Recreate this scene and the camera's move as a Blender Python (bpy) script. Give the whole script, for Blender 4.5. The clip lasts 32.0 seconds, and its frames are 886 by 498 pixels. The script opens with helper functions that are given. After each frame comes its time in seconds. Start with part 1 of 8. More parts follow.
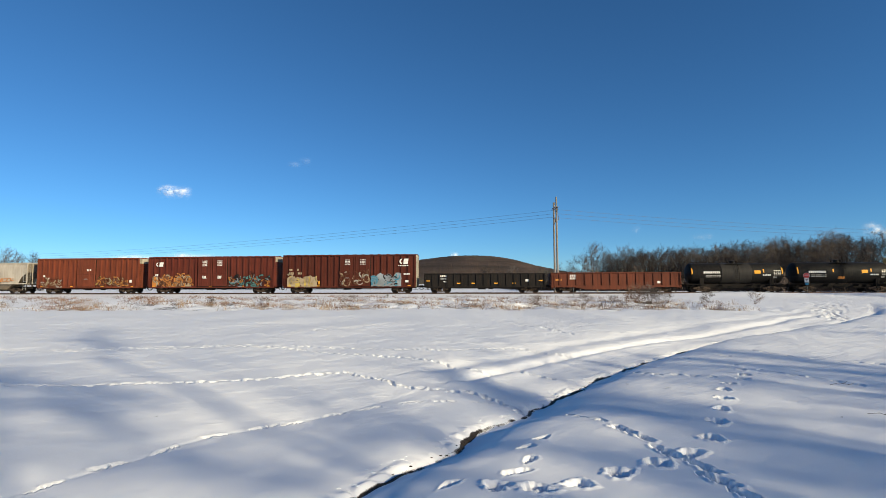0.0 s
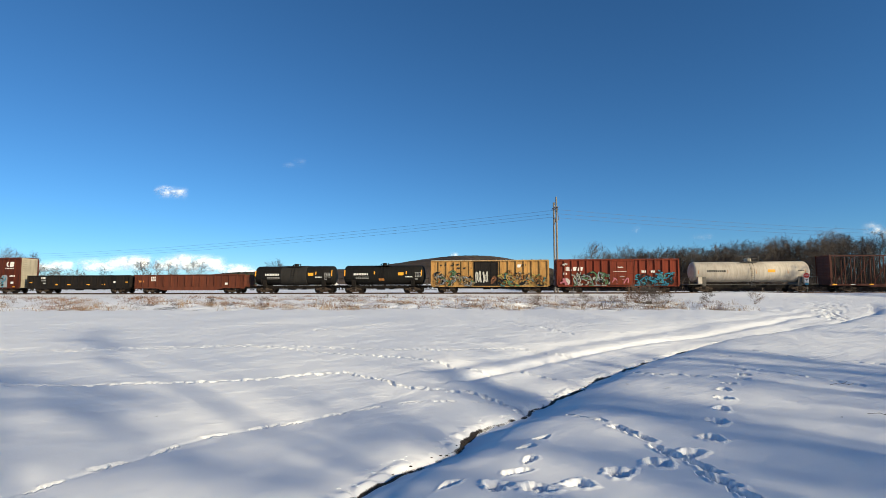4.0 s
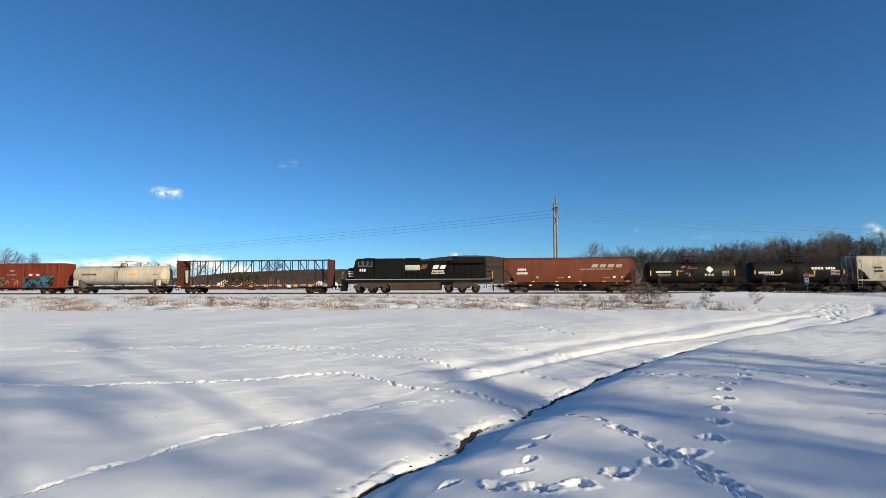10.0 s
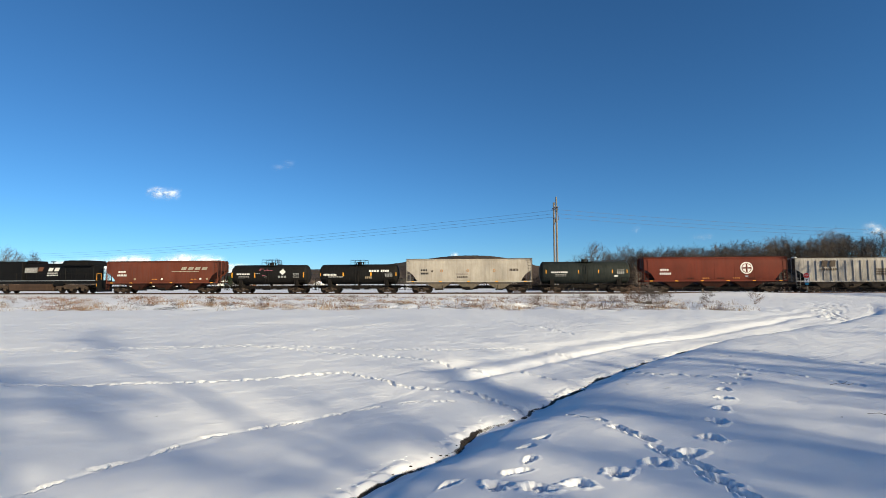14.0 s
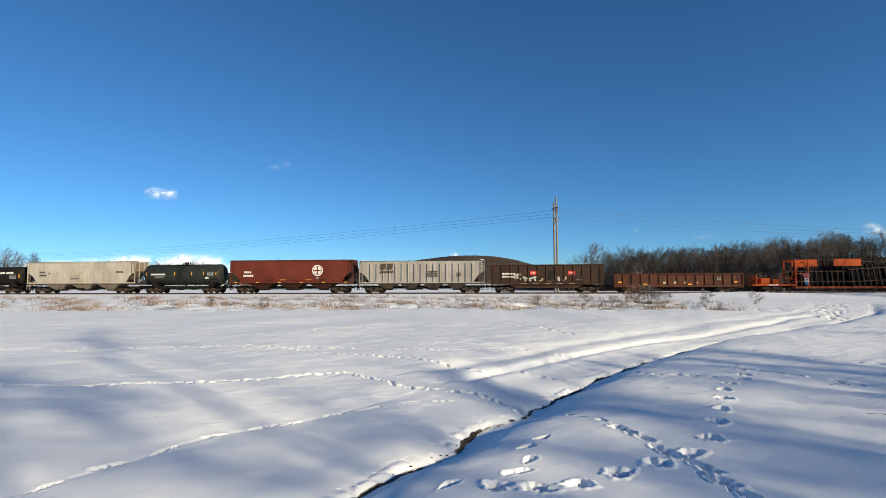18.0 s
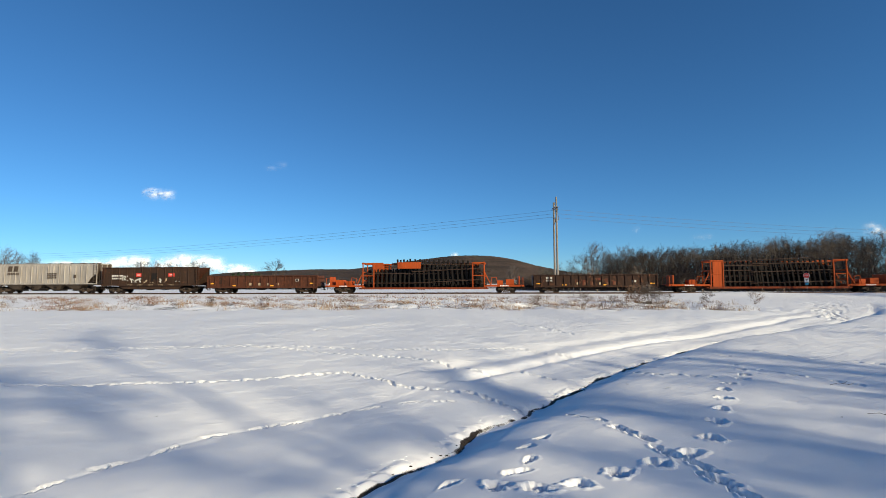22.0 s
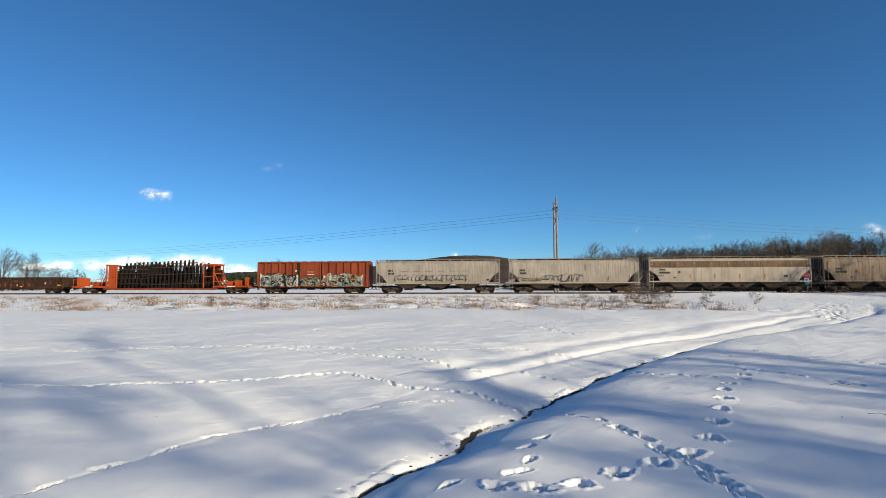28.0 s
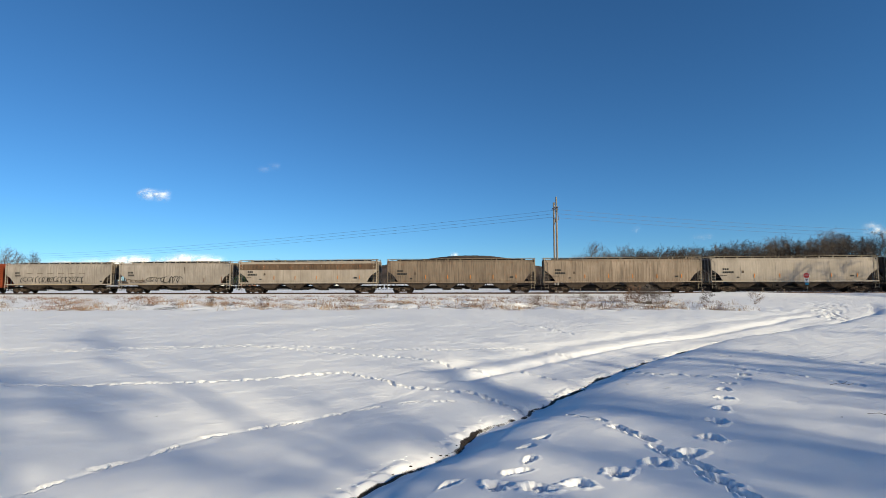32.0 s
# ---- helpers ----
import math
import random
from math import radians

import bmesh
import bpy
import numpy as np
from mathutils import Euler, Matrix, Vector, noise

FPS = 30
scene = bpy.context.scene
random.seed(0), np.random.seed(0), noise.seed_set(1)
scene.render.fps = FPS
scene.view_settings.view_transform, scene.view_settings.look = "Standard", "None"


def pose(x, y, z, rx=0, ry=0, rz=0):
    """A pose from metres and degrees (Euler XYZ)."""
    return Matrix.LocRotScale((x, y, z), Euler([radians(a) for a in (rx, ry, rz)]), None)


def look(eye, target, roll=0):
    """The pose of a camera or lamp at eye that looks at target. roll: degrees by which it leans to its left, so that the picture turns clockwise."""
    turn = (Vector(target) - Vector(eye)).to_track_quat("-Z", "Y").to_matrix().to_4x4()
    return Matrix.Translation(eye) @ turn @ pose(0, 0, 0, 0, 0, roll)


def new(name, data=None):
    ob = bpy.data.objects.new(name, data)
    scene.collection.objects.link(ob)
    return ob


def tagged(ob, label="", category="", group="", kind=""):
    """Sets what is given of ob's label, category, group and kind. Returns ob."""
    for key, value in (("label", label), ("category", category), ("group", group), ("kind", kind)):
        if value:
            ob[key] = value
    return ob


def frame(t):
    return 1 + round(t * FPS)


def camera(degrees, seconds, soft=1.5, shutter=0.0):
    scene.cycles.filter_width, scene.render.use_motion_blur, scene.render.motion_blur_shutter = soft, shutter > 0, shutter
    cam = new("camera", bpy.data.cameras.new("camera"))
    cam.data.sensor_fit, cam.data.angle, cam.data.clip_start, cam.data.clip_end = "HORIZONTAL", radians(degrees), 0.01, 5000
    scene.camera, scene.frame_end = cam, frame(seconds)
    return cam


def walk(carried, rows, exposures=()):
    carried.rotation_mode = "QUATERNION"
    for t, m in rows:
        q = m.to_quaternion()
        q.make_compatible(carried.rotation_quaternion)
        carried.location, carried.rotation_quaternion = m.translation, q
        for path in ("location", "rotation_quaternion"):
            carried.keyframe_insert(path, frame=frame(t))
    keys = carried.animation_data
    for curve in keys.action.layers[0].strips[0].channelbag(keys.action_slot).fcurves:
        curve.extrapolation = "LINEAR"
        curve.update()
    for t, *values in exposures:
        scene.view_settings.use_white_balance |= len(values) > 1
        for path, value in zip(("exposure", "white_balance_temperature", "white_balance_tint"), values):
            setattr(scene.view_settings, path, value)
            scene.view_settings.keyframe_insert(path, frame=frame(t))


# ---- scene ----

# camera: stands still beside a field lane, 1.7 m over the snow
EYE = (0.0, 0.0, 1.7)
cam = camera(82.1, 32.0, soft=0.5)
PITCH = math.atan(63.0 / 900.0)
AIM = look(EYE, (0.0, 10.0, EYE[2] + 10.0 * math.tan(PITCH)), -0.18)
LIGHT = (0.58, 5400, -6)  # stops, kelvin, tint
walk(cam, [(0.0, AIM), (32.0, AIM)], [(0.0, *LIGHT), (32.0, *LIGHT)])

# daylight: low winter sun behind the camera, to its right
SUN_AZ, SUN_EL = radians(131.0), radians(20.0)
world = bpy.data.worlds.new("sky")
scene.world = world
world.use_nodes = True
wn = world.node_tree.nodes
sky = wn.new("ShaderNodeTexSky")
sky.sky_type, sky.sun_disc = "NISHITA", False
sky.sun_elevation, sky.sun_rotation = SUN_EL, SUN_AZ
sky.altitude, sky.air_density, sky.dust_density, sky.ozone_density = 300, 0.79, 0.0, 5.5
wn["Background"].inputs["Strength"].default_value = 0.0685
world.node_tree.links.new(sky.outputs[0], wn["Background"].inputs[0])
sun = new("sun", bpy.data.lights.new("sun", "SUN"))
sun.data.energy, sun.data.angle, sun.data.color = 4.75, radians(0.55), (1.0, 0.72, 0.44)
toward_sun = Vector((math.sin(SUN_AZ) * math.cos(SUN_EL), math.cos(SUN_AZ) * math.cos(SUN_EL), math.sin(SUN_EL)))
sun.matrix_world = look(tuple(toward_sun * 100), (0, 0, 0))

# track line: near faces of the cars run along ORIGIN + u * ALONG
TURN = radians(5.66)
NEAR = 70.0
RAIL = 0.59
ALONG = Vector((math.cos(TURN), -math.sin(TURN), 0))
ACROSS = Vector((math.sin(TURN), math.cos(TURN), 0))
HALF = 1.55


def on_track(u, v=HALF, z=RAIL):
    p = Vector((0, NEAR, z)) + ALONG * u + ACROSS * v
    return Matrix.Translation(p) @ Matrix.Rotation(-TURN, 4, "Z")


# ---- materials ----
class Nodes:
    """A small builder for node materials in object space."""

    def __init__(self, name, rough=0.6, metal=0.0, spec=0.4):
        self.mat = bpy.data.materials.new(name)
        self.mat.use_nodes = True
        self.nt = self.mat.node_tree
        self.bsdf = self.nt.nodes["Principled BSDF"]
        self.bsdf.inputs["Roughness"].default_value = rough
        self.bsdf.inputs["Metallic"].default_value = metal
        self.bsdf.inputs["Specular IOR Level"].default_value = spec
        self.coord = self.nt.nodes.new("ShaderNodeTexCoord").outputs["Object"]

    def node(self, kind, **ins):
        n = self.nt.nodes.new(kind)
        for key, val in ins.items():
            self.put(n.inputs[key.replace("_", " ")], val)
        return n

    def put(self, socket, val):
        if isinstance(val, bpy.types.NodeSocket):
            self.nt.links.new(val, socket)
        else:
            socket.default_value = val

    def stretched(self, sx, sy, sz, offset=0.0):
        n = self.node("ShaderNodeMapping", Vector=self.coord)
        n.inputs["Scale"].default_value = (sx, sy, sz)
        n.inputs["Location"].default_value = (offset, offset * 0.7, offset * 0.3)
        return n.outputs[0]

    def noise(self, scale, detail=4.0, vec=None, rough=0.6):
        n = self.node("ShaderNodeTexNoise", Scale=scale, Detail=detail, Roughness=rough)
        self.put(n.inputs["Vector"], vec if vec is not None else self.coord)
        return n.outputs["Fac"]

    def ramp(self, fac, lo, hi):
        n = self.node("ShaderNodeMapRange", Value=fac)
        n.inputs["From Min"].default_value, n.inputs["From Max"].default_value = lo, hi
        return n.outputs[0]

    def mul(self, a, b):
        n = self.nt.nodes.new("ShaderNodeMath")
        n.operation = "MULTIPLY"
        self.put(n.inputs[0], a)
        self.put(n.inputs[1], b)
        return n.outputs[0]

    def mix(self, fac, a, b):
        n = self.nt.nodes.new("ShaderNodeMix")
        n.data_type = "RGBA"
        for socket, val in ((n.inputs[0], fac), (n.inputs[6], a), (n.inputs[7], b)):
            if isinstance(val, tuple):
                val = (*val, 1.0)
            self.put(socket, val)
        return n.outputs[2]

    def bump(self, height, strength, dist):
        n = self.node("ShaderNodeBump", Height=height, Strength=strength, Distance=dist)
        self.put(self.bsdf.inputs["Normal"], n.outputs[0])

    def done(self, colour, rough=None):
        self.put(self.bsdf.inputs["Base Color"], (*colour, 1.0) if isinstance(colour, tuple) else colour)
        if rough is not None:
            self.put(self.bsdf.inputs["Roughness"], rough)
        return self.mat


def darker(c, k):
    return tuple(v * k for v in c)


def paint(name, base, grime=(0.03, 0.022, 0.017), rust=(0.10, 0.038, 0.017), dirt=0.5, rusty=0.25, rough=0.6, seed=0.0, spec=0.10):
    """Weathered car paint: faded patches, vertical run-off streaks, soot, rust blooms, a dusty foot."""
    b = Nodes(name, rough, 0.0, spec)
    base = darker(base, 0.75)
    fade = b.ramp(b.noise(0.55, 5, b.stretched(1, 1, 0.6, seed)), 0.3, 0.75)
    streak = b.ramp(b.noise(1.0, 7, b.stretched(6.5, 2.0, 0.30, seed + 3), 0.68), 0.44, 0.70)
    runs = b.ramp(b.noise(1.0, 5, b.stretched(2.0, 2.0, 0.12, seed + 6), 0.6), 0.50, 0.72)
    bloom = b.ramp(b.noise(2.6, 8, b.stretched(1, 1, 0.75, seed + 9), 0.7), 0.54, 0.72)
    fine = b.noise(34.0, 3)
    c = b.mix(fade, darker(base, 0.72), darker(base, 1.18))
    c = b.mix(b.mul(streak, min(1.0, dirt * 1.35)), c, grime)
    c = b.mix(b.mul(runs, dirt * 0.7), c, darker(base, 0.45))
    c = b.mix(b.mul(bloom, rusty), c, rust)
    c = b.mix(b.mul(fine, 0.15), c, darker(base, 0.4))
    b.bump(b.noise(3.0, 4), 0.35, 0.012)
    return b.done(c, b.ramp(fade, -2.2, 2.2))


def plain(name, base, rough=0.6, metal=0.0, vary=0.25, scale=6.0):
    b = Nodes(name, rough, metal, 0.15)
    n = b.ramp(b.noise(scale, 6), 0.3, 0.7)
    return b.done(b.mix(n, darker(base, 1 - vary), darker(base, 1 + vary)))


MAT = {}
MAT["boxcar_brown"] = paint("faded oxide red paint", (0.25, 0.068, 0.034), dirt=0.35, rusty=0.3, seed=1)
MAT["boxcar_maroon"] = paint("dull maroon paint", (0.165, 0.040, 0.026), dirt=0.4, rusty=0.3, seed=2)
MAT["boxcar_dark"] = paint("deep maroon paint", (0.125, 0.032, 0.020), dirt=0.4, rusty=0.35, seed=3)
MAT["boxcar_yellow"] = paint("sun-bleached yellow paint", (0.66, 0.37, 0.115), dirt=0.4, rusty=0.35, seed=4)
MAT["boxcar_red"] = paint("brick red paint", (0.26, 0.052, 0.026), dirt=0.35, rusty=0.3, seed=5)
MAT["boxcar_orange_red"] = paint("orange-red oxide paint", (0.33, 0.075, 0.032), dirt=0.25, rusty=0.25, seed=6)
MAT["cream"] = paint("cream paint", (0.62, 0.55, 0.42), dirt=0.4, rusty=0.2, seed=7)
MAT["gon_black"] = paint("dusty black paint", (0.022, 0.0195, 0.018), rust=(0.075, 0.038, 0.024), dirt=0.4, rusty=0.35, seed=8)
MAT["gon_red"] = paint("rust red paint", (0.175, 0.055, 0.031), dirt=0.35, rusty=0.4, seed=9)
MAT["gon_rust"] = paint("rusted brown steel", (0.12, 0.045, 0.025), rust=(0.22, 0.075, 0.03), dirt=0.5, rusty=0.8, seed=10)
MAT["gon_dark_rust"] = paint("dark rusted steel", (0.055, 0.030, 0.021), rust=(0.20, 0.085, 0.04), dirt=0.4, rusty=0.75, seed=11)
MAT["tank_black"] = paint("matt black tank paint", (0.016, 0.0155, 0.0145), grime=(0.045, 0.038, 0.031), dirt=0.22, rusty=0.12, rough=0.42, seed=12)
MAT["jacket_grey"] = paint("dusty dark grey jacket paint", (0.050, 0.046, 0.042), grime=(0.022, 0.020, 0.018), dirt=0.45, rusty=0.1, seed=36)
MAT["tank_green"] = paint("dark grey-green tank paint", (0.032, 0.038, 0.034), grime=(0.08, 0.075, 0.06), dirt=0.22, rusty=0.08, rough=0.42, seed=13)
MAT["tank_white"] = paint("stained white tank paint", (0.74, 0.65, 0.53), grime=(0.26, 0.20, 0.15), dirt=0.35, rusty=0.15, seed=14)
MAT["truss_brown"] = paint("brown frame paint", (0.115, 0.040, 0.028), dirt=0.35, rusty=0.4, seed=15)
MAT["loco_black"] = paint("locomotive black paint", (0.010, 0.010, 0.0105), grime=(0.022, 0.020, 0.018), dirt=0.2, rusty=0.03, rough=0.36, seed=16)
MAT["fuel_brown"] = paint("road-dusted fuel tank paint", (0.105, 0.068, 0.047), dirt=0.4, rusty=0.2, seed=17)
MAT["hopper_red"] = paint("mineral red hopper paint", (0.205, 0.060, 0.034), grime=(0.11, 0.06, 0.05), dirt=0.45, rusty=0.2, seed=18)
MAT["hopper_maroon"] = paint("clean mineral red paint", (0.185, 0.043, 0.026), grime=(0.09, 0.04, 0.03), dirt=0.25, rusty=0.15, seed=19)
MAT["hopper_cream"] = paint("cream hopper paint", (0.64, 0.57, 0.475), grime=(0.3, 0.24, 0.17), dirt=0.35, rusty=0.1, seed=20)
MAT["hopper_grey"] = paint("light grey hopper paint", (0.46, 0.405, 0.35), grime=(0.16, 0.13, 0.10), dirt=0.5, rusty=0.15, seed=21)
MAT["hopper_silver"] = paint("silver-grey ribbed paint", (0.53, 0.485, 0.435), grime=(0.17, 0.14, 0.11), dirt=0.5, rusty=0.15, seed=22)
MAT["hopper_stained"] = paint("stained beige hopper paint", (0.43, 0.36, 0.26), grime=(0.15, 0.11, 0.075), rust=(0.22, 0.10, 0.04), dirt=0.75, rusty=0.5, seed=23)
MAT["hopper_brown"] = paint("brown-stained hopper paint", (0.30, 0.235, 0.175), grime=(0.085, 0.066, 0.052), rust=(0.21, 0.10, 0.05), dirt=0.9, rusty=0.5, seed=24)
MAT["hopper_tan"] = paint("tan weathered hopper paint", (0.37, 0.295, 0.225), grime=(0.115, 0.088, 0.067), rust=(0.21, 0.095, 0.04), dirt=0.75, rusty=0.5, seed=25)
MAT["grime_band"] = paint("brown grime-covered paint", (0.19, 0.13, 0.085), rust=(0.27, 0.10, 0.035), dirt=0.6, rusty=0.85, seed=26)
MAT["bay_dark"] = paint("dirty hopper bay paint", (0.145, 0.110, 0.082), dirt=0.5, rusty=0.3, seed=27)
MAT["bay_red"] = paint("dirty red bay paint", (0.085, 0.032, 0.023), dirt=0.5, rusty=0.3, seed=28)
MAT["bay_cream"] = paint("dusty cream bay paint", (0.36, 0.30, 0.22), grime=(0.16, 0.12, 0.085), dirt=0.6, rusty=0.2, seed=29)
MAT["coal_brown"] = paint("dark brown hopper paint", (0.062, 0.036, 0.024), rust=(0.15, 0.065, 0.03), dirt=0.4, rusty=0.6, seed=30)
MAT["orange"] = paint("safety orange paint", (0.50, 0.088, 0.015), grime=(0.16, 0.05, 0.022), dirt=0.4, rusty=0.15, seed=31)
MAT["orange_worn"] = paint("worn dirty orange paint", (0.27, 0.052, 0.016), grime=(0.09, 0.045, 0.028), dirt=0.6, rusty=0.3, seed=35)
# also colours in the shade beside boxcar doors and under hopper running boards
MAT["under"] = plain("black underframe grime and painted gap shade", (0.014, 0.0115, 0.010), 0.85)
MAT["truck_steel"] = plain("rust-brown truck casting", (0.060, 0.043, 0.032), 0.85, 0.0, 0.5)
MAT["wheel_steel"] = plain("worn wheel steel", (0.022, 0.017, 0.014), 0.65, 0.3, 0.3)
MAT["galv"] = plain("galvanised walkway steel", (0.42, 0.40, 0.36), 0.5, 0.5, 0.2)
MAT["white_mark"] = plain("white stencil paint", (0.72, 0.69, 0.64), 0.6, 0, 0.12, 14)
MAT["dark_mark"] = plain("black stencil paint", (0.03, 0.028, 0.026), 0.6, 0, 0.2, 14)
MAT["yellow_mark"] = plain("yellow reflective strip", (0.75, 0.36, 0.03), 0.45, 0, 0.12, 14)
MAT["red_mark"] = plain("red stencil paint", (0.55, 0.05, 0.035), 0.5, 0, 0.15, 14)
MAT["rail_steel"] = plain("rusty rail steel", (0.11, 0.07, 0.05), 0.45, 0.7, 0.3)
MAT["tie_wood"] = plain("creosoted timber", (0.013, 0.0105, 0.0095), 0.85, 0, 0.45, 9)
MAT["glass_dark"] = plain("dark cab window glass", (0.015, 0.018, 0.02), 0.08, 0, 0.1)
MAT["pole_wood"] = plain("weathered pole wood", (0.22, 0.195, 0.17), 0.85, 0, 0.3, 5)
MAT["galv_post"] = plain("dull green post steel", (0.16, 0.16, 0.15), 0.55, 0.5, 0.2)
MAT["wire"] = plain("dull aluminium cable", (0.075, 0.08, 0.09), 0.6, 0.2, 0.1)
for key, c in (("g_white", (0.46, 0.44, 0.39)), ("g_black", (0.02, 0.02, 0.02)), ("g_orange", (0.46, 0.19, 0.045)), ("g_yellow", (0.46, 0.34, 0.08)),
               ("g_blue", (0.06, 0.24, 0.36)), ("g_teal", (0.13, 0.27, 0.26)), ("g_green", (0.13, 0.22, 0.10)), ("g_pink", (0.42, 0.14, 0.17)),
               ("g_silver", (0.28, 0.30, 0.32)), ("g_tan", (0.36, 0.28, 0.18)), ("g_brown", (0.14, 0.065, 0.035))):
    MAT[key] = plain("spray paint " + key[2:], c, 0.55, 0, 0.18, 9)


def snow_material():
    b = Nodes("wind-packed snow", 0.62, 0.0, 0.25)
    patch = b.ramp(b.noise(0.22, 5), 0.3, 0.7)
    grain = b.noise(55.0, 5)
    c = b.mix(patch, (0.81, 0.805, 0.835), (0.87, 0.865, 0.89))
    c = b.mix(b.mul(grain, 0.12), c, (0.70, 0.72, 0.76))
    # wind ripples cross the field; the crust is rougher out on the open field than beside the path
    aligned = b.node("ShaderNodeMapping", Vector=b.coord)
    aligned.inputs["Rotation"].default_value = (0, 0, radians(-30))
    drawn = b.node("ShaderNodeMapping", Vector=aligned.outputs[0])
    drawn.inputs["Scale"].default_value = (0.55, 2.2, 1.0)
    ripple = b.noise(1.0, 6, drawn.outputs[0], 0.6)
    finer = b.node("ShaderNodeMapping", Vector=aligned.outputs[0])
    finer.inputs["Scale"].default_value = (1.7, 5.2, 1.0)
    grit = b.noise(1.6, 8, finer.outputs[0], 0.72)
    split = b.node("ShaderNodeSeparateXYZ", Vector=b.coord)
    open_field = b.ramp(split.outputs["Y"], 4.0, 20.0)
    total = b.nt.nodes.new("ShaderNodeMath")
    total.operation = "ADD"
    b.put(total.inputs[0], b.mul(ripple, b.mul(b.ramp(open_field, -0.04, 1.0), 0.13)))
    b.put(total.inputs[1], b.mul(grit, b.mul(b.ramp(open_field, -0.05, 1.0), 0.058)))
    b.bump(total.outputs[0], 0.6, 1.0)
    b.bsdf.inputs["Subsurface Weight"].default_value = 0.0
    # bare earth and gravel where the vertex group of the lane's edge says so
    soil = b.nt.nodes.new("ShaderNodeAttribute")
    soil.attribute_name = "soil"
    dirt = b.mix(b.ramp(b.noise(14.0, 6), 0.3, 0.7), (0.010, 0.0082, 0.007), (0.050, 0.039, 0.031))
    rag = b.nt.nodes.new("ShaderNodeMath")
    rag.operation = "ADD"
    b.put(rag.inputs[0], soil.outputs["Fac"])
    b.put(rag.inputs[1], b.mul(b.noise(7.0, 6, None, 0.66), 0.85))
    c = b.mix(b.ramp(rag.outputs[0], 0.92, 1.08), c, dirt)
    return b.done(c)


MAT["snow"] = snow_material()
MAT["ballast"] = plain("dark crushed stone", (0.10, 0.09, 0.085), 0.9, 0, 0.6, 22)
MAT["siding"] = plain("white painted siding", (0.66, 0.64, 0.60), 0.7, 0, 0.12, 2)
MAT["roof_dark"] = plain("grey shingle roof", (0.16, 0.155, 0.15), 0.85, 0, 0.3, 3)
MAT["brick_wall"] = plain("brown brick wall", (0.25, 0.13, 0.085), 0.85, 0, 0.25, 6)
MAT["snow_clean"] = plain("fresh snow", (0.85, 0.86, 0.88), 0.7, 0, 0.04)
MAT["clod"] = plain("frozen dark soil", (0.032, 0.026, 0.021), 0.9, 0, 0.5, 12)
MAT["brush"] = plain("brown leafless thicket", (0.062, 0.046, 0.036), 0.9, 0, 0.45, 0.5)
MAT["leaf_brown"] = plain("dry clinging oak leaves", (0.16, 0.085, 0.04), 0.8, 0, 0.4, 2)
MAT["bark"] = plain("grey-brown bark", (0.112, 0.092, 0.078), 0.9, 0, 0.35, 3)
MAT["bark_dark"] = plain("dark brown bark", (0.060, 0.049, 0.042), 0.9, 0, 0.35, 3)
MAT["bark_pale"] = plain("pale dry bark", (0.27, 0.20, 0.145), 0.9, 0, 0.3, 3)
MAT["dry_grass"] = plain("straw-coloured dry grass", (0.26, 0.185, 0.115), 0.8, 0, 0.5, 0.8)
MAT["weed_brown"] = plain("brown dead weed", (0.19, 0.115, 0.072), 0.85, 0, 0.35, 0.8)
MAT["pine"] = plain("dark evergreen needles", (0.028, 0.042, 0.022), 0.8, 0, 0.4, 2)


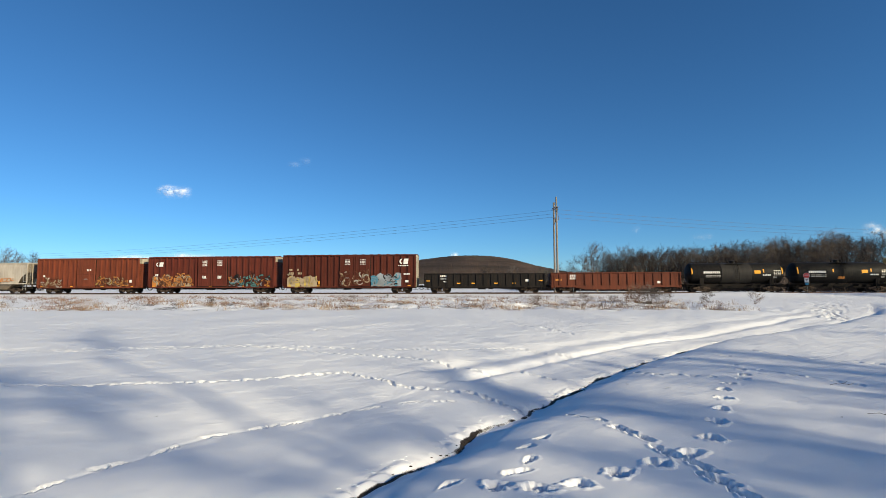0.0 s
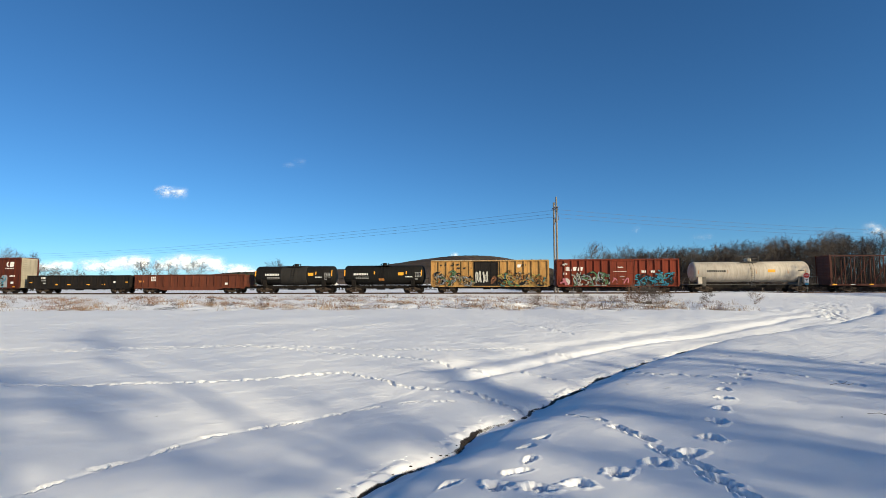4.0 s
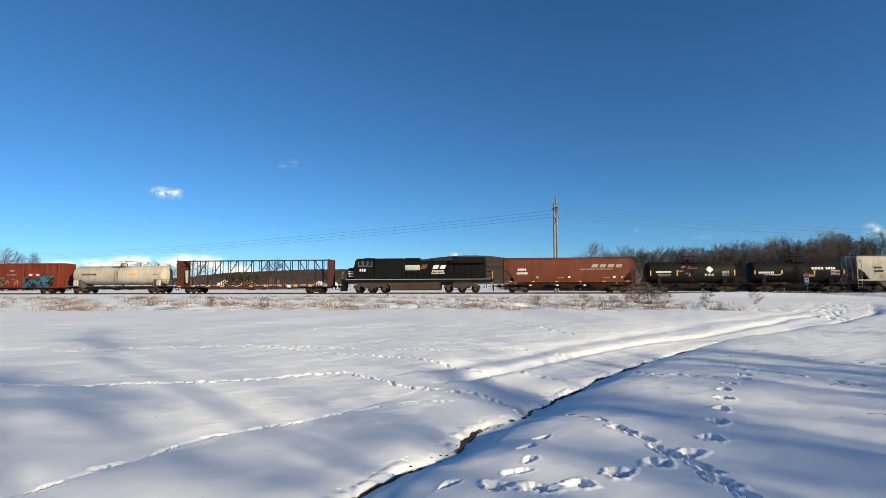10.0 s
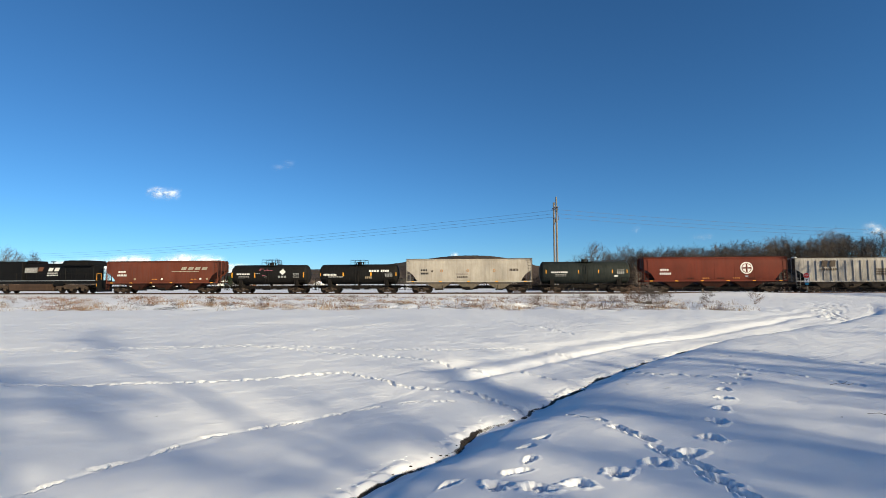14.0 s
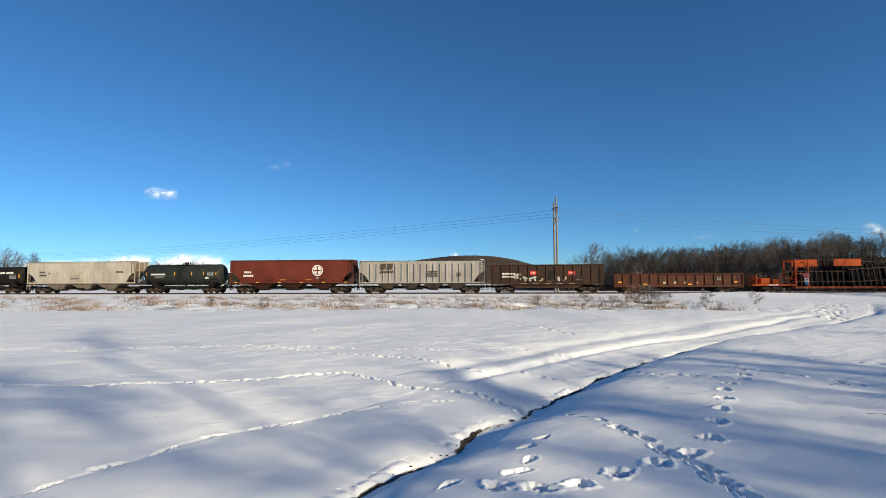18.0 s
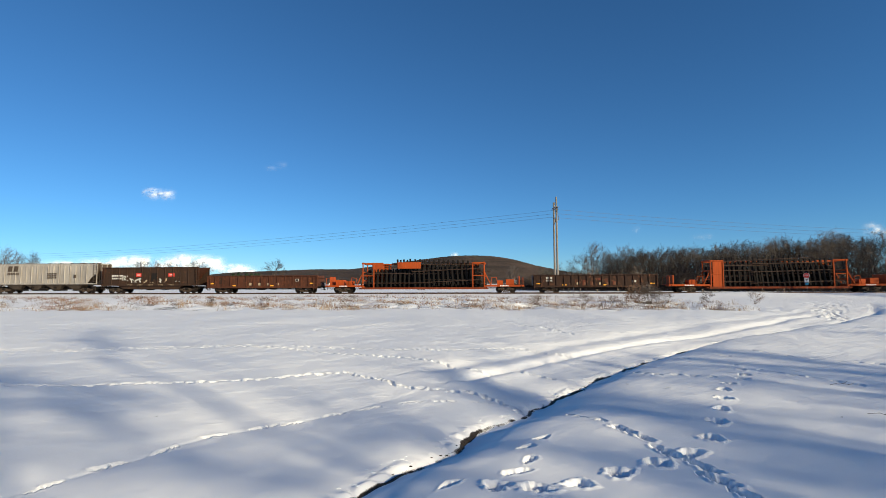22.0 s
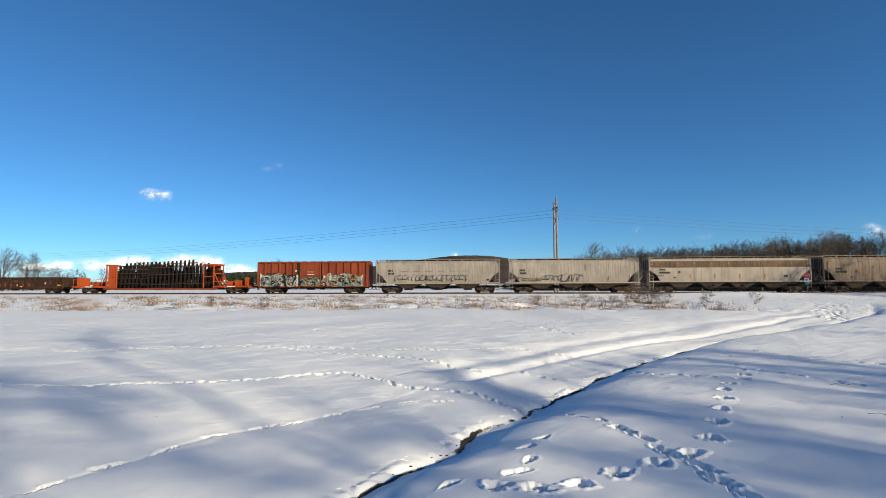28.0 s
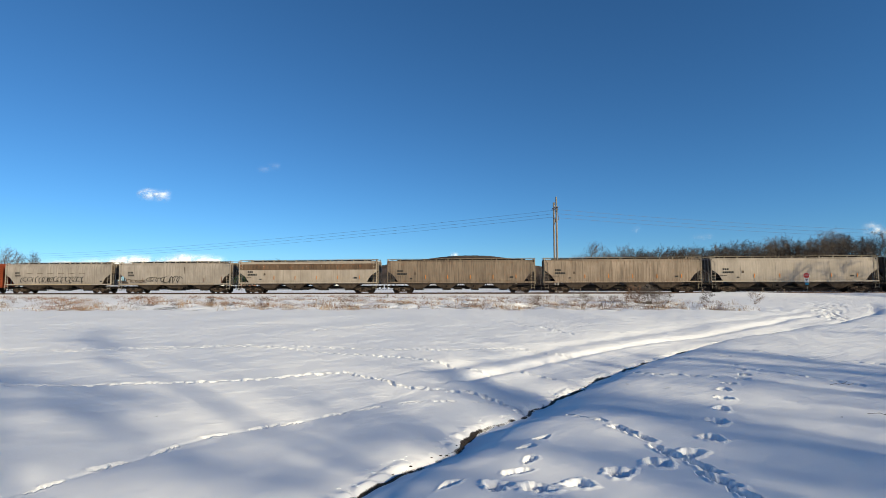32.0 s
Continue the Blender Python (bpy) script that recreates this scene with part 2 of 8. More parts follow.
# ---- mesh building ----
class Geo:
    """Collects faces for one mesh."""

    def __init__(self):
        self.v, self.f, self.m = [], [], []

    def add(self, verts, faces, mi=0):
        o = len(self.v)
        self.v.extend(tuple(p) for p in verts)
        self.f.extend(tuple(o + i for i in face) for face in faces)
        self.m.extend([mi] * len(faces))
        return self

    def convex(self, verts, faces, mi=0):
        mid = sum((Vector(p) for p in verts), Vector()) / len(verts)
        out = []
        for face in faces:
            pts = [Vector(verts[i]) for i in face]
            n = (pts[1] - pts[0]).cross(pts[2] - pts[0])
            out.append(face if n.dot(sum(pts, Vector()) / len(pts) - mid) >= 0 else tuple(reversed(face)))
        return self.add(verts, out, mi)

    def box(self, x0, x1, y0, y1, z0, z1, c=0.0, mi=0):
        lo, hi = (min(x0, x1), min(y0, y1), min(z0, z1)), (max(x0, x1), max(y0, y1), max(z0, z1))
        if c <= 0:
            vs = [(x, y, z) for x in (lo[0], hi[0]) for y in (lo[1], hi[1]) for z in (lo[2], hi[2])]
            return self.convex(vs, [(0, 1, 3, 2), (4, 6, 7, 5), (0, 4, 5, 1), (2, 3, 7, 6), (0, 2, 6, 4), (1, 5, 7, 3)], mi)
        c = min(c, 0.45 * min(hi[i] - lo[i] for i in range(3)))
        vs, idx = [], {}
        for s in [(a, b, d) for a in (0, 1) for b in (0, 1) for d in (0, 1)]:
            for ax in range(3):
                p = []
                for i in range(3):
                    e = hi[i] if s[i] else lo[i]
                    p.append(e if i == ax else e + (-c if s[i] else c))
                idx[s, ax] = len(vs)
                vs.append(tuple(p))
        fs = []
        for ax in range(3):
            o1, o2 = [i for i in range(3) if i != ax]
            for side in (0, 1):
                quad = []
                for a, b in ((0, 0), (1, 0), (1, 1), (0, 1)):
                    s = [0, 0, 0]
                    s[ax], s[o1], s[o2] = side, a, b
                    quad.append(idx[tuple(s), ax])
                fs.append(tuple(quad))
            for a in (0, 1):
                for b in (0, 1):
                    s0, s1 = [0, 0, 0], [0, 0, 0]
                    s0[ax], s1[ax] = 0, 1
                    s0[o1] = s1[o1] = a
                    s0[o2] = s1[o2] = b
                    s0, s1 = tuple(s0), tuple(s1)
                    fs.append((idx[s0, o1], idx[s1, o1], idx[s1, o2], idx[s0, o2]))
        for s in [(a, b, d) for a in (0, 1) for b in (0, 1) for d in (0, 1)]:
            fs.append((idx[s, 0], idx[s, 1], idx[s, 2]))
        return self.convex(vs, fs, mi)

    def tube(self, p, q, r0, r1=None, n=6, caps=True, mi=0):
        p, q = Vector(p), Vector(q)
        r1 = r0 if r1 is None else r1
        d = (q - p).normalized()
        a = d.orthogonal().normalized()
        b = d.cross(a)
        ring = [(math.cos(2 * math.pi * i / n), math.sin(2 * math.pi * i / n)) for i in range(n)]
        vs = [p + (a * c + b * s) * r0 for c, s in ring] + [q + (a * c + b * s) * r1 for c, s in ring]
        fs = [(i, (i + 1) % n, n + (i + 1) % n, n + i) for i in range(n)]
        if caps:
            fs += [tuple(reversed(range(n))), tuple(range(n, 2 * n))]
        return self.add(vs, fs, mi)

    def path(self, pts, r, n=6, mi=0):
        """A bent pipe through the points, in one piece."""
        pts = [Vector(p) for p in pts]
        pts = [p for k, p in enumerate(pts) if k == 0 or (p - pts[k - 1]).length > 1e-5]
        vs, a = [], None
        for k, p in enumerate(pts):
            d0 = (p - pts[k - 1]).normalized() if k else (pts[1] - p).normalized()
            d1 = (pts[k + 1] - p).normalized() if k + 1 < len(pts) else d0
            d = d0 + d1
            d = d0 if d.length < 1e-4 else d.normalized()
            a = d.orthogonal().normalized() if a is None else (a - d * a.dot(d)).normalized()
            b = d.cross(a)
            wide = r / max(0.5, d.dot(d0))
            vs += [p + (a * math.cos(2 * math.pi * i / n) + b * math.sin(2 * math.pi * i / n)) * wide for i in range(n)]
        fs = [(k * n + i, k * n + (i + 1) % n, (k + 1) * n + (i + 1) % n, (k + 1) * n + i) for k in range(len(pts) - 1) for i in range(n)]
        fs += [tuple(reversed(range(n))), tuple(range((len(pts) - 1) * n, len(pts) * n))]
        return self.add(vs, fs, mi)

    def lathe(self, prof, axis="x", at=(0, 0, 0), n=24, mi=0):
        """prof: (position along the axis, radius) pairs; the ends are closed."""
        vs = []
        for a, r in prof:
            for i in range(n):
                c, s = math.cos(2 * math.pi * i / n) * r, math.sin(2 * math.pi * i / n) * r
                p = {"x": (a, c, s), "y": (s, a, c), "z": (c, s, a)}[axis]
                vs.append((p[0] + at[0], p[1] + at[1], p[2] + at[2]))
        fs = []
        for k in range(len(prof) - 1):
            for i in range(n):
                j = (i + 1) % n
                fs.append((k * n + i, k * n + j, (k + 1) * n + j, (k + 1) * n + i))
        fs.append(tuple(reversed(range(n))))
        fs.append(tuple(range((len(prof) - 1) * n, len(prof) * n)))
        return self.add(vs, fs, mi)

    def slab(self, poly, y0, y1, mi=0):
        """A plate with the outline poly, (x, z) pairs, between y0 and y1."""
        n = len(poly)
        area = sum(poly[i][0] * poly[(i + 1) % n][1] - poly[(i + 1) % n][0] * poly[i][1] for i in range(n))
        if area < 0:
            poly = list(reversed(poly))
        y0, y1 = min(y0, y1), max(y0, y1)
        vs = [(x, y0, z) for x, z in poly] + [(x, y1, z) for x, z in poly]
        fs = [tuple(range(n)), tuple(reversed(range(n, 2 * n)))]
        fs += [(i, n + i, n + (i + 1) % n, (i + 1) % n) for i in range(n)]
        return self.add(vs, fs, mi)

    def beam(self, poly, x0, x1, mi=0):
        """A bar along x with the section poly, (y, z) pairs."""
        n = len(poly)
        area = sum(poly[i][0] * poly[(i + 1) % n][1] - poly[(i + 1) % n][0] * poly[i][1] for i in range(n))
        if area < 0:
            poly = list(reversed(poly))
        vs = [(x0, y, z) for y, z in poly] + [(x1, y, z) for y, z in poly]
        fs = [tuple(reversed(range(n))), tuple(range(n, 2 * n))]
        fs += [(i, (i + 1) % n, n + (i + 1) % n, n + i) for i in range(n)]
        return self.add(vs, fs, mi)

    def mesh(self, name, mats, smooth=False):
        me = bpy.data.meshes.new(name)
        me.from_pydata(self.v, [], self.f)
        for mt in mats if isinstance(mats, (list, tuple)) else [mats]:
            me.materials.append(MAT[mt])
        if any(self.m):
            me.polygons.foreach_set("material_index", self.m)
        if smooth:
            me.polygons.foreach_set("use_smooth", [True] * len(self.f))
            me.set_sharp_from_angle(angle=radians(38))
        return me


def part(name, geo, mats, parent, label="", smooth=False):
    """One mesh object under a thing or under a part."""
    ob = new(name, geo if isinstance(geo, bpy.types.Mesh) else geo.mesh(name, mats, smooth))
    ob.parent = parent
    return tagged(ob, label)


def thing(name, label, category, group="", kind="", m=None):
    ob = tagged(new(name), label, category, group, kind)
    if m is not None:
        ob.matrix_world = m
    return ob


# ---- the snowy ground ----
# lines on the snow, in metres: the lane's broken edge, its far bank, animal tracks, boot prints
EDGE = [(-1.45, 3.60), (-1.10, 4.54), (-0.86, 5.01), (-0.74, 5.25), (-0.52, 5.65), (-0.26, 5.96), (0.03, 6.25), (0.25, 6.62), (0.50, 7.14), (0.77, 7.50), (1.05, 7.71), (1.31, 8.04), (1.53, 8.51), (1.88, 9.07), (2.25, 9.58), (2.58, 10.03), 
        (3.22, 11.10), (4.04, 12.09), (4.99, 13.19), (5.71, 13.87), (6.88, 15.09), (8.61, 16.84), (10.38, 18.31), (12.40, 19.93), (14.95, 22.07), (17.51, 23.88), (19.73, 25.74), (23.09, 28.78), (27.96, 33.30), (36.00, 43.00)]
TRAIL_FAR = [(-11.96, 13.87), (-10.23, 14.01), (-8.32, 14.43), (-6.10, 14.44), (-4.43, 14.18), (-2.86, 14.10), (-1.25, 13.46), (0.23, 13.63), (1.04, 14.42), (1.88, 14.86), (2.38, 14.91), (2.68, 14.74), (3.00, 14.36), (3.57, 14.42)]
TRAIL_MID = [(-11.23, 13.04), (-9.84, 13.68), (-8.25, 14.06), (-5.70, 14.22), (-4.01, 13.79), (-2.62, 12.95), (-1.16, 12.45), (-0.32, 11.97), (0.20, 11.64), (0.67, 11.10), (1.04, 11.17), (1.78, 11.22), (2.13, 11.09), (2.44, 10.88)]
TRAIL_NEAR = [(-7.50, 8.75), (-6.40, 8.80), (-5.34, 9.13), (-4.19, 9.46), (-3.60, 9.82), (-2.98, 10.29), (-2.26, 10.62), (-2.01, 10.65), (-1.65, 10.41), (-1.14, 9.98), (-0.89, 9.58), (-0.46, 9.42), (0.05, 9.30), (0.46, 9.28), (0.74, 8.99), (0.90, 8.72), (1.10, 8.42), (1.28, 8.09)]
TRAIL_FIELD = [(-4.65, 18.80), (-2.17, 23.31), (1.97, 23.66), (2.83, 22.23), (3.85, 19.93), (4.52, 18.21)]
LANE_RUTS = [[(0.39, 10.24), (1.47, 11.63), (3.32, 14.07), (4.64, 15.33), (6.07, 16.47), (8.59, 18.80), (12.26, 21.60), (17.66, 26.89), (22.37, 30.92)],
             [(-0.30, 11.07), (0.88, 12.29), (2.26, 14.17), (3.79, 16.02), (5.71, 17.59), (8.54, 20.66), (12.21, 23.80), (17.30, 28.22), (23.50, 33.50)]]
RUT = [(-4.05, 4.79), (-3.87, 5.06), (-3.72, 5.41), (-3.58, 5.66), (-3.35, 6.24), (-3.01, 6.85), (-2.48, 7.37), (-2.10, 7.57), (-1.69, 7.95), (-1.32, 8.35), (-0.91, 8.79)]
RUT_MARKS = [(-3.87, 5.06), (-3.63, 5.66), (-3.32, 6.25), (-3.00, 6.85), (-2.50, 7.31), (-2.18, 7.49), (-1.67, 7.96), (-1.17, 8.28), (-0.54, 8.53), (0.02, 8.58), (0.66, 8.57)]
BOOTS = [(6.93, 13.22), (6.69, 12.13), (6.15, 10.88), (5.90, 10.21), (5.62, 9.56), (5.35, 9.17), (4.88, 8.77), (4.49, 8.27), (4.14, 7.62), (3.77, 7.03), (3.37, 6.37), (2.96, 5.72), (2.50, 5.25), (2.07, 5.02), (1.62, 4.80), (1.17, 4.55), (0.79, 4.44), (0.46, 4.54)]
PAWS = [(1.72, 7.02), (1.83, 6.76), (1.98, 6.48), (2.07, 6.13), (2.14, 6.02), (2.24, 5.74), (2.26, 5.39), (2.28, 5.23), (2.41, 4.97), (2.44, 4.78), (2.37, 4.58), (2.41, 4.47), (2.44, 4.21), (2.46, 4.08)]
STRAYS = [(1.12, 5.95), (0.90, 5.63), (0.86, 5.21), (0.74, 4.89), (0.63, 4.85), (0.05, 4.65)]
HOPS = [[(3.93, 10.47), (3.94, 9.99), (4.15, 9.84), (4.41, 9.82), (4.59, 9.64), (4.79, 9.41), (5.09, 9.30)], [(6.26, 10.20), (6.44, 9.89), (6.61, 9.36), (6.91, 8.96), (7.17, 8.46)], [(5.51, 12.24), (5.70, 11.94), (5.89, 11.71)], [(7.84, 13.08), (8.09, 11.98), (8.47, 11.61), (8.99, 11.31), (9.31, 10.85)]]


def along_line(poly, step):
    """Points every step metres along a line, with the heading."""
    out, left = [], 0.0
    for (x0, y0), (x1, y1) in zip(poly, poly[1:]):
        d = math.hypot(x1 - x0, y1 - y0)
        a = left
        while a < d:
            out.append((x0 + (x1 - x0) * a / d, y0 + (y1 - y0) * a / d, math.atan2(y1 - y0, x1 - x0)))
            a += step
        left = a - d
    return out


def line_distance(x, y, poly):
    """Distance to a line, and on which side: positive to the right of its heading."""
    best, side = np.full(x.shape, 1e9), np.zeros(x.shape)
    for (x0, y0), (x1, y1) in zip(poly, poly[1:]):
        dx, dy = x1 - x0, y1 - y0
        t = np.clip(((x - x0) * dx + (y - y0) * dy) / (dx * dx + dy * dy), 0, 1)
        ex, ey = x - x0 - t * dx, y - y0 - t * dy
        d = np.hypot(ex, ey)
        near = d < best
        best = np.where(near, d, best)
        side = np.where(near, np.sign(ex * dy - ey * dx), side)
    return best, side * best


rng = np.random.RandomState(7)
WAVES = [(rng.uniform(0, 6.28), 2 * math.pi / l, rng.uniform(0, 6.28), a) for l, a in
         ((9, .030), (7, .022), (5.2, .014), (4.1, .009), (3.3, .006), (2.6, .005), (2.1, .004), (1.6, .0035), (1.2, .0032), (0.9, .003), (0.7, .0022), (0.5, .0015), (0.37, .001))]


def base_height(x, y):
    """Field, weedy verge, embankment and the low ground behind the track."""
    v = x * math.sin(TURN) + (y - NEAR) * math.cos(TURN)
    z = np.interp(v, [-400, -36, -33, -24, -9, -3.2, -1.0, 4.2, 7.5, 12, 60, 200, 900, 4500], [0, 0, 0.03, 0.10, 0.22, 0.40, 0.42, 0.42, -0.25, -0.3, -0.1, 0.0, 3.0, 6.0])
    u = x * math.cos(TURN) - (y - NEAR) * math.sin(TURN)
    hump = np.exp(-((u - 35.5) / 8.0) ** 2 - ((v + 6.5) / 4.2) ** 2) * 0.38 + np.exp(-((u - 52) / 10.0) ** 2 - ((v + 5) / 4.0) ** 2) * 0.2
    return z + hump * np.clip((-0.6 - v) / 2.0, 0, 1), v


def ground_height(x, y):
    x, y = np.asarray(x, float), np.asarray(y, float)
    z, v = base_height(x, y)
    r = np.hypot(x, y)
    calm = np.clip((70 - r) / 40, 0.0, 1)
    swell = np.zeros_like(x)
    for k, (ang, freq, ph, amp) in enumerate(WAVES):
        swell += amp * np.sin(freq * (x * math.cos(ang) + y * math.sin(ang)) + ph + 1.3 * np.sin(0.31 * freq * (x * math.sin(ang) - y * math.cos(ang)) + k))
    z = z + swell * calm * np.where(v < -1, 1, 0)
    # lane edge: the camera's side slopes down to a broken bank
    d, s = line_distance(x, y, EDGE)
    far = np.clip((56 - r) / 14, 0, 1)
    s = s + 0.035 * np.sin(2.1 * x + 1.7 * np.sin(2.9 * y)) + 0.028 * np.sin(5.3 * y + 2.1 * np.sin(4.7 * x)) + 0.012 * np.sin(13 * x + 9 * y)
    lump = np.abs(np.sin(7.3 * x + 4.1 * np.sin(5.1 * y)) * np.sin(6.7 * y + 3.3 * np.sin(4.3 * x)))
    broken = 0.5 + 0.5 * np.sin(2.3 * (0.54 * x + 0.84 * y) + 1.4 * np.sin(1.1 * (0.54 * x + 0.84 * y)))
    bank = 0.385 * np.exp(-(np.maximum(s, 0) / 0.63) ** 1.5) * (1 + 0.04 * np.sin(1.1 * y + 0.7 * x))
    z += far * np.where(s > 0, -bank, 0)
    z += far * np.where(s <= 0, -0.30 * np.exp(-(s / 3.6) ** 2) - 0.045 * np.exp(-(s / 0.30) ** 2) - 0.035 * np.exp(-(s / 0.09) ** 2) + (0.040 * lump - 0.012) * np.exp(-((s + 0.13) / 0.10) ** 2) * (0.35 + 0.9 * broken), 0)
    soil = far * (0.52 + 0.36 * broken) * np.exp(-((s + 0.01) / (0.062 * np.clip(r / 9, 1, 1.6))) ** 2) * np.clip(1.9 - r / 30.0, 0.5, 1)
    near_edge = -35.3 + 0.10 * np.minimum(x, 0)
    verge = np.clip((v - near_edge + 0.2) / 1.0, 0, 1) * np.clip((-3 - v) / 6, 0, 1) * np.where(x * math.cos(TURN) > 21, 0.0, 1)
    soil = soil + verge * (0.44 + 0.10 * np.sin(x * 0.9 + 2 * np.sin(y * 0.7)) + 0.06 * np.sin(x * 2.7 + y)) * np.where(v < -26, 1.0, 0.86)
    soil = soil + 0.30 * np.exp(-((x - 0.80 - 0.55 * (y - 8.0)) / 0.30) ** 2 - ((y - 8.0) / 0.30) ** 2)
    # worn wheel ruts of the lane between the edge and the far bank
    for line, deep, wide in ((LANE_RUTS[0], 0.105, 0.19), (LANE_RUTS[1], 0.05, 0.30)):
        dr, sr = line_distance(x, y, line)
        wide = wide * np.clip(r / 18, 0.9, 1.5)
        z += np.clip((r - 6) / 5, 0, 1) * (-deep * np.exp(-(sr / wide) ** 2) + 0.35 * deep * np.exp(-((sr - 2.4 * wide) / (1.3 * wide)) ** 2))
    rough = np.clip((v - near_edge + 0.2) / 1.2, 0, 1) * np.clip((-5 - v) / 5, 0, 1) * np.clip((25 - x) / 5, 0.12, 1)
    z += rough * (0.07 * np.sin(1.9 * x + 1.3 * np.sin(1.1 * y)) * np.sin(1.3 * y + 1.7 * np.sin(0.9 * x)) + 0.04 * np.sin(4.1 * x + 2 * np.sin(2.3 * y)))
    # an old drag line crossing the field
    dt, st = line_distance(x, y, RUT)
    z += -0.045 * np.exp(-(np.where(st > 0, st / 0.50, st / 0.34)) ** 2) - 0.010 * np.exp(-(st / 0.04) ** 2)
    return z, soil


def press(x, y, z, rest, px, py, heading, length, width, depth, rim):
    """A hole trodden in the snow: steep crumbling wall, lumpy floor, snow heaped on its lip."""
    reach = 2.4 * max(length, width)
    near = np.where((np.abs(x - px) < reach) & (np.abs(y - py) < reach))[0]
    if not len(near):
        return
    ex, ey = x[near] - px, y[near] - py
    a = (ex * math.cos(heading) + ey * math.sin(heading)) / length
    b = (-ex * math.sin(heading) + ey * math.cos(heading)) / width
    turn = np.arctan2(b, a)
    q = np.sqrt(a * a + b * b) * (1 + 0.13 * np.sin(3 * turn + px * 9) + 0.07 * np.sin(7 * turn + py * 11))
    t = np.clip((1.18 - q) / 0.42, 0, 1)
    t = t * t * (3 - 2 * t)
    floor = 1 + 0.42 * np.sin(5.5 * a + px * 7 + 2 * np.sin(4 * b)) * np.sin(4.7 * b + py * 5) - 0.2 * np.clip(a, -1, 1)
    sunk = rest[near] - depth * t * floor
    heap = rim * np.exp(-((q - 1.35) / 0.24) ** 2) * (0.55 + 0.6 * np.sin(5 * turn + px * 13) ** 2)
    z[near] = np.where(t > 0.02, np.minimum(z[near], sunk), z[near]) + np.where(q > 1.1, heap, 0)


def build_ground():
    front = np.linspace(-45, 45, 680)
    back = np.concatenate([np.arange(-180, -45.5, 4.0), front, np.arange(46.5, 178, 4.0)])
    ang = np.radians(back)
    rad = [0.15, 0.8, 1.6, 2.3]
    while rad[-1] < 9:
        rad.append(rad[-1] * 1.0034)
    while rad[-1] < 17:
        rad.append(rad[-1] * 1.0048)
    while rad[-1] < 56:
        rad.append(rad[-1] * 1.0064)
    while rad[-1] < 110:
        rad.append(rad[-1] * 1.013)
    while rad[-1] < 4600:
        rad.append(rad[-1] * 1.07)
    rad = np.array(rad)
    nr, na = len(rad), len(ang)
    rr, aa = np.meshgrid(rad, ang, indexing="ij")
    x, y = (rr * np.sin(aa)).ravel(), (rr * np.cos(aa)).ravel()
    z, soil = ground_height(x, y)
    rest = z.copy()
    jit = np.random.RandomState(3)
    for line, step, lng, wid, dep in ((TRAIL_FAR, 0.22, 0.10, 0.050, 0.045), (TRAIL_MID, 0.24, 0.10, 0.050, 0.050), (TRAIL_NEAR, 0.20, 0.10, 0.050, 0.055), (TRAIL_FIELD, 0.45, 0.12, 0.07, 0.06)):
        for k, (px, py, h) in enumerate(along_line(line, step)):
            off = 0.035 * (1 if k % 2 else -1)
            press(x, y, z, rest, px + off * math.sin(h) + jit.uniform(-.02, .02), py - off * math.cos(h) + jit.uniform(-.02, .02), h + jit.uniform(-.25, .25), lng * jit.uniform(.75, 1.3), wid * jit.uniform(.8, 1.3), dep * jit.uniform(.6, 1.2), 0.008)
    for line in HOPS:
        for px, py, h in along_line(line, 0.34):
            press(x, y, z, rest, px + jit.uniform(-.05, .05), py + jit.uniform(-.05, .05), h + jit.uniform(-.3, .3), 0.085 * jit.uniform(.7, 1.5), 0.05, 0.05, 0.008)
    for (px, py), (qx, qy) in zip(RUT_MARKS, RUT_MARKS[1:] + RUT_MARKS[-2:-1]):
        h = math.atan2(qy - py, qx - px)
        far = min(1.0, 6.5 / py)
        for k in (-1, 0, 1):
            press(x, y, z, rest, px + k * .10 * math.cos(h) + jit.uniform(-.02, .02), py + k * .10 * math.sin(h) + jit.uniform(-.02, .02), h + jit.uniform(-.25, .25), 0.085 * jit.uniform(.8, 1.2), 0.034 * jit.uniform(.8, 1.2), 0.036 * far * jit.uniform(.7, 1.2), 0.012)
    for (px, py), (qx, qy) in zip(BOOTS, BOOTS[1:] + BOOTS[-2:-1]):
        h = math.atan2(qy - py, qx - px)
        k = 0.8 if py > 8.4 else 1.0
        press(x, y, z, rest, px, py, h + jit.uniform(-.35, .35), 0.118 * k * jit.uniform(.9, 1.15), 0.085 * k * jit.uniform(.9, 1.1), 0.055 * k * jit.uniform(.8, 1.15), 0.016)
        if jit.rand() < 0.6:
            press(x, y, z, rest, px + 0.09 * math.sin(h), py - 0.10 * math.cos(h), h, 0.07, 0.05, 0.05, 0.006)
    for k, (px, py) in enumerate(PAWS):
        h = -1.15 + jit.uniform(-.25, .25)
        size = 0.75 if k < 3 else 1.0
        press(x, y, z, rest, px, py, h, 0.095 * size * jit.uniform(.9, 1.2), 0.055 * size * jit.uniform(.9, 1.2), 0.055 * size, 0.012)
        press(x, y, z, rest, px + jit.uniform(-.05, .05), py + jit.uniform(.09, .15), h, 0.07 * size, 0.04 * size, 0.04 * size, 0.004)
    for px, py in STRAYS:
        press(x, y, z, rest, px, py, jit.uniform(.3, 1.0), 0.10, 0.05, 0.045, 0.006)
    for k in range(170):
        t = jit.uniform(0, 1)
        press(x, y, z, rest, 21 + 11 * t + jit.uniform(-.9, .9) * (.5 + t), 27.5 + 15.5 * t + jit.uniform(-.9, .9), jit.uniform(.6, 1.4), 0.17, 0.10, 0.11, 0.015)
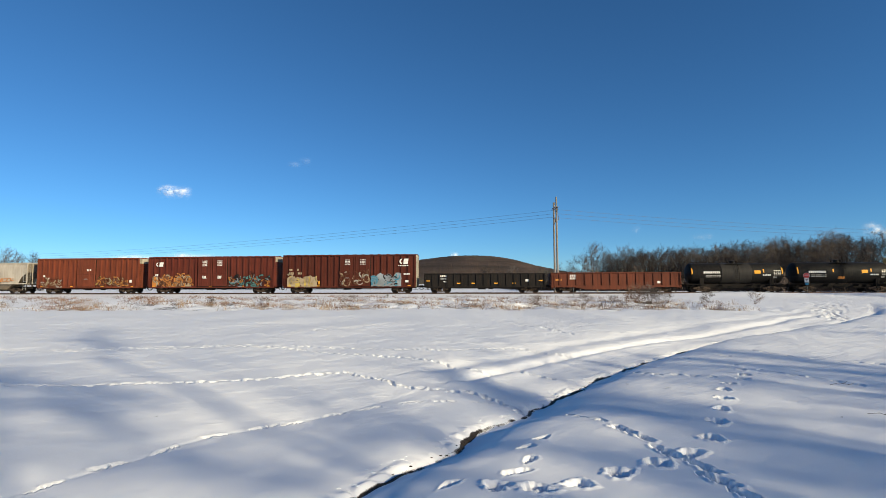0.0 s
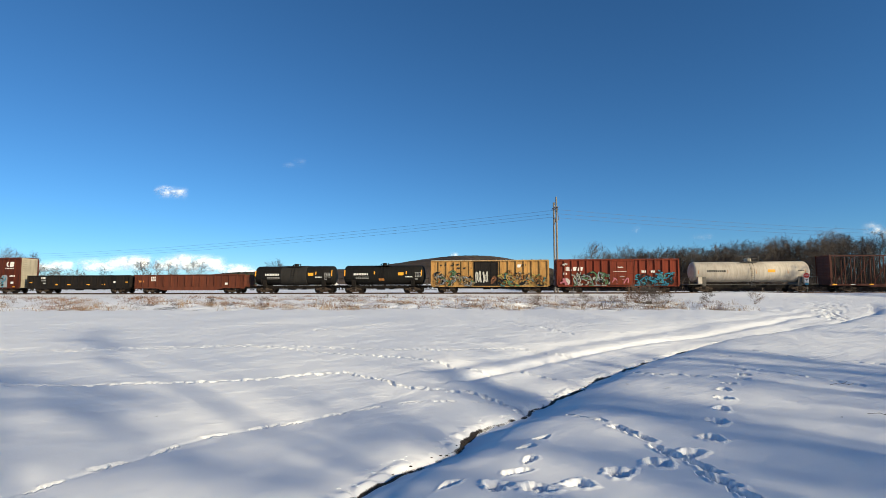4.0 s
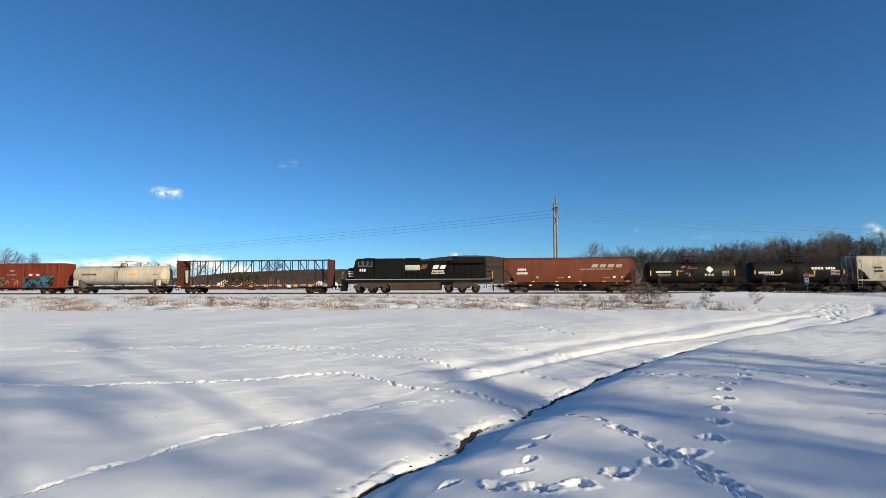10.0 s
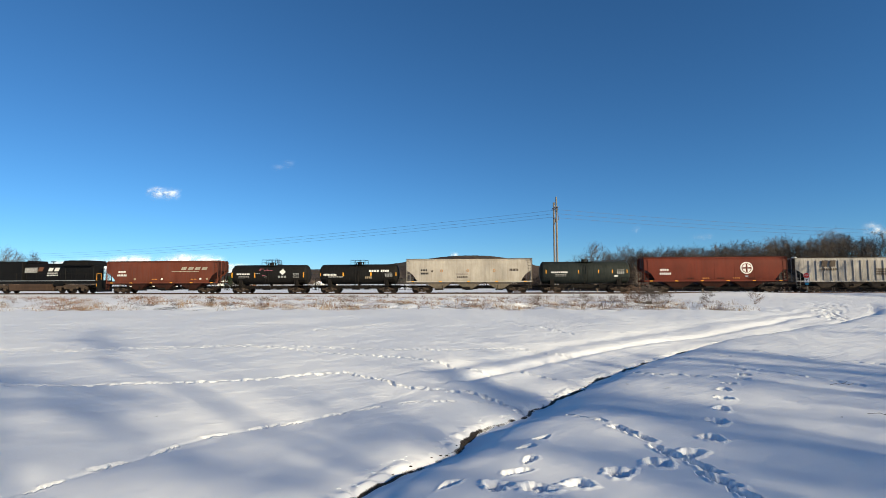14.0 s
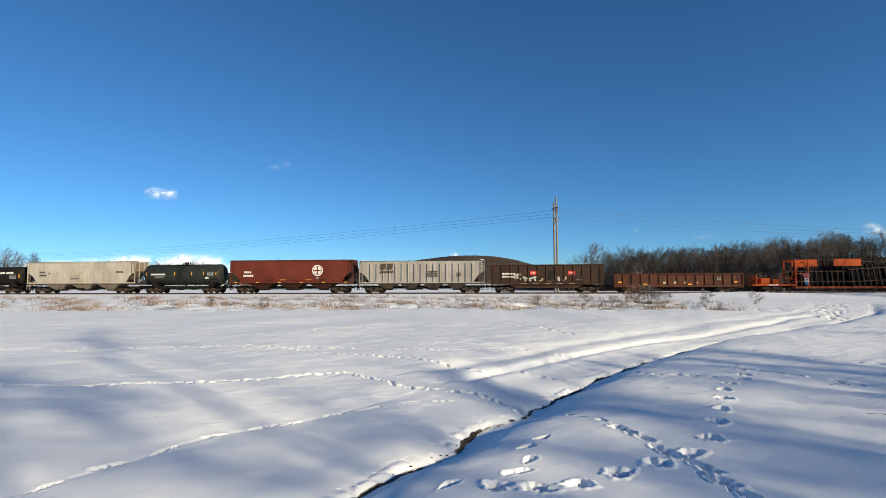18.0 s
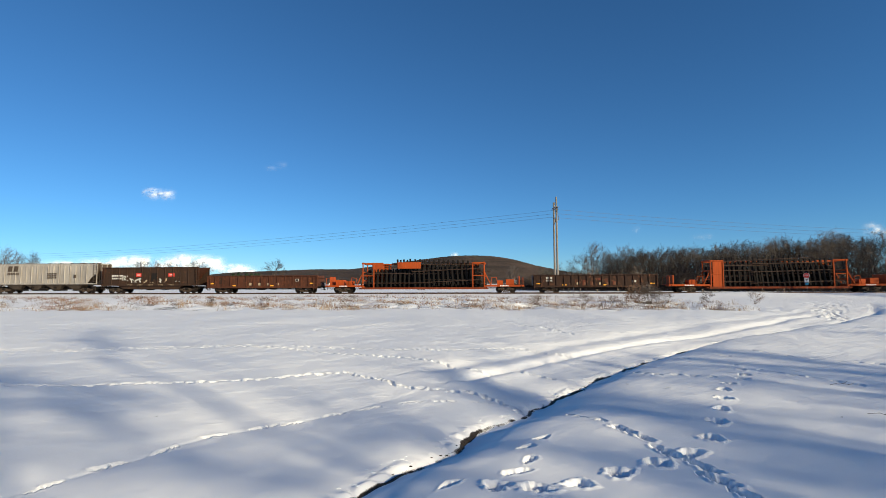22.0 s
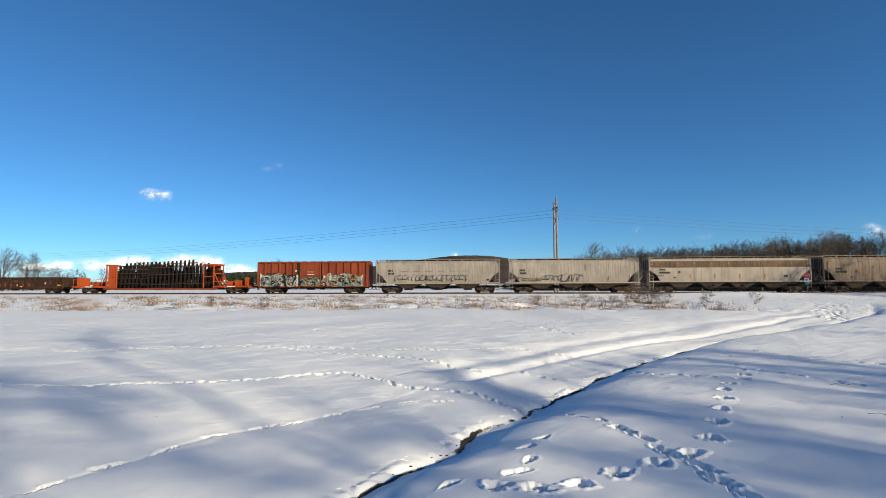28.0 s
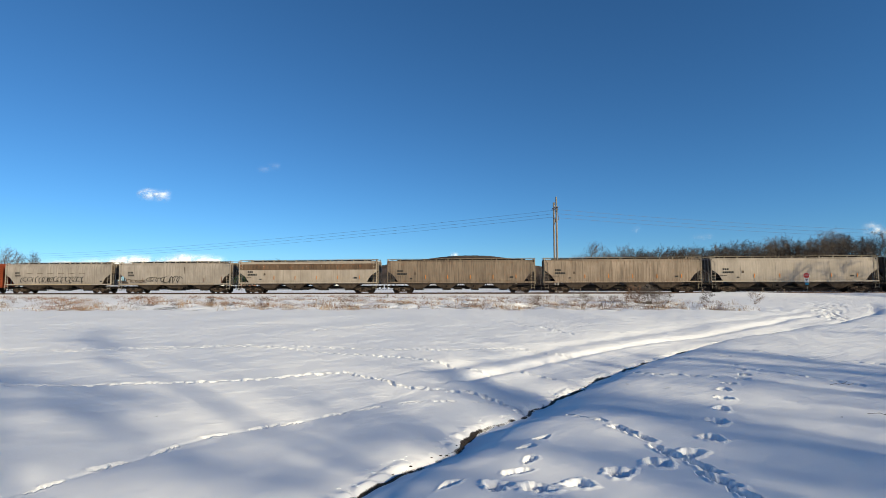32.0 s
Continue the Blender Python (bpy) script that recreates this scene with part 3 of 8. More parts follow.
    i, j = np.meshgrid(np.arange(nr - 1), np.arange(na), indexing="ij")
    j2 = (j + 1) % na
    quads = np.stack([i * na + j, i * na + j2, (i + 1) * na + j2, (i + 1) * na + j], -1).reshape(-1, 4)[:, ::-1]
    hub = len(x)
    verts = np.column_stack([x, y, z])
    verts = np.vstack([verts, [[0, 0, float(z[:na].mean())]]])
    tris = np.column_stack([np.arange(na), np.full(na, hub), (np.arange(na) + 1) % na])[:, ::-1]
    me = bpy.data.meshes.new("ground")
    nl = quads.size + tris.size
    me.vertices.add(len(verts))
    me.vertices.foreach_set("co", verts.ravel())
    me.loops.add(nl)
    me.loops.foreach_set("vertex_index", np.concatenate([quads.ravel(), tris.ravel()]).astype(np.int32))
    me.polygons.add(len(quads) + len(tris))
    start = np.concatenate([np.arange(len(quads)) * 4, quads.size + np.arange(len(tris)) * 3])
    me.polygons.foreach_set("loop_start", start.astype(np.int32))
    me.polygons.foreach_set("use_smooth", np.ones(len(start), bool))
    me.update(calc_edges=True)
    me.validate()
    at = me.attributes.new("soil", "FLOAT", "POINT")
    at.data.foreach_set("value", np.append(soil, 0.0).astype(np.float32))
    me.materials.append(MAT["snow"])
    return tagged(new("ground", me), "snow-covered field with animal trails, boot prints and a lane edge of bare soil", "ground", "", "structure")


build_ground()


def clods(name, label, mat, seed, count, lo, hi, s_lo, s_hi):
    """Frozen lumps thrown up along the lane's edge."""
    r = random.Random(seed)
    g = Geo()
    line = along_line(EDGE, 0.03)
    for k in range(count):
        px, py, h = line[int(len(line) * r.random() ** 1.8)]
        s = r.uniform(s_lo, s_hi)
        x, y = px + math.sin(h) * s, py - math.cos(h) * s
        z = z_at(x, y)
        e = r.uniform(lo, hi)
        ring = []
        for i, (zz, rr) in enumerate(((-.5, .7), (.1, 1.0), (.5, .75), (.75, .3))):
            ring += [(x + math.cos(a) * e * rr * r.uniform(.55, 1.4) * 1.5, y + math.sin(a) * e * rr * r.uniform(.7, 1.25), z + zz * e * .6) for a in [j * math.pi / 3.5 for j in range(7)]]
        g.add(ring, [(i * 7 + j, i * 7 + (j + 1) % 7, (i + 1) * 7 + (j + 1) % 7, (i + 1) * 7 + j) for i in range(3) for j in range(7)] + [tuple(range(21, 28))])
    return tagged(new(name, g.mesh(name, mat, True)), label, "clods", "", "stuff")


def z_at(x, y):
    return float(ground_height(np.array([x]), np.array([y]))[0][0])


clods("frozen_soil", "dark frozen clods of soil along the broken lane edge", "clod", 5, 150, 0.006, 0.017, -0.06, 0.0)
clods("snow_crust", "broken crusts of snow along the lane edge", "snow_clean", 6, 420, 0.006, 0.022, -0.28, -0.06)


# ---- railway track ----
track = thing("railway_track", "single railway track with rusty rails on snowy ballast", "railway track", "", "structure", on_track(0))
RAIL_SECTION = [(-0.075, -0.18), (0.075, -0.18), (0.075, -0.165), (0.012, -0.14), (0.012, -0.05), (0.037, -0.035), (0.037, 0.0), (-0.037, 0.0), (-0.037, -0.035), (-0.012, -0.05), (-0.012, -0.14), (-0.075, -0.165)]
for sy in (-0.755, 0.755):
    part("rail", Geo().beam([(y + sy, z) for y, z in RAIL_SECTION], -700, 900), "rail_steel", track)
ballast = Geo()
ballast.beam([(-2.0, -0.5), (-1.45, -0.19), (1.45, -0.19), (2.0, -0.5)], -700, 900)
part("ballast_bed", ballast, "ballast", track, "dark crushed-stone ballast between patches of snow")
tie_mesh = Geo().box(-0.115, 0.115, -1.3, 1.3, -0.33, -0.17, 0.012).mesh("tie", "tie_wood")
for k in range(-135, 145):
    tie = part("tie", tie_mesh, "", track)
    tie.location = (k * 0.56 + random.uniform(-.02, .02), random.uniform(-.03, .03), 0)


# ---- distance: wooded hill ----
def build_hill():
    xs = np.linspace(-1500, 560, 420)
    ds = np.linspace(0, 1, 40)
    crest_x = [-1500, -1100, -860, -740, -620, -380, -270, -140, -75, 10, 77, 143, 200, 270, 360, 450, 560]
    crest_z = [4, 9, 17, 27, 38, 46, 46, 62, 72, 82, 85.5, 83, 75, 56, 38, 26, 16]
    cz = np.interp(xs, crest_x, crest_z)
    k = np.hanning(17)
    cz = np.convolve(np.pad(cz, 8, mode="edge"), k / k.sum(), "valid")
    rr = np.random.RandomState(5)
    v, f = [], []
    for i, dd in enumerate(ds):
        for j, xx in enumerate(xs):
            up = math.sin(dd * math.pi / 2) ** 1.3
            rough = rr.uniform(-1.6, 1.6) * dd ** 3
            v.append((xx * (0.62 + 0.38 * dd), 900 + 600 * dd, cz[j] * up + rough + (0 if dd > 0 else -4)))
    n = len(xs)
    for j in range(n):
        v.append((xs[j] * 1.2, 2100, -2))
    for i in range(len(ds)):
        for j in range(n - 1):
            f.append((i * n + j, i * n + j + 1, (i + 1) * n + j + 1, (i + 1) * n + j))
    me = bpy.data.meshes.new("hill")
    me.from_pydata(v, [], f)
    me.polygons.foreach_set("use_smooth", [True] * len(f))
    me.materials.append(MAT["hill_wood"])
    return tagged(new("hill", me), "long low hill covered in brown leafless forest", "hill", "", "structure")


def hill_material():
    b = Nodes("leafless forest hillside", 0.95, 0, 0.1)
    tone = b.ramp(b.noise(0.012, 6, b.stretched(1, 0.4, 2.2)), 0.35, 0.65)
    speck = b.ramp(b.noise(0.16, 5, b.stretched(1, 1, 1, 4.0), 0.75), 0.40, 0.66)
    green = b.ramp(b.noise(0.02, 4, b.stretched(1, 0.3, 1.5, 30.0)), 0.56, 0.66)
    c = b.mix(tone, (0.050, 0.037, 0.030), (0.098, 0.068, 0.050))
    c = b.mix(b.mul(green, 0.7), c, (0.075, 0.080, 0.050))
    c = b.mix(b.mul(speck, 0.45), c, (0.155, 0.115, 0.088))
    band = b.ramp(b.noise(1.0, 5, b.stretched(0.004, 0.004, 0.09, 9.0), 0.65), 0.46, 0.60)
    c = b.mix(b.mul(band, 0.6), c, (0.036, 0.030, 0.024))
    b.bump(b.noise(0.12, 6, None, 0.7), 0.8, 6.0)
    return b.done(c)


MAT["hill_wood"] = hill_material()
build_hill()


# ---- trees ----
def grow(seed, height, leaves=0, spread=0.5, limbs=7, subs=5, twigs=5, fine=9, trunk_part=0.30, lean=0.05, thin=1.0):
    """A bare winter tree: returns trunk and crown geometry."""
    r = random.Random(seed)
    trunk, crown = Geo(), Geo()
    base = 0.020 * height

    def limb(geo, p, d, length, rad, bends, sides, droop):
        pts = [p]
        for k in range(bends):
            d = (d + Vector((r.gauss(0, .11), r.gauss(0, .11), r.gauss(0, .07) - droop))).normalized()
            q = pts[-1] + d * (length / bends)
            ra, rb = rad * (1 - 0.6 * k / bends), rad * (1 - 0.6 * (k + 1) / bends)
            geo.tube(pts[-1], q, ra, rb, sides, False)
            pts.append(q)
        return pts, d

    mid, rad_h, rad_v = Vector((0, 0, height * 0.60)), height * spread * 0.82, height * 0.40

    def reach(p, d):
        """How far the crown's rounded outline lies from p along d."""
        o = p - mid
        o, q = Vector((o.x / rad_h, o.y / rad_h, o.z / rad_v)), Vector((d.x / rad_h, d.y / rad_h, d.z / rad_v))
        aa, bb, cc = q.dot(q), o.dot(q), o.dot(o) - 1
        disc = bb * bb - aa * cc
        return max(0.05 * height, (-bb + math.sqrt(disc)) / aa) if disc > 0 else 0.05 * height

    def side(d, tilt):
        a = d.orthogonal().normalized()
        a.rotate(Matrix.Rotation(r.uniform(0, 6.283), 3, d))
        return (d * math.cos(tilt) + a * math.sin(tilt)).normalized()

    top = height * 0.62
    d0 = Vector((r.gauss(0, lean), r.gauss(0, lean), 1)).normalized()
    stem, _ = limb(trunk, Vector((0, 0, -0.4)), d0, top, base, 6, 7, -0.02)
    for i in range(limbs):
        at = trunk_part + (0.99 - trunk_part) * (i + r.random() * .7) / limbs
        k = min(int(at * 6), 5)
        p = stem[k].lerp(stem[k + 1], at * 6 - k)
        tilt = radians(r.uniform(35, 68)) * (1.15 - 0.6 * at)
        d = side(d0, tilt)
        ln = reach(p, d) * r.uniform(.72, .95)
        lp, ld = limb(crown, p, d, ln, base * (0.44 - 0.22 * at), 4, 5, -0.07)
        for s in range(subs):
            a = 0.3 + 0.7 * (s + r.random()) / subs
            kk = min(int(a * 4), 3)
            pp = lp[kk].lerp(lp[kk + 1], min(a * 4 - kk, 1))
            e = side(ld, radians(r.uniform(20, 60)))
            sl = min(ln * r.uniform(.4, .7), reach(pp, e) * r.uniform(.7, .98))
            sp, sd = limb(crown, pp, e, sl, base * 0.10, 3, 4, -0.04)
            for w in range(twigs):
                b = 0.25 + 0.75 * (w + r.random()) / twigs
                kb = min(int(b * 3), 2)
                tp, td = limb(crown, sp[kb].lerp(sp[kb + 1], min(b * 3 - kb, 1)), side(sd, radians(r.uniform(20, 60))), max(.3, min(sl * r.uniform(.35, .6), reach(sp[kb], sd) * 1.05)), 0.016 * thin, 2, 3, -0.03)
                for _ in range(fine):
                    fp, fd = limb(crown, tp[r.randint(0, 2)], side(td, radians(r.uniform(25, 80))), max(.2, min(sl * r.uniform(.18, .34), height * .05)), 0.0085 * thin, 1, 3, 0)
                    for _ in range(leaves):
                        c = fp[0].lerp(fp[1], r.uniform(.2, 1.1)) + Vector((r.gauss(0, .12), r.gauss(0, .12), r.gauss(0, .12)))
                        e, f2 = side(fd, radians(r.uniform(20, 90))) * r.uniform(.10, .20), side(fd, radians(r.uniform(20, 90))) * r.uniform(.06, .12)
                        crown.add([c - e, c + f2, c + e, c - f2], [(0, 1, 2, 3)], 1)
    return trunk, crown


def tree_kind(seed, height, bark, **kw):
    trunk, crown = grow(seed, height, **kw)
    return trunk.mesh("trunk", bark), crown.mesh("crown", [bark, "leaf_brown"]), height


KINDS = {
    "shrub": [tree_kind(71, 1.3, "weed_brown", spread=0.7, limbs=13, trunk_part=0.03, subs=4, twigs=3, fine=3, thin=0.5), tree_kind(72, 1.2, "bark", spread=0.8, limbs=12, trunk_part=0.03, subs=4, twigs=3, fine=3, thin=0.5)],
    "oak": [tree_kind(11, 13, "bark", spread=0.46, limbs=10, fine=7, thin=1.65), tree_kind(12, 12, "bark", spread=0.52, limbs=10, fine=7, thin=1.65), tree_kind(13, 14, "bark_dark", spread=0.42, limbs=9, fine=7, thin=1.65), tree_kind(14, 13, "bark_dark", spread=0.40, limbs=8, fine=7, thin=1.65)],
    "slim": [tree_kind(21, 12, "bark_dark", spread=0.30, limbs=10, subs=3, fine=6, thin=1.65), tree_kind(22, 13, "bark", spread=0.28, limbs=10, subs=3, fine=6, thin=1.65), tree_kind(23, 12, "bark_dark", spread=0.34, limbs=9, subs=4, fine=6, thin=1.65)],
    "scrub": [tree_kind(31, 6, "bark", spread=0.55, limbs=8, trunk_part=0.06, subs=4, twigs=3, fine=4), tree_kind(32, 6, "bark_pale", spread=0.45, limbs=8, trunk_part=0.05, subs=3, twigs=3, fine=4),
              tree_kind(33, 5, "bark_dark", spread=0.6, limbs=9, trunk_part=0.04, subs=4, twigs=3, fine=5)],
}


def plant(kind, index, x, y, height, label, group, name="tree", category="tree"):
    trunk, crown, h = KINDS[kind][index % len(KINDS[kind])]
    k = height / h
    ob = thing(name, label, category, group, "", Matrix.Translation((x, y, z_at(x, y) - 0.05)) @ Matrix.Rotation(random.uniform(0, 6.28), 4, "Z") @ Matrix.Diagonal((k, k, k, 1)))
    part("trunk", trunk, "", ob)
    part("crown", crown, "", ob)
    return ob


# ---- the freight train ----
WHEELS, BIG_WHEELS, CARS = [], [], []


def wheel_mesh(r, name):
    g = Geo()
    g.lathe([(-0.07, r * 0.30), (-0.07, r * 0.42), (-0.02, r * 0.50), (-0.02, r * 0.80), (-0.065, r * 0.86), (-0.065, r), (0.055, r * 1.02), (0.06, r * 1.06), (0.075, r * 1.05), (0.075, r * 0.86), (0.03, r * 0.80), (0.03, r * 0.3)], "y", (0, 0, 0), 28)
    for k in range(5):
        a = k * 2 * math.pi / 5
        g.box(-0.03 + math.cos(a) * r * .66, 0.03 + math.cos(a) * r * .66, -0.035, -0.015, -0.03 + math.sin(a) * r * .66, 0.03 + math.sin(a) * r * .66)
    return g.mesh(name, "wheel_steel", True)


WHEEL_R, LOCO_R = 0.457, 0.53
WHEEL_MESH = wheel_mesh(WHEEL_R, "wheel")
LOCO_WHEEL_MESH = wheel_mesh(LOCO_R, "drive_wheel")


def frame_half(g, y, s, half, r):
    """One cast side frame: arched top, sagging bottom, spring pocket, journal boxes."""
    t = 0.09
    top = [(-half - .19, r + .10), (-half - .10, r + .17), (-half + .20, r + .17), (-.42, r + .30), (.42, r + .30), (half - .20, r + .17), (half + .10, r + .17), (half + .19, r + .10),
           (half + .16, r - .05), (half - .10, r - .02), (half - .22, r + .05), (.40, r + .14), (-.40, r + .14), (-half + .22, r + .05), (-half + .10, r - .02), (-half - .16, r - .05)]
    g.slab(top, y - t, y + t)
    g.slab([(-half + .12, r + .02), (-half + .26, r + .05), (-.36, r - .22), (.36, r - .22), (half - .26, r + .05), (half - .12, r + .02), (.42, r - .34), (-.42, r - .34)], y - t, y + t)
    for x in (-.38, .38):
        g.box(x - .07, x + .07, y - t, y + t, r - .24, r + .16)
    for x in (-half, half):
        g.lathe([(-.11, .02), (-.11, .085), (-.05, .105), (.1, .105)] if s < 0 else [(-.1, .105), (.05, .105), (.11, .085), (.11, .02)], "y", (x, y, r), 10)


def truck_parts():
    half = 0.89
    sides = []
    for s in (-1, 1):
        g = Geo()
        frame_half(g, s * 1.02, s, half, WHEEL_R)
        sides.append(("side_frame", g.mesh("side_frame", "truck_steel", True)))
        g = Geo()
        for x in (-.19, 0, .19):
            for k in range(4):
                z = .27 + k * .065
                g.lathe([(z, .055), (z + .016, .075), (z + .045, .075), (z + .06, .055)], "z", (x, s * 1.02, 0), 8)
        sides.append(("spring_group", g.mesh("spring_group", "truck_steel")))
        sides.append(("axle", Geo().tube((s * half, -1.0, WHEEL_R), (s * half, 1.0, WHEEL_R), .075, .075, 8).mesh("axle", "wheel_steel")))
        sides.append(("brake_beam", Geo().box(s * .38 - .05, s * .38 + .05, -.9, .9, .34, .44, .01).mesh("brake_beam", "under")))
    bolster = Geo().box(-.22, .22, -1.16, 1.16, .52, .74, .03).box(-.35, .35, -.35, .35, .74, .82, .02)
    return bolster.mesh("truck", "under"), sides


TRUCK = truck_parts()


def add_truck(car, x):
    t = part("truck", TRUCK[0], "", car)
    t.location = (x, 0, 0)
    for name, me in TRUCK[1]:
        part(name, me, "", t)
    for dx in (-0.89, 0.89):
        for s in (-1, 1):
            w = part("wheel", WHEEL_MESH, "", t)
            turn = pose(0, 0, 0, 0, 0, 180 if s > 0 else 0)
            w.matrix_parent_inverse = Matrix.Translation((dx, s * 0.76, WHEEL_R)) @ turn
            (WHEELS if s < 0 else FAR_WHEELS).append(w)
    return t


FAR_WHEELS = []
COUPLER = Geo().box(-.55, .12, -.07, .07, -.09, .09, .02).box(.08, .36, -.15, .13, -.15, .15, .04).tube((.22, -.1, -.28), (.22, -.1, .22), .05, .05, 8).tube((-.1, .3, -.05), (.1, .35, -.4), .035).tube((.1, .35, -.4), (.33, .3, -.42), .035).mesh("coupler", "under")


def add_couplers(car, L, z=0.86):
    for s in (-1, 1):
        c = part("coupler", COUPLER, "", car)
        c.matrix_basis = Matrix.Translation((s * (L / 2 + 0.24), 0, z)) @ Matrix.Rotation(0 if s > 0 else math.pi, 4, "Z")


def rungs(x, y, z0, z1, n, w=0.46, across="x"):
    g = Geo()
    if across == "x":
        ends = ((x - w / 2, y), (x + w / 2, y))
    else:
        ends = ((x, y - w / 2), (x, y + w / 2))
    for a in ends:
        g.tube((*a, z0), (*a, z1), .022, .022, 5)
    for k in range(n):
        z = z0 + (z1 - z0) * (k + .5) / n
        g.tube((*ends[0], z), (*ends[1], z), .018, .018, 5)
    return g


def mark(car, x, z, w, h, n=1, mat="white_mark", y=-1.56, slant=0.0, name="marking"):
    """A line of plain bars: n blocks in a box w by h centred on x, z."""
    g = Geo()
    step = w / n
    for k in range(n):
        x0 = x - w / 2 + k * step
        x1 = x0 + step * (0.72 if n > 1 else 1.0)
        sl = slant * h
        g.slab([(x0, z - h / 2), (x1, z - h / 2), (x1 + sl, z + h / 2), (x0 + sl, z + h / 2)], y - .006, y + .004)
    return part(name, g, mat, car)


def graffiti(car, x0, x1, z0, z1, mats, seed, y=-1.565, density=1.0):
    """Sprayed lettering reduced to crooked bars in its colours, over a darker edge."""
    r = random.Random(seed)
    g = Geo()
    n = max(1, int((x1 - x0) / .46 * density))
    cw = (x1 - x0) / n

    def stroke(p, q, w, d, m):
        dx, dz = q[0] - p[0], q[1] - p[1]
        ln = math.hypot(dx, dz) or 1
        ex, ez = dx / ln * w * .5, dz / ln * w * .5
        nx, nz = -ez, ex
        f = r.uniform(.7, 1.1)
        g.slab([(p[0] - ex + nx, p[1] - ez + nz), (p[0] - ex - nx, p[1] - ez - nz), (q[0] + ex - nx * f, q[1] + ez - nz * f), (q[0] + ex + nx * f, q[1] + ez + nz * f)], d - .003, d, m)

    for k in range(n):
        cx = x0 + cw * (k + .5)
        lean = r.uniform(-.15, .25)
        m = 1 + (k // 2 + r.randrange(2)) % (len(mats) - 1)
        pts = [(cx + r.uniform(-.6, .6) * cw + lean * (f - .5), z0 + .08 + (z1 - z0 - .16) * f) for f in (r.uniform(0, .1), r.uniform(.35, .6), r.uniform(.9, 1), r.uniform(.5, .75), r.uniform(.05, .3))]
        if r.random() < .5:
            pts.reverse()
        for _ in range(2):
            soft = [pts[0]]
            for p, q in zip(pts, pts[1:]):
                soft += [(p[0] * .75 + q[0] * .25, p[1] * .75 + q[1] * .25), (p[0] * .25 + q[0] * .75, p[1] * .25 + q[1] * .75)]
            pts = soft + [pts[-1]]
        w = r.uniform(.11, .2)
        d = y - .003 - (k % 3) * .012
        for p, q in zip(pts, pts[1:]):
            stroke(p, q, w + .09, d, 0)
        for i, (p, q) in enumerate(zip(pts, pts[1:])):
            stroke(p, q, w, d - .003 - .0002 * i, m)
        if r.random() < .6:
            a = r.choice(pts)
            stroke((a[0] - .12, a[1]), (a[0] + .15, a[1] + r.uniform(-.1, .1)), .05, d - .008, 1 + r.randrange(len(mats) - 1))
    return tagged(part("graffiti", g, mats, car, "faded spray-painted graffiti band"), kind="stuff")


def wild(car, x0, x1, z0, z1, mats, seed, y=-1.565, ground=True, dense=7.0):
    """A crowded sprayed mural: overlapping rounded strokes with dark edges, on an uneven ground coat."""
    r = random.Random(seed)
    g = Geo()

    def crest(x):
        return z1 - (z1 - z0) * (.13 + .10 * math.sin(x * 2.3 + seed) + .07 * math.sin(x * 5.1 + 2 * seed))

    if ground:
        n = int((x1 - x0) / .3)
        for k in range(n):
            a, b = x0 + (x1 - x0) * k / n, x0 + (x1 - x0) * (k + 1) / n
            g.slab([(a, z0), (b, z0), (b, crest(b)), ((a + b) / 2, crest(a) + .08), (a, crest(a))], y - .003, y, r.randrange(len(mats)))
    level = 0
    for k in range(int((x1 - x0) * dense * 2.1)):
        cx = r.uniform(x0 + .15, x1 - .15)
        cz = z0 + (crest(cx) - z0) * r.uniform(.08, .95)
        rad = r.uniform(.15, .55)
        a0, sweep = r.uniform(0, 6.28), r.uniform(.4, 2.7)
        squash = r.uniform(.6, 1.2)
        w = r.uniform(.07, .18)
        m = r.randrange(len(mats))
        level = (level + 1) % 9
        d = y - .004 - level * .006
        pts = [(min(x1, max(x0, cx + rad * (math.cos(a0 + sweep * i / 6) - math.cos(a0 + sweep / 2)))), max(z0, cz + rad * squash * math.sin(a0 + sweep * i / 6))) for i in range(7)]
        for (w2, m2, d2) in ((w + .06, 0, d), (w, m, d - .003)):
            for (px, pz), (qx, qz) in zip(pts, pts[1:]):
                ln = math.hypot(qx - px, qz - pz) or 1
                ex, ez = (qx - px) / ln * w2 * .5, (qz - pz) / ln * w2 * .5
                g.slab([(px - ex - ez, pz - ez + ex), (px - ex + ez, pz - ez - ex), (qx + ex + ez, qz + ez - ex), (qx + ex - ez, qz + ez + ex)], d2 - .0025, d2, m2)
    return tagged(part("graffiti", g, mats, car, "crowded spray-painted mural with dark outlines"), kind="stuff")


def scrawl(car, x0, x1, z0, z1, mat, seed, y=-1.565):
    """Outline scribble sprayed as one looping line."""
    r = random.Random(seed)
    g = Geo()
    n = int((x1 - x0) / .6)
    for k in range(n):
        cx = x0 + (x1 - x0) * (k + .5) / n
        w, h = (x1 - x0) / n * r.uniform(.5, 1.7), (z1 - z0) * r.uniform(.5, 1)
        cz = (z0 + z1) / 2 + r.uniform(-.06, .06)
        a0, a1 = r.uniform(0, 2), r.uniform(4.2, 6.6)
        pts = [(cx + math.cos(a0 + (a1 - a0) * i / 9) * w / 2 + .15 * math.sin(a0 + (a1 - a0) * i / 9) * h, y, cz + math.sin(a0 + (a1 - a0) * i / 9) * h / 2 * (1 + .2 * math.sin(3 * i))) for i in range(10)]
        g.path(pts, .035, 4)
        if r.random() < .5:
            g.tube((cx - w * .3, y, cz - h * .4), (cx + w * .1, y, cz + h * .45), .028, .028, 4)
    return tagged(part("graffiti", g, mat, car, "dark outlined spray-paint scrawl"), kind="stuff")


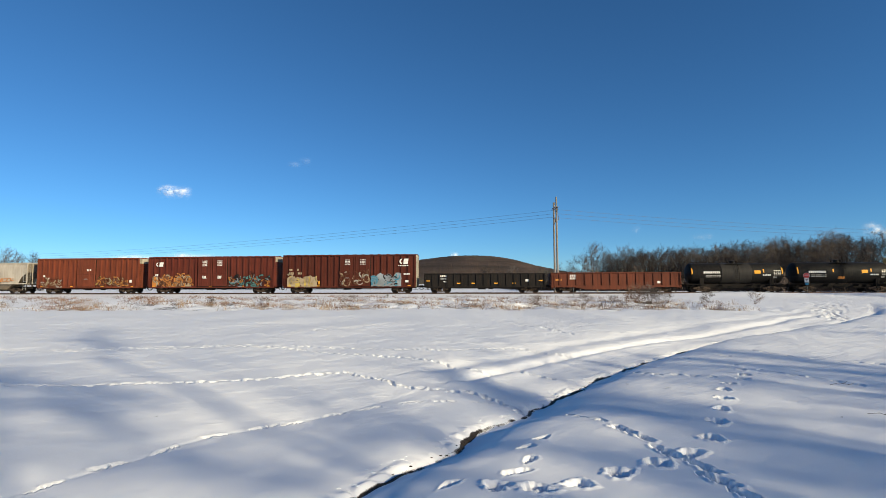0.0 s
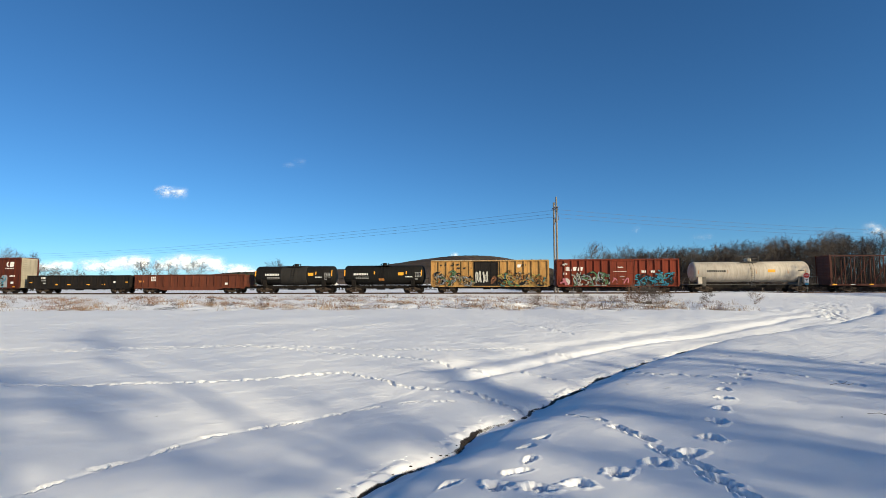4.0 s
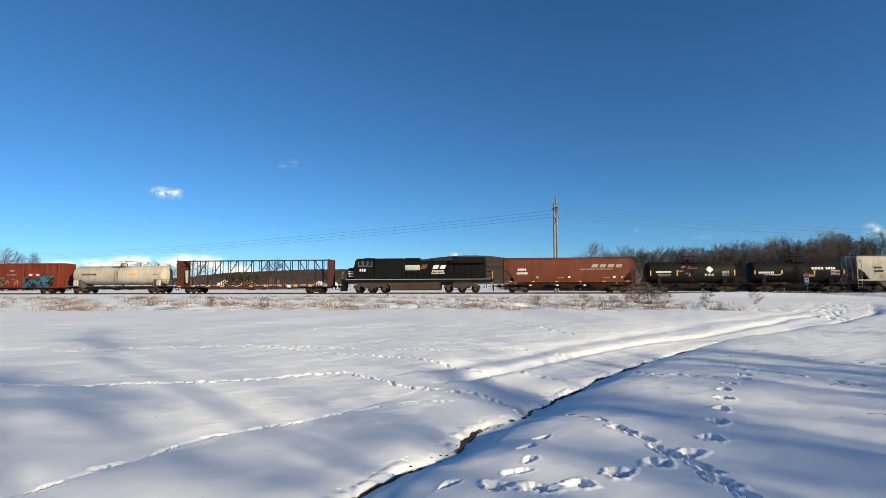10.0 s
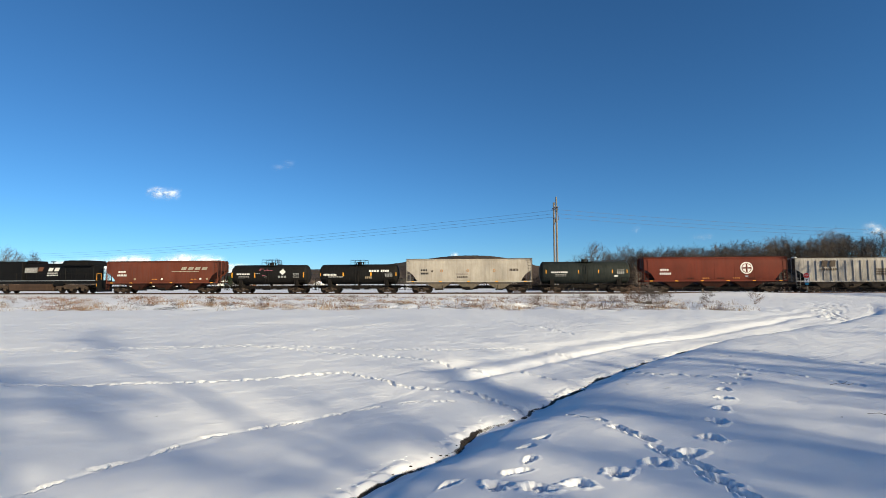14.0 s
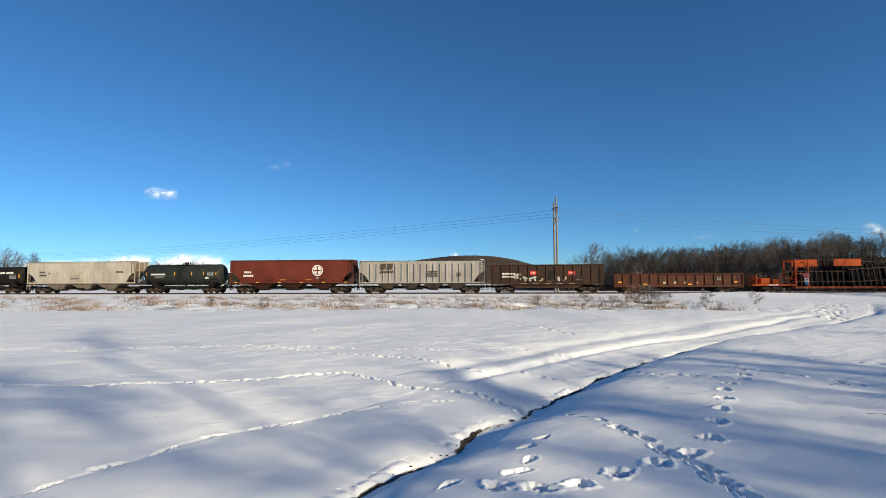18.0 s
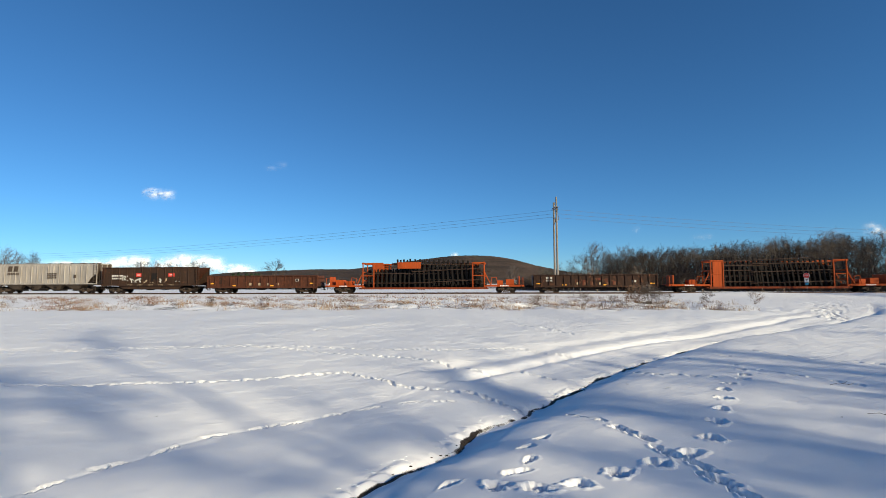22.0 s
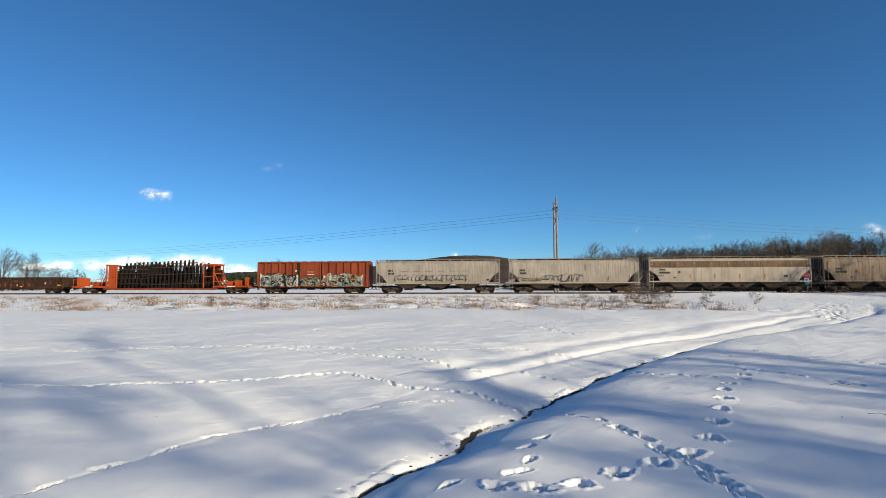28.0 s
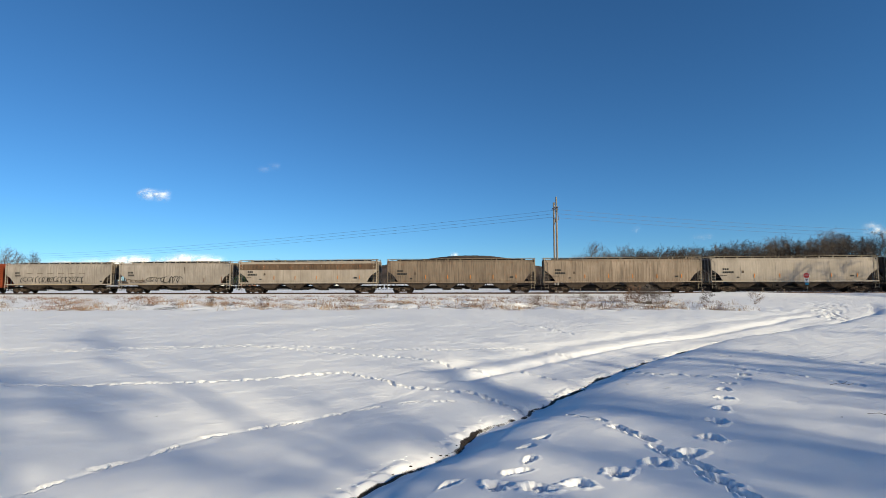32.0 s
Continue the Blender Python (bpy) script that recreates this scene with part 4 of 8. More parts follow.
def start_car(name, label, category, a, b):
    """A car between the places a and b along the train."""
    L = b - a
    car = thing(name, label, category, "freight train", "", on_track((a + b) / 2))
    CARS.append((car, (a + b) / 2))
    return car, L


def under_parts(car, L, sill=0.95, trucks=2.2, side_sill=True):
    part("center_sill", Geo().box(-L / 2 + .1, L / 2 - .1, -.33, .33, .62, sill, .03), "under", car)
    part("brake_reservoir", Geo().tube((-.9, -.75, .62), (.2, -.75, .62), .2, .2, 12), "under", car, "", True)
    part("brake_cylinder", Geo().tube((.5, .7, .6), (1.2, .7, .6), .16, .16, 10), "under", car, "", True)
    part("cross_bearer", Geo().box(-1.9, -1.75, -1.35, 1.35, sill - .22, sill, .01), "under", car)
    part("cross_bearer", Geo().box(1.75, 1.9, -1.35, 1.35, sill - .22, sill, .01), "under", car)
    part("train_line_pipe", Geo().path([(-L / 2 + .2, -1.05, .72), (-L / 4, -1.05, .6), (L / 4, -1.05, .6), (L / 2 - .2, -1.05, .72)], .03, 5), "under", car)
    for x in (-L * .21, -L * .12, L * .1, L * .17, L * .23):
        part("pipe_hanger", Geo().box(x - .025, x + .025, -1.1, -1.04, .55, sill, .005), "under", car)
    part("brake_rod", Geo().tube((-L / 2 + trucks + 1, -.5, .5), (L / 2 - trucks - 1, -.5, .5), .025, .025, 5), "under", car)
    for s in (-1, 1):
        add_truck(car, s * (L / 2 - trucks))
    add_couplers(car, L)
    for s in (-1, 1):
        x = s * (L / 2 - .3)
        for y in (-1.42, 1.42):
            part("step", Geo().path([(x - .22, y, .95), (x - .22, y, .42), (x + .22, y, .42), (x + .22, y, .95)], .022, 5), "under", car)


def boxcar(name, label, a, b, H, body, roof, posts, doors, door_mat=None, end_mat=None, floor=0.86, sill_drop=0.12, extras=None):
    """doors: (x0, x1) spans of the plug or sliding doors."""
    car, L = start_car(name, label, "boxcar", a, b)
    end_mat, door_mat = end_mat or body, door_mat or body
    h2, top = L / 2, H - .16
    for s in (-1, 1):
        part("side_wall", Geo().box(-h2, h2, s * 1.34, s * 1.40, floor, top, .01), body, car)
        part("side_sill", Geo().box(-h2 + .1, h2 - .1, s * 1.42, s * 1.54, floor - sill_drop, floor + .12, .015), body, car)
        part("top_chord", Geo().box(-h2, h2, s * 1.40, s * 1.55, top - .12, top, .015), body, car)
        for k in range(posts):
            x = -h2 + .06 + (L - .12) * k / (posts - 1)
            if any(d0 - .1 < x < d1 + .1 for d0, d1 in doors):
                continue
            part("side_post", Geo().beam([(s * 1.39, floor + .12), (s * 1.39, top - .12), (s * 1.555, top - .14), (s * 1.555, floor + .14)], x - .10, x + .10), body, car)
        for d0, d1 in doors:
            door = part("door", Geo().box(d0, d1, s * 1.39, s * 1.545, floor + .10, top - .14, .02), door_mat, car)
            n = 6
            g = Geo()
            for k in range(1, n):
                z = floor + .1 + (top - floor - .24) * k / n
                g.box(d0 + .12, d1 - .12, s * 1.545, s * 1.565, z - .03, z + .03, .008)
            part("door_rib", g, door_mat, door)
            edge = Geo()
            for x in (d0 + .07, d1 - .07):
                edge.box(x - .07, x + .07, s * 1.545, s * 1.60, floor + .12, top - .16, .012)
            for z in (floor + .19, floor + (top - floor) * .47, top - .23):
                edge.box(d0 + .14, d1 - .14, s * 1.545, s * 1.595, z - .07, z + .07, .012)
            part("door_frame", edge, door_mat, door)
            # black strips stand in for the shadow line at each door edge
            for x in (d0 - .05, d1 + .05):
                part("door_gap_shade", Geo().box(x - .05, x + .05, s * 1.39, s * 1.42, floor + .10, top - .14), "under", car)
            part("lock_handle", Geo().box((d0 + d1) / 2 - .28, (d0 + d1) / 2 + .28, s * 1.575, s * 1.62, floor + 1.18, floor + 1.26, .012), "galv", door)
            bars = Geo()
            for x in (d0 + (d1 - d0) * .3, d0 + (d1 - d0) * .7):
                bars.tube((x, s * 1.585, floor + .15), (x, s * 1.585, top - .25), .022, .022, 6)
            part("lock_rod", bars, door_mat, door)
            part("door_track", Geo().box(d0 - .25, d1 + (d1 - d0) * .7, s * 1.54, s * 1.60, floor + .02, floor + .09, .01), "under", car)
    for s in (-1, 1):
        ew = part("end_wall", Geo().box(s * (h2 - .09), s * (h2 - .02), -1.40, 1.40, floor - .05, top, .01), end_mat, car)
        g = Geo()
        n = int((top - floor) / .32)
        for k in range(n):
            z = floor + .2 + (top - floor - .3) * k / n
            g.beam([(-1.3, z), (1.3, z), (1.3, z + .2), (-1.3, z + .2)], s * (h2 - .02), s * (h2 + .05))
        part("end_corrugation", g, end_mat, ew)
        part("end_ladder", rungs(s * (h2 + .07), -1.15, floor, floor + 1.2 if H > 4.9 else top, 5 if H > 4.9 else 10, .44, "y"), end_mat, car)
        part("side_ladder", rungs(-s * (h2 - .42), s * -1.60, floor - .1, floor + 1.3, 5), body, car)
        part("side_ladder", rungs(s * (h2 - .42), s * -1.60, floor - .1, floor + 1.3, 5), body, car)
    rf = part("roof", Geo().beam([(-1.55, top), (1.55, top), (1.55, top + .05), (0, H - .02), (-1.55, top + .05)], -h2, h2), roof, car)
    for k in range(int(L / 1.2)):
        x = -h2 + .6 + k * 1.2
        part("roof_rib", Geo().beam([(-1.54, top + .05), (0, H - .02), (1.54, top + .05), (1.54, top + .085), (0, H + .015), (-1.54, top + .085)], x - .03, x + .03), roof, rf)
    part("floor", Geo().box(-h2 + .1, h2 - .1, -1.4, 1.4, floor - .08, floor), "under", car)
    under_parts(car, L, floor - .08)
    return car, L, floor, top


def gondola(name, label, a, b, H, body, posts, floor=0.95, fish=0.0, end_lean=False):
    car, L = start_car(name, label, "gondola", a, b)
    h2 = L / 2
    for s in (-1, 1):
        part("side_wall", Geo().box(-h2, h2, s * 1.38, s * 1.43, floor - .1, H - .06, .008), body, car)
        part("top_chord", Geo().box(-h2 - .02, h2 + .02, s * 1.34, s * 1.53, H - .13, H, .02), body, car)
        lo = floor - .25
        part("side_sill", Geo().slab([(-h2, floor), (h2, floor), (h2, lo), (h2 - 3.2, lo), (h2 - 4.6, lo - fish), (-h2 + 4.6, lo - fish), (-h2 + 3.2, lo), (-h2, lo)], s * 1.40, s * 1.50), body, car)
        for k in range(posts):
            x = -h2 + .12 + (L - .24) * k / (posts - 1)
            part("side_post", Geo().beam([(s * 1.42, floor), (s * 1.42, H - .12), (s * 1.53, H - .14), (s * 1.545, floor + .05)], x - .085, x + .085), body, car)
        part("end_wall", Geo().box(s * (h2 - .05), s * h2, -1.38, 1.38, floor - .1, H - .05, .01), body, car)
        g = Geo()
        for z in (floor + .3, floor + .8, H - .35):
            g.box(s * h2, s * (h2 + .07), -1.4, 1.4, z - .08, z + .08, .015)
        part("end_brace", g, body, car)
        part("side_ladder", rungs(s * (h2 - .35), -1.57, .45, H - .2, 5), body, car)
        part("side_ladder", rungs(-s * (h2 - .35), 1.57, .45, H - .2, 5), body, car)
    part("floor", Geo().box(-h2, h2, -1.4, 1.4, floor - .1, floor), "under", car)
    under_parts(car, L, floor - .1)
    return car, L


def tank(name, label, a, b, bottom, top, body, rail_top=4.75, dome="cage", end_pad=0.35, shell_frame="under"):
    car, L = start_car(name, label, "tank car", a, b)
    r, zc, h2 = (top - bottom) / 2, (top + bottom) / 2, L / 2 - end_pad
    prof = []
    for k in range(7):
        q = k / 6 * math.pi / 2
        prof.append((-h2 + .55 - .55 * math.cos(q), r * max(.02, math.sin(q))))
    prof += [(-a_, b_) for a_, b_ in reversed(prof)]
    shell = part("tank_shell", Geo().lathe(prof, "x", (0, 0, zc), 40), body, car, "", True)
    for x in (-h2 * .62, -h2 * .2, h2 * .2, h2 * .62):
        part("weld_band", Geo().lathe([(x - .02, r * .99), (x - .02, r + .008), (x + .02, r + .008), (x + .02, r * .99)], "x", (0, 0, zc), 40), body, shell, "", True)
    for s in (-1, 1):
        x = s * (L / 2 - 2.0)
        part("saddle", Geo().beam([(-1.1, .78), (1.1, .78), (1.2, zc - r * .45), (.7, bottom + .05), (0, bottom - .03), (-.7, bottom + .05), (-1.2, zc - r * .45)], x - .25, x + .25), shell_frame, car)
        part("end_platform", Geo().box(s * (L / 2 - 2.2), s * L / 2, -1.45, 1.45, 1.0, 1.08, .01), shell_frame, car)
        g = Geo()
        for y in (-1.42, 1.42):
            g.path([(s * (L / 2 - .08), y, 1.05), (s * (L / 2 - .08), y, 2.0), (s * (L / 2 - 1.7), y, 2.0), (s * (L / 2 - 1.7), y, 1.05)], .022, 5)
        g.path([(s * (L / 2 - .08), -1.42, 2.0), (s * (L / 2 - .08), 1.42, 2.0)], .022, 5)
        part("end_handrail", g, shell_frame, car)
    for y in (-1.42, 1.42):
        part("side_rail", Geo().tube((-L / 2 + 1, y, 1.02), (L / 2 - 1, y, 1.02), .035, .035, 6), shell_frame, car)
    # manway, valves, platform and ladder at the middle
    part("manway", Geo().lathe([(top - .1, .30), (top + .18, .30), (top + .2, .36), (top + .28, .36), (top + .34, .2)], "z", (0, 0, 0), 16), body, car, "", True)
    part("walkway", Geo().box(-1.05, 1.05, -1.0, -.42, top - .12, top - .07, .01).box(-1.05, 1.05, .42, 1.0, top - .12, top - .07, .01), shell_frame, car)
    cage = Geo()
    for y in (-.98, .98):
        for x in (-1.03, -.35, .35, 1.03):
            cage.tube((x, y, top - .1), (x, y, rail_top), .024, .024, 5)
        cage.tube((-1.03, y, rail_top), (1.03, y, rail_top), .024, .024, 5).tube((-1.03, y, (rail_top + top) / 2), (1.03, y, (rail_top + top) / 2), .02, .02, 5)
    for x in (-1.03, 1.03):
        cage.tube((x, -.98, rail_top), (x, .98, rail_top), .024, .024, 5)
    if dome == "cage":
        part("safety_railing", cage, shell_frame, car)
    part("valve", Geo().tube((.55, 0, top - .05), (.55, 0, top + .32), .08, .08, 8).tube((-.55, .1, top - .05), (-.55, .1, top + .25), .07, .07, 8), shell_frame, car)
    lad = Geo()
    for x in (-.22, .22):
        pts = []
        for k in range(10):
            pts.append((x, -math.cos(radians(k / 9 * 78)) * (r + .16), zc + math.sin(radians(k / 9 * 78)) * (r + .16)))
        lad.path([(x, -(r + .16), .75)] + pts, .024, 5)
    for k in range(9):
        z = .85 + k * .27
        if z < zc:
            y = -(r + .16)
        else:
            y = -math.sqrt(max(.04, (r + .16) ** 2 - (z - zc) ** 2))
        lad.tube((-.22, y, z), (.22, y, z), .018, .018, 5)
    part("ladder", lad, shell_frame, car)
    part("outlet", Geo().tube((0, 0, bottom - .4), (0, 0, bottom + .1), .16, .16, 10), shell_frame, car)
    under_parts(car, L, .98, 2.0)
    return car, L, r, zc


def on_shell(r, zc, z):
    return -math.sqrt(max(.01, (r + .01) ** 2 - (z - zc) ** 2))


def tank_mark(car, r, zc, x, z, w, h, n=1, mat="white_mark"):
    """Bars that lie on the round shell."""
    g = Geo()
    step = w / n
    for k in range(n):
        x0 = x - w / 2 + k * step
        x1 = x0 + step * (.72 if n > 1 else 1)
        za, zb = z - h / 2, z + h / 2
        rows = 1 if h < .3 else 4
        for i in range(rows):
            z0, z1 = za + (zb - za) * i / rows, za + (zb - za) * (i + 1) / rows
            y0, y1 = on_shell(r, zc, z0), on_shell(r, zc, z1)
            g.convex([(x0, y0 - .006, z0), (x1, y0 - .006, z0), (x1, y1 - .006, z1), (x0, y1 - .006, z1), (x0, y0 + .02, z0), (x1, y0 + .02, z0), (x1, y1 + .02, z1), (x0, y1 + .02, z1)],
                     [(0, 1, 2, 3), (4, 5, 6, 7), (0, 1, 5, 4), (3, 2, 6, 7), (0, 3, 7, 4), (1, 2, 6, 5)])
    return part("marking", g, mat, car)


def hopper(name, label, a, b, H, body, bay_mat, bays, sill, ribs=0, rounded=True, band=None, walk_mat="galv", end_cut=2.3, gap=.12, hatch_mat=None):
    """A covered hopper: bulging or ribbed sides, slope sheets and open ends, bays and outlet gates below."""
    car, L = start_car(name, label, "covered hopper", a, b)
    h2, top = L / 2, H - gap
    bulge = [(1.36, sill), (1.46, sill + .5), (1.51, (sill + top) / 2 + .15), (1.50, top - .6), (1.40, top - .22), (1.22, top - .06)] if rounded else [(1.44, sill), (1.44, top - .35), (1.34, top - .1), (1.2, top)]
    # side sheets: the lower corners are cut away above the trucks
    cut = 1.55
    for s in (-1, 1):
        g = Geo()
        nz = len(bulge)
        cols = [-h2, -h2 + .28, -h2 + .9, -h2 + cut] + [-h2 + cut + (L - 2 * cut) * k / 8 for k in range(1, 8)] + [h2 - cut, h2 - .9, h2 - .28, h2]
        zcut = []
        for x in cols:
            e = h2 - abs(x)
            f = min(1, max(0, (cut - e) / cut))
            zcut.append(sill + (top - sill) * .52 * f ** .55)
        vs = []
        for x, zc in zip(cols, zcut):
            for y, z in bulge:
                zz = max(z, zc) if z < top - .3 else z
                yy = np.interp(zz, [q[1] for q in bulge], [q[0] for q in bulge])
                vs.append((x, s * float(yy), zz))
        fs = [(i * nz + j, (i + 1) * nz + j, (i + 1) * nz + j + 1, i * nz + j + 1) for i in range(len(cols) - 1) for j in range(nz - 1)]
        n0 = len(vs)
        vs += [(x, y - s * .05, z) for x, y, z in vs]
        fs2 = [tuple(reversed([n0 + i for i in f_])) for f_ in fs]
        rim = []
        for i in range(len(cols) - 1):
            rim.append((i * nz, (i + 1) * nz, n0 + (i + 1) * nz, n0 + i * nz))
        if s > 0:
            fs, fs2 = [tuple(reversed(f_)) for f_ in fs], [tuple(reversed(f_)) for f_ in fs2]
        g.add(vs, fs + fs2 + rim)
        part("side_sheet", g, body, car, "", True)
        part("side_sill", Geo().box(-h2, h2, s * 1.36, s * 1.53, sill - .09, sill + .09, .02), body, car)
        part("roof_rail", Geo().box(-h2, h2, s * 1.18, s * 1.32, top - .1, top + .04, .02), body, car)
        for k in range(ribs):
            x = -h2 + cut + .1 + (L - 2 * cut - .2) * k / (ribs - 1)
            part("side_rib", Geo().box(x - .06, x + .06, s * 1.43, s * 1.56, sill + .05, top - .3, .02), body, car)
        if not ribs:
            for k in range(1, bays * 2):
                x = -h2 + cut + (L - 2 * cut) * k / (bays * 2)
                g = Geo()
                for (y0, z0), (y1, z1) in zip(bulge, bulge[1:]):
                    g.convex([(x - .02, s * y0, z0), (x + .02, s * y0, z0), (x + .02, s * y1, z1), (x - .02, s * y1, z1),
                              (x - .02, s * (y0 + .012), z0), (x + .02, s * (y0 + .012), z0), (x + .02, s * (y1 + .012), z1), (x - .02, s * (y1 + .012), z1)],
                             [(0, 1, 2, 3), (4, 5, 6, 7), (0, 1, 5, 4), (3, 2, 6, 7), (0, 3, 7, 4), (1, 2, 6, 5)])
                part("weld_seam", g, body, car)
    if band:
        z0, z1, bm = band
        g = Geo()
        n = 16
        for s in (-1, 1):
            ys = [q[0] for q in bulge]
            zs = [q[1] for q in bulge]
            steps = [z0 + (z1 - z0) * i / 4 for i in range(5)]
            for za, zb in zip(steps, steps[1:]):
                ya, yb = float(np.interp(za, zs, ys)) + .016, float(np.interp(zb, zs, ys)) + .016
                g.convex([(-h2 + .15, s * ya, za), (h2 - .15, s * ya, za), (h2 - .15, s * yb, zb), (-h2 + .15, s * yb, zb), (-h2 + .15, s * (ya - .05), za), (h2 - .15, s * (ya - .05), za), (h2 - .15, s * (yb - .05), zb), (-h2 + .15, s * (yb - .05), zb)],
                         [(0, 1, 2, 3), (4, 5, 6, 7), (0, 1, 5, 4), (3, 2, 6, 7), (0, 3, 7, 4), (1, 2, 6, 5)])
        part("upper_side_band", g, bm, car, "rust-streaked brown upper band")
    part("roof", Geo().beam([(-1.24, top - .06), (1.24, top - .06), (.9, top + .03), (0, top + .07), (-.9, top + .03)], -h2 + .05, h2 - .05), body, car)
    # a black hatch_mat paints a shaded band below the running boards
    hat = part("hatch_cover", Geo().box(-h2 + 1.2, h2 - 1.2, -.3, .3, top + .06, top + .14 + (gap - .12) * .6, .02), hatch_mat or body, car)
    for k in range(9):
        x = -h2 + 1.6 + (L - 3.2) * k / 8
        part("hatch_clamp", Geo().box(x - .04, x + .04, -.38, .38, top + .05, top + .19, .01), walk_mat, hat)
    for s in (-1, 1):
        wk = part("running_board", Geo().box(-h2 - .05, h2 + .05, s * .72, s * 1.18, H - .05, H, .01), walk_mat, car)
        for k in range(int(L / 1.65) + 1):
            x = -h2 + .15 + (L - .3) * k / int(L / 1.65)
            part("board_bracket", Geo().box(x - .045, x + .045, s * 1.10, s * 1.30, top - .02, H - .05), walk_mat, wk)
    # end slope sheets and end frames
    for s in (-1, 1):
        zt, zb = sill + (top - sill) * .56, sill - .1
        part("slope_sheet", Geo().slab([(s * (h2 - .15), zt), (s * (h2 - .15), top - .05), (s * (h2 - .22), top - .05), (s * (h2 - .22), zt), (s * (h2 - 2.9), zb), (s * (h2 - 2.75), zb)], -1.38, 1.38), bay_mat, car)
        g = Geo()
        for y in (-1.42, -.5, .5, 1.42):
            g.box(s * (h2 - .1), s * (h2 - .02), y - .05, y + .05, sill - .05, top, .01)
        part("end_post", g, body, car)
        part("end_platform", Geo().box(s * (h2 - 1.5), s * h2, -1.42, 1.42, sill - .14, sill - .09), "under", car)
        part("end_ladder", rungs(s * (h2 + .03), -1.2, sill - .3, H, 10, .44, "y"), walk_mat, car)
        part("side_ladder", rungs(s * (h2 - .30), -1.53, .5, H - .1, 11), walk_mat if s > 0 else body, car)
        part("side_ladder", rungs(s * (h2 - .30), 1.53, .5, H - .1, 11), body, car)
        part("brake_cylinder", Geo().tube((s * (h2 - .9), -.6, sill + .25), (s * (h2 - 1.5), -.6, sill + .25), .2, .2, 10), "under", car)
    # bays
    span = (L - 2 * end_cut) / bays
    for k in range(bays):
        x = -h2 + end_cut + span * (k + .5)
        w = span * .5 - .05
        lo = .46
        g = Geo()
        g.convex([(x - w, -1.36, sill), (x + w, -1.36, sill), (x + w, 1.36, sill), (x - w, 1.36, sill), (x - .38, -.62, lo), (x + .38, -.62, lo), (x + .38, .62, lo), (x - .38, .62, lo)],
                 [(0, 1, 2, 3), (4, 5, 6, 7), (0, 1, 5, 4), (1, 2, 6, 5), (2, 3, 7, 6), (3, 0, 4, 7)])
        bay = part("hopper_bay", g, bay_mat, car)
        part("outlet_gate", Geo().box(x - .55, x + .55, -.75, .75, lo - .10, lo + .02, .02).tube((x, -.95, lo - .04), (x, .95, lo - .04), .05, .05, 8), "under", bay)
    under_parts(car, L, 1.0, 2.05)
    return car, L


def reflectors(car, L, z, n, y=-1.56, w=.4, h=.1):
    for k in range(n):
        mark(car, -L / 2 + .9 + (L - 1.8) * k / (n - 1), z, w, h, 1, "yellow_mark", y, 0, "reflector")


# places of the cars' ends along the train, in metres from the camera's line at the start
Q = 0.98


def c_grey_lead():
    car, L = hopper("covered_hopper", "light grey covered hopper with yellow-edged end ladders", -80.6, -62.6, 4.6, "hopper_cream", "bay_cream", 3, 1.45)
    scrawl(car, 4, 7, 1.7, 2.3, "g_orange", 3)


def c_brown_box():
    car, L, f, t = boxcar("boxcar", "faded red-brown ribbed high boxcar with orange graffiti along its foot", -62.11 * Q, -45.68 * Q, 5.25, "boxcar_brown", "boxcar_brown", 20, [(-1.6, 1.2)], end_mat="boxcar_brown")
    wild(car, -7.6, -4.0, f + .08, f + 1.25, ["g_brown", "g_white", "g_tan", "boxcar_brown", "g_tan"], 5, ground=False, dense=6)
    wild(car, 1.3, 6.6, f + .1, f + 1.5, ["g_brown", "g_orange", "g_tan", "boxcar_brown", "g_yellow", "boxcar_brown"], 6, ground=False, dense=7)
    part("end_cap", Geo().box(L / 2 - .02, L / 2 + .065, -1.38, 1.38, t - .75, t - .02, .01), "cream", car, "cream-painted upper end panel")
    mark(car, .3, 3.4, .7, .25, 3)
    mark(car, -6.9, 2.55, .3, .3)
    mark(car, -6.2, 2.15, .4, .3, 2)
    mark(car, 6.9, 1.75, .4, .4)
    reflectors(car, L, 1.0, 4, -1.575)


def c_maroon_box():
    car, L, f, t = boxcar("boxcar", "maroon double-door boxcar with orange and teal graffiti", -44.09 * Q, -24.56 * Q, 5.35, "boxcar_maroon", "boxcar_maroon", 22, [(-1.9, .2), (.3, 2.4)], end_mat="boxcar_maroon")
    wild(car, -8.9, -2.6, f + .1, f + 1.7, ["g_brown", "g_orange", "g_orange", "g_tan", "boxcar_maroon", "g_orange"], 8, ground=True, dense=6)
    wild(car, 2.8, 9.0, f + .1, f + 1.7, ["g_black", "g_teal", "g_teal", "g_orange", "boxcar_maroon", "g_silver"], 9, ground=False, dense=8)
    part("end_cap", Geo().box(L / 2 - .02, L / 2 + .065, -1.38, 1.38, t - .75, t - .02, .01), "cream", car, "cream-painted upper end panel")
    logo(car, -7.9, 4.15, 1.4, .62, "white_mark")
    for x in (-.9, 1.4):
        for k in range(4):
            mark(car, x, 4.6 - k * .22, .8, .12, 4, y=-1.57)
        mark(car, x, 2.3, .6, .35, 3, y=-1.60)
    mark(car, -8.2, 2.6, .5, .3, 2)
    reflectors(car, L, 1.0, 5, -1.575)


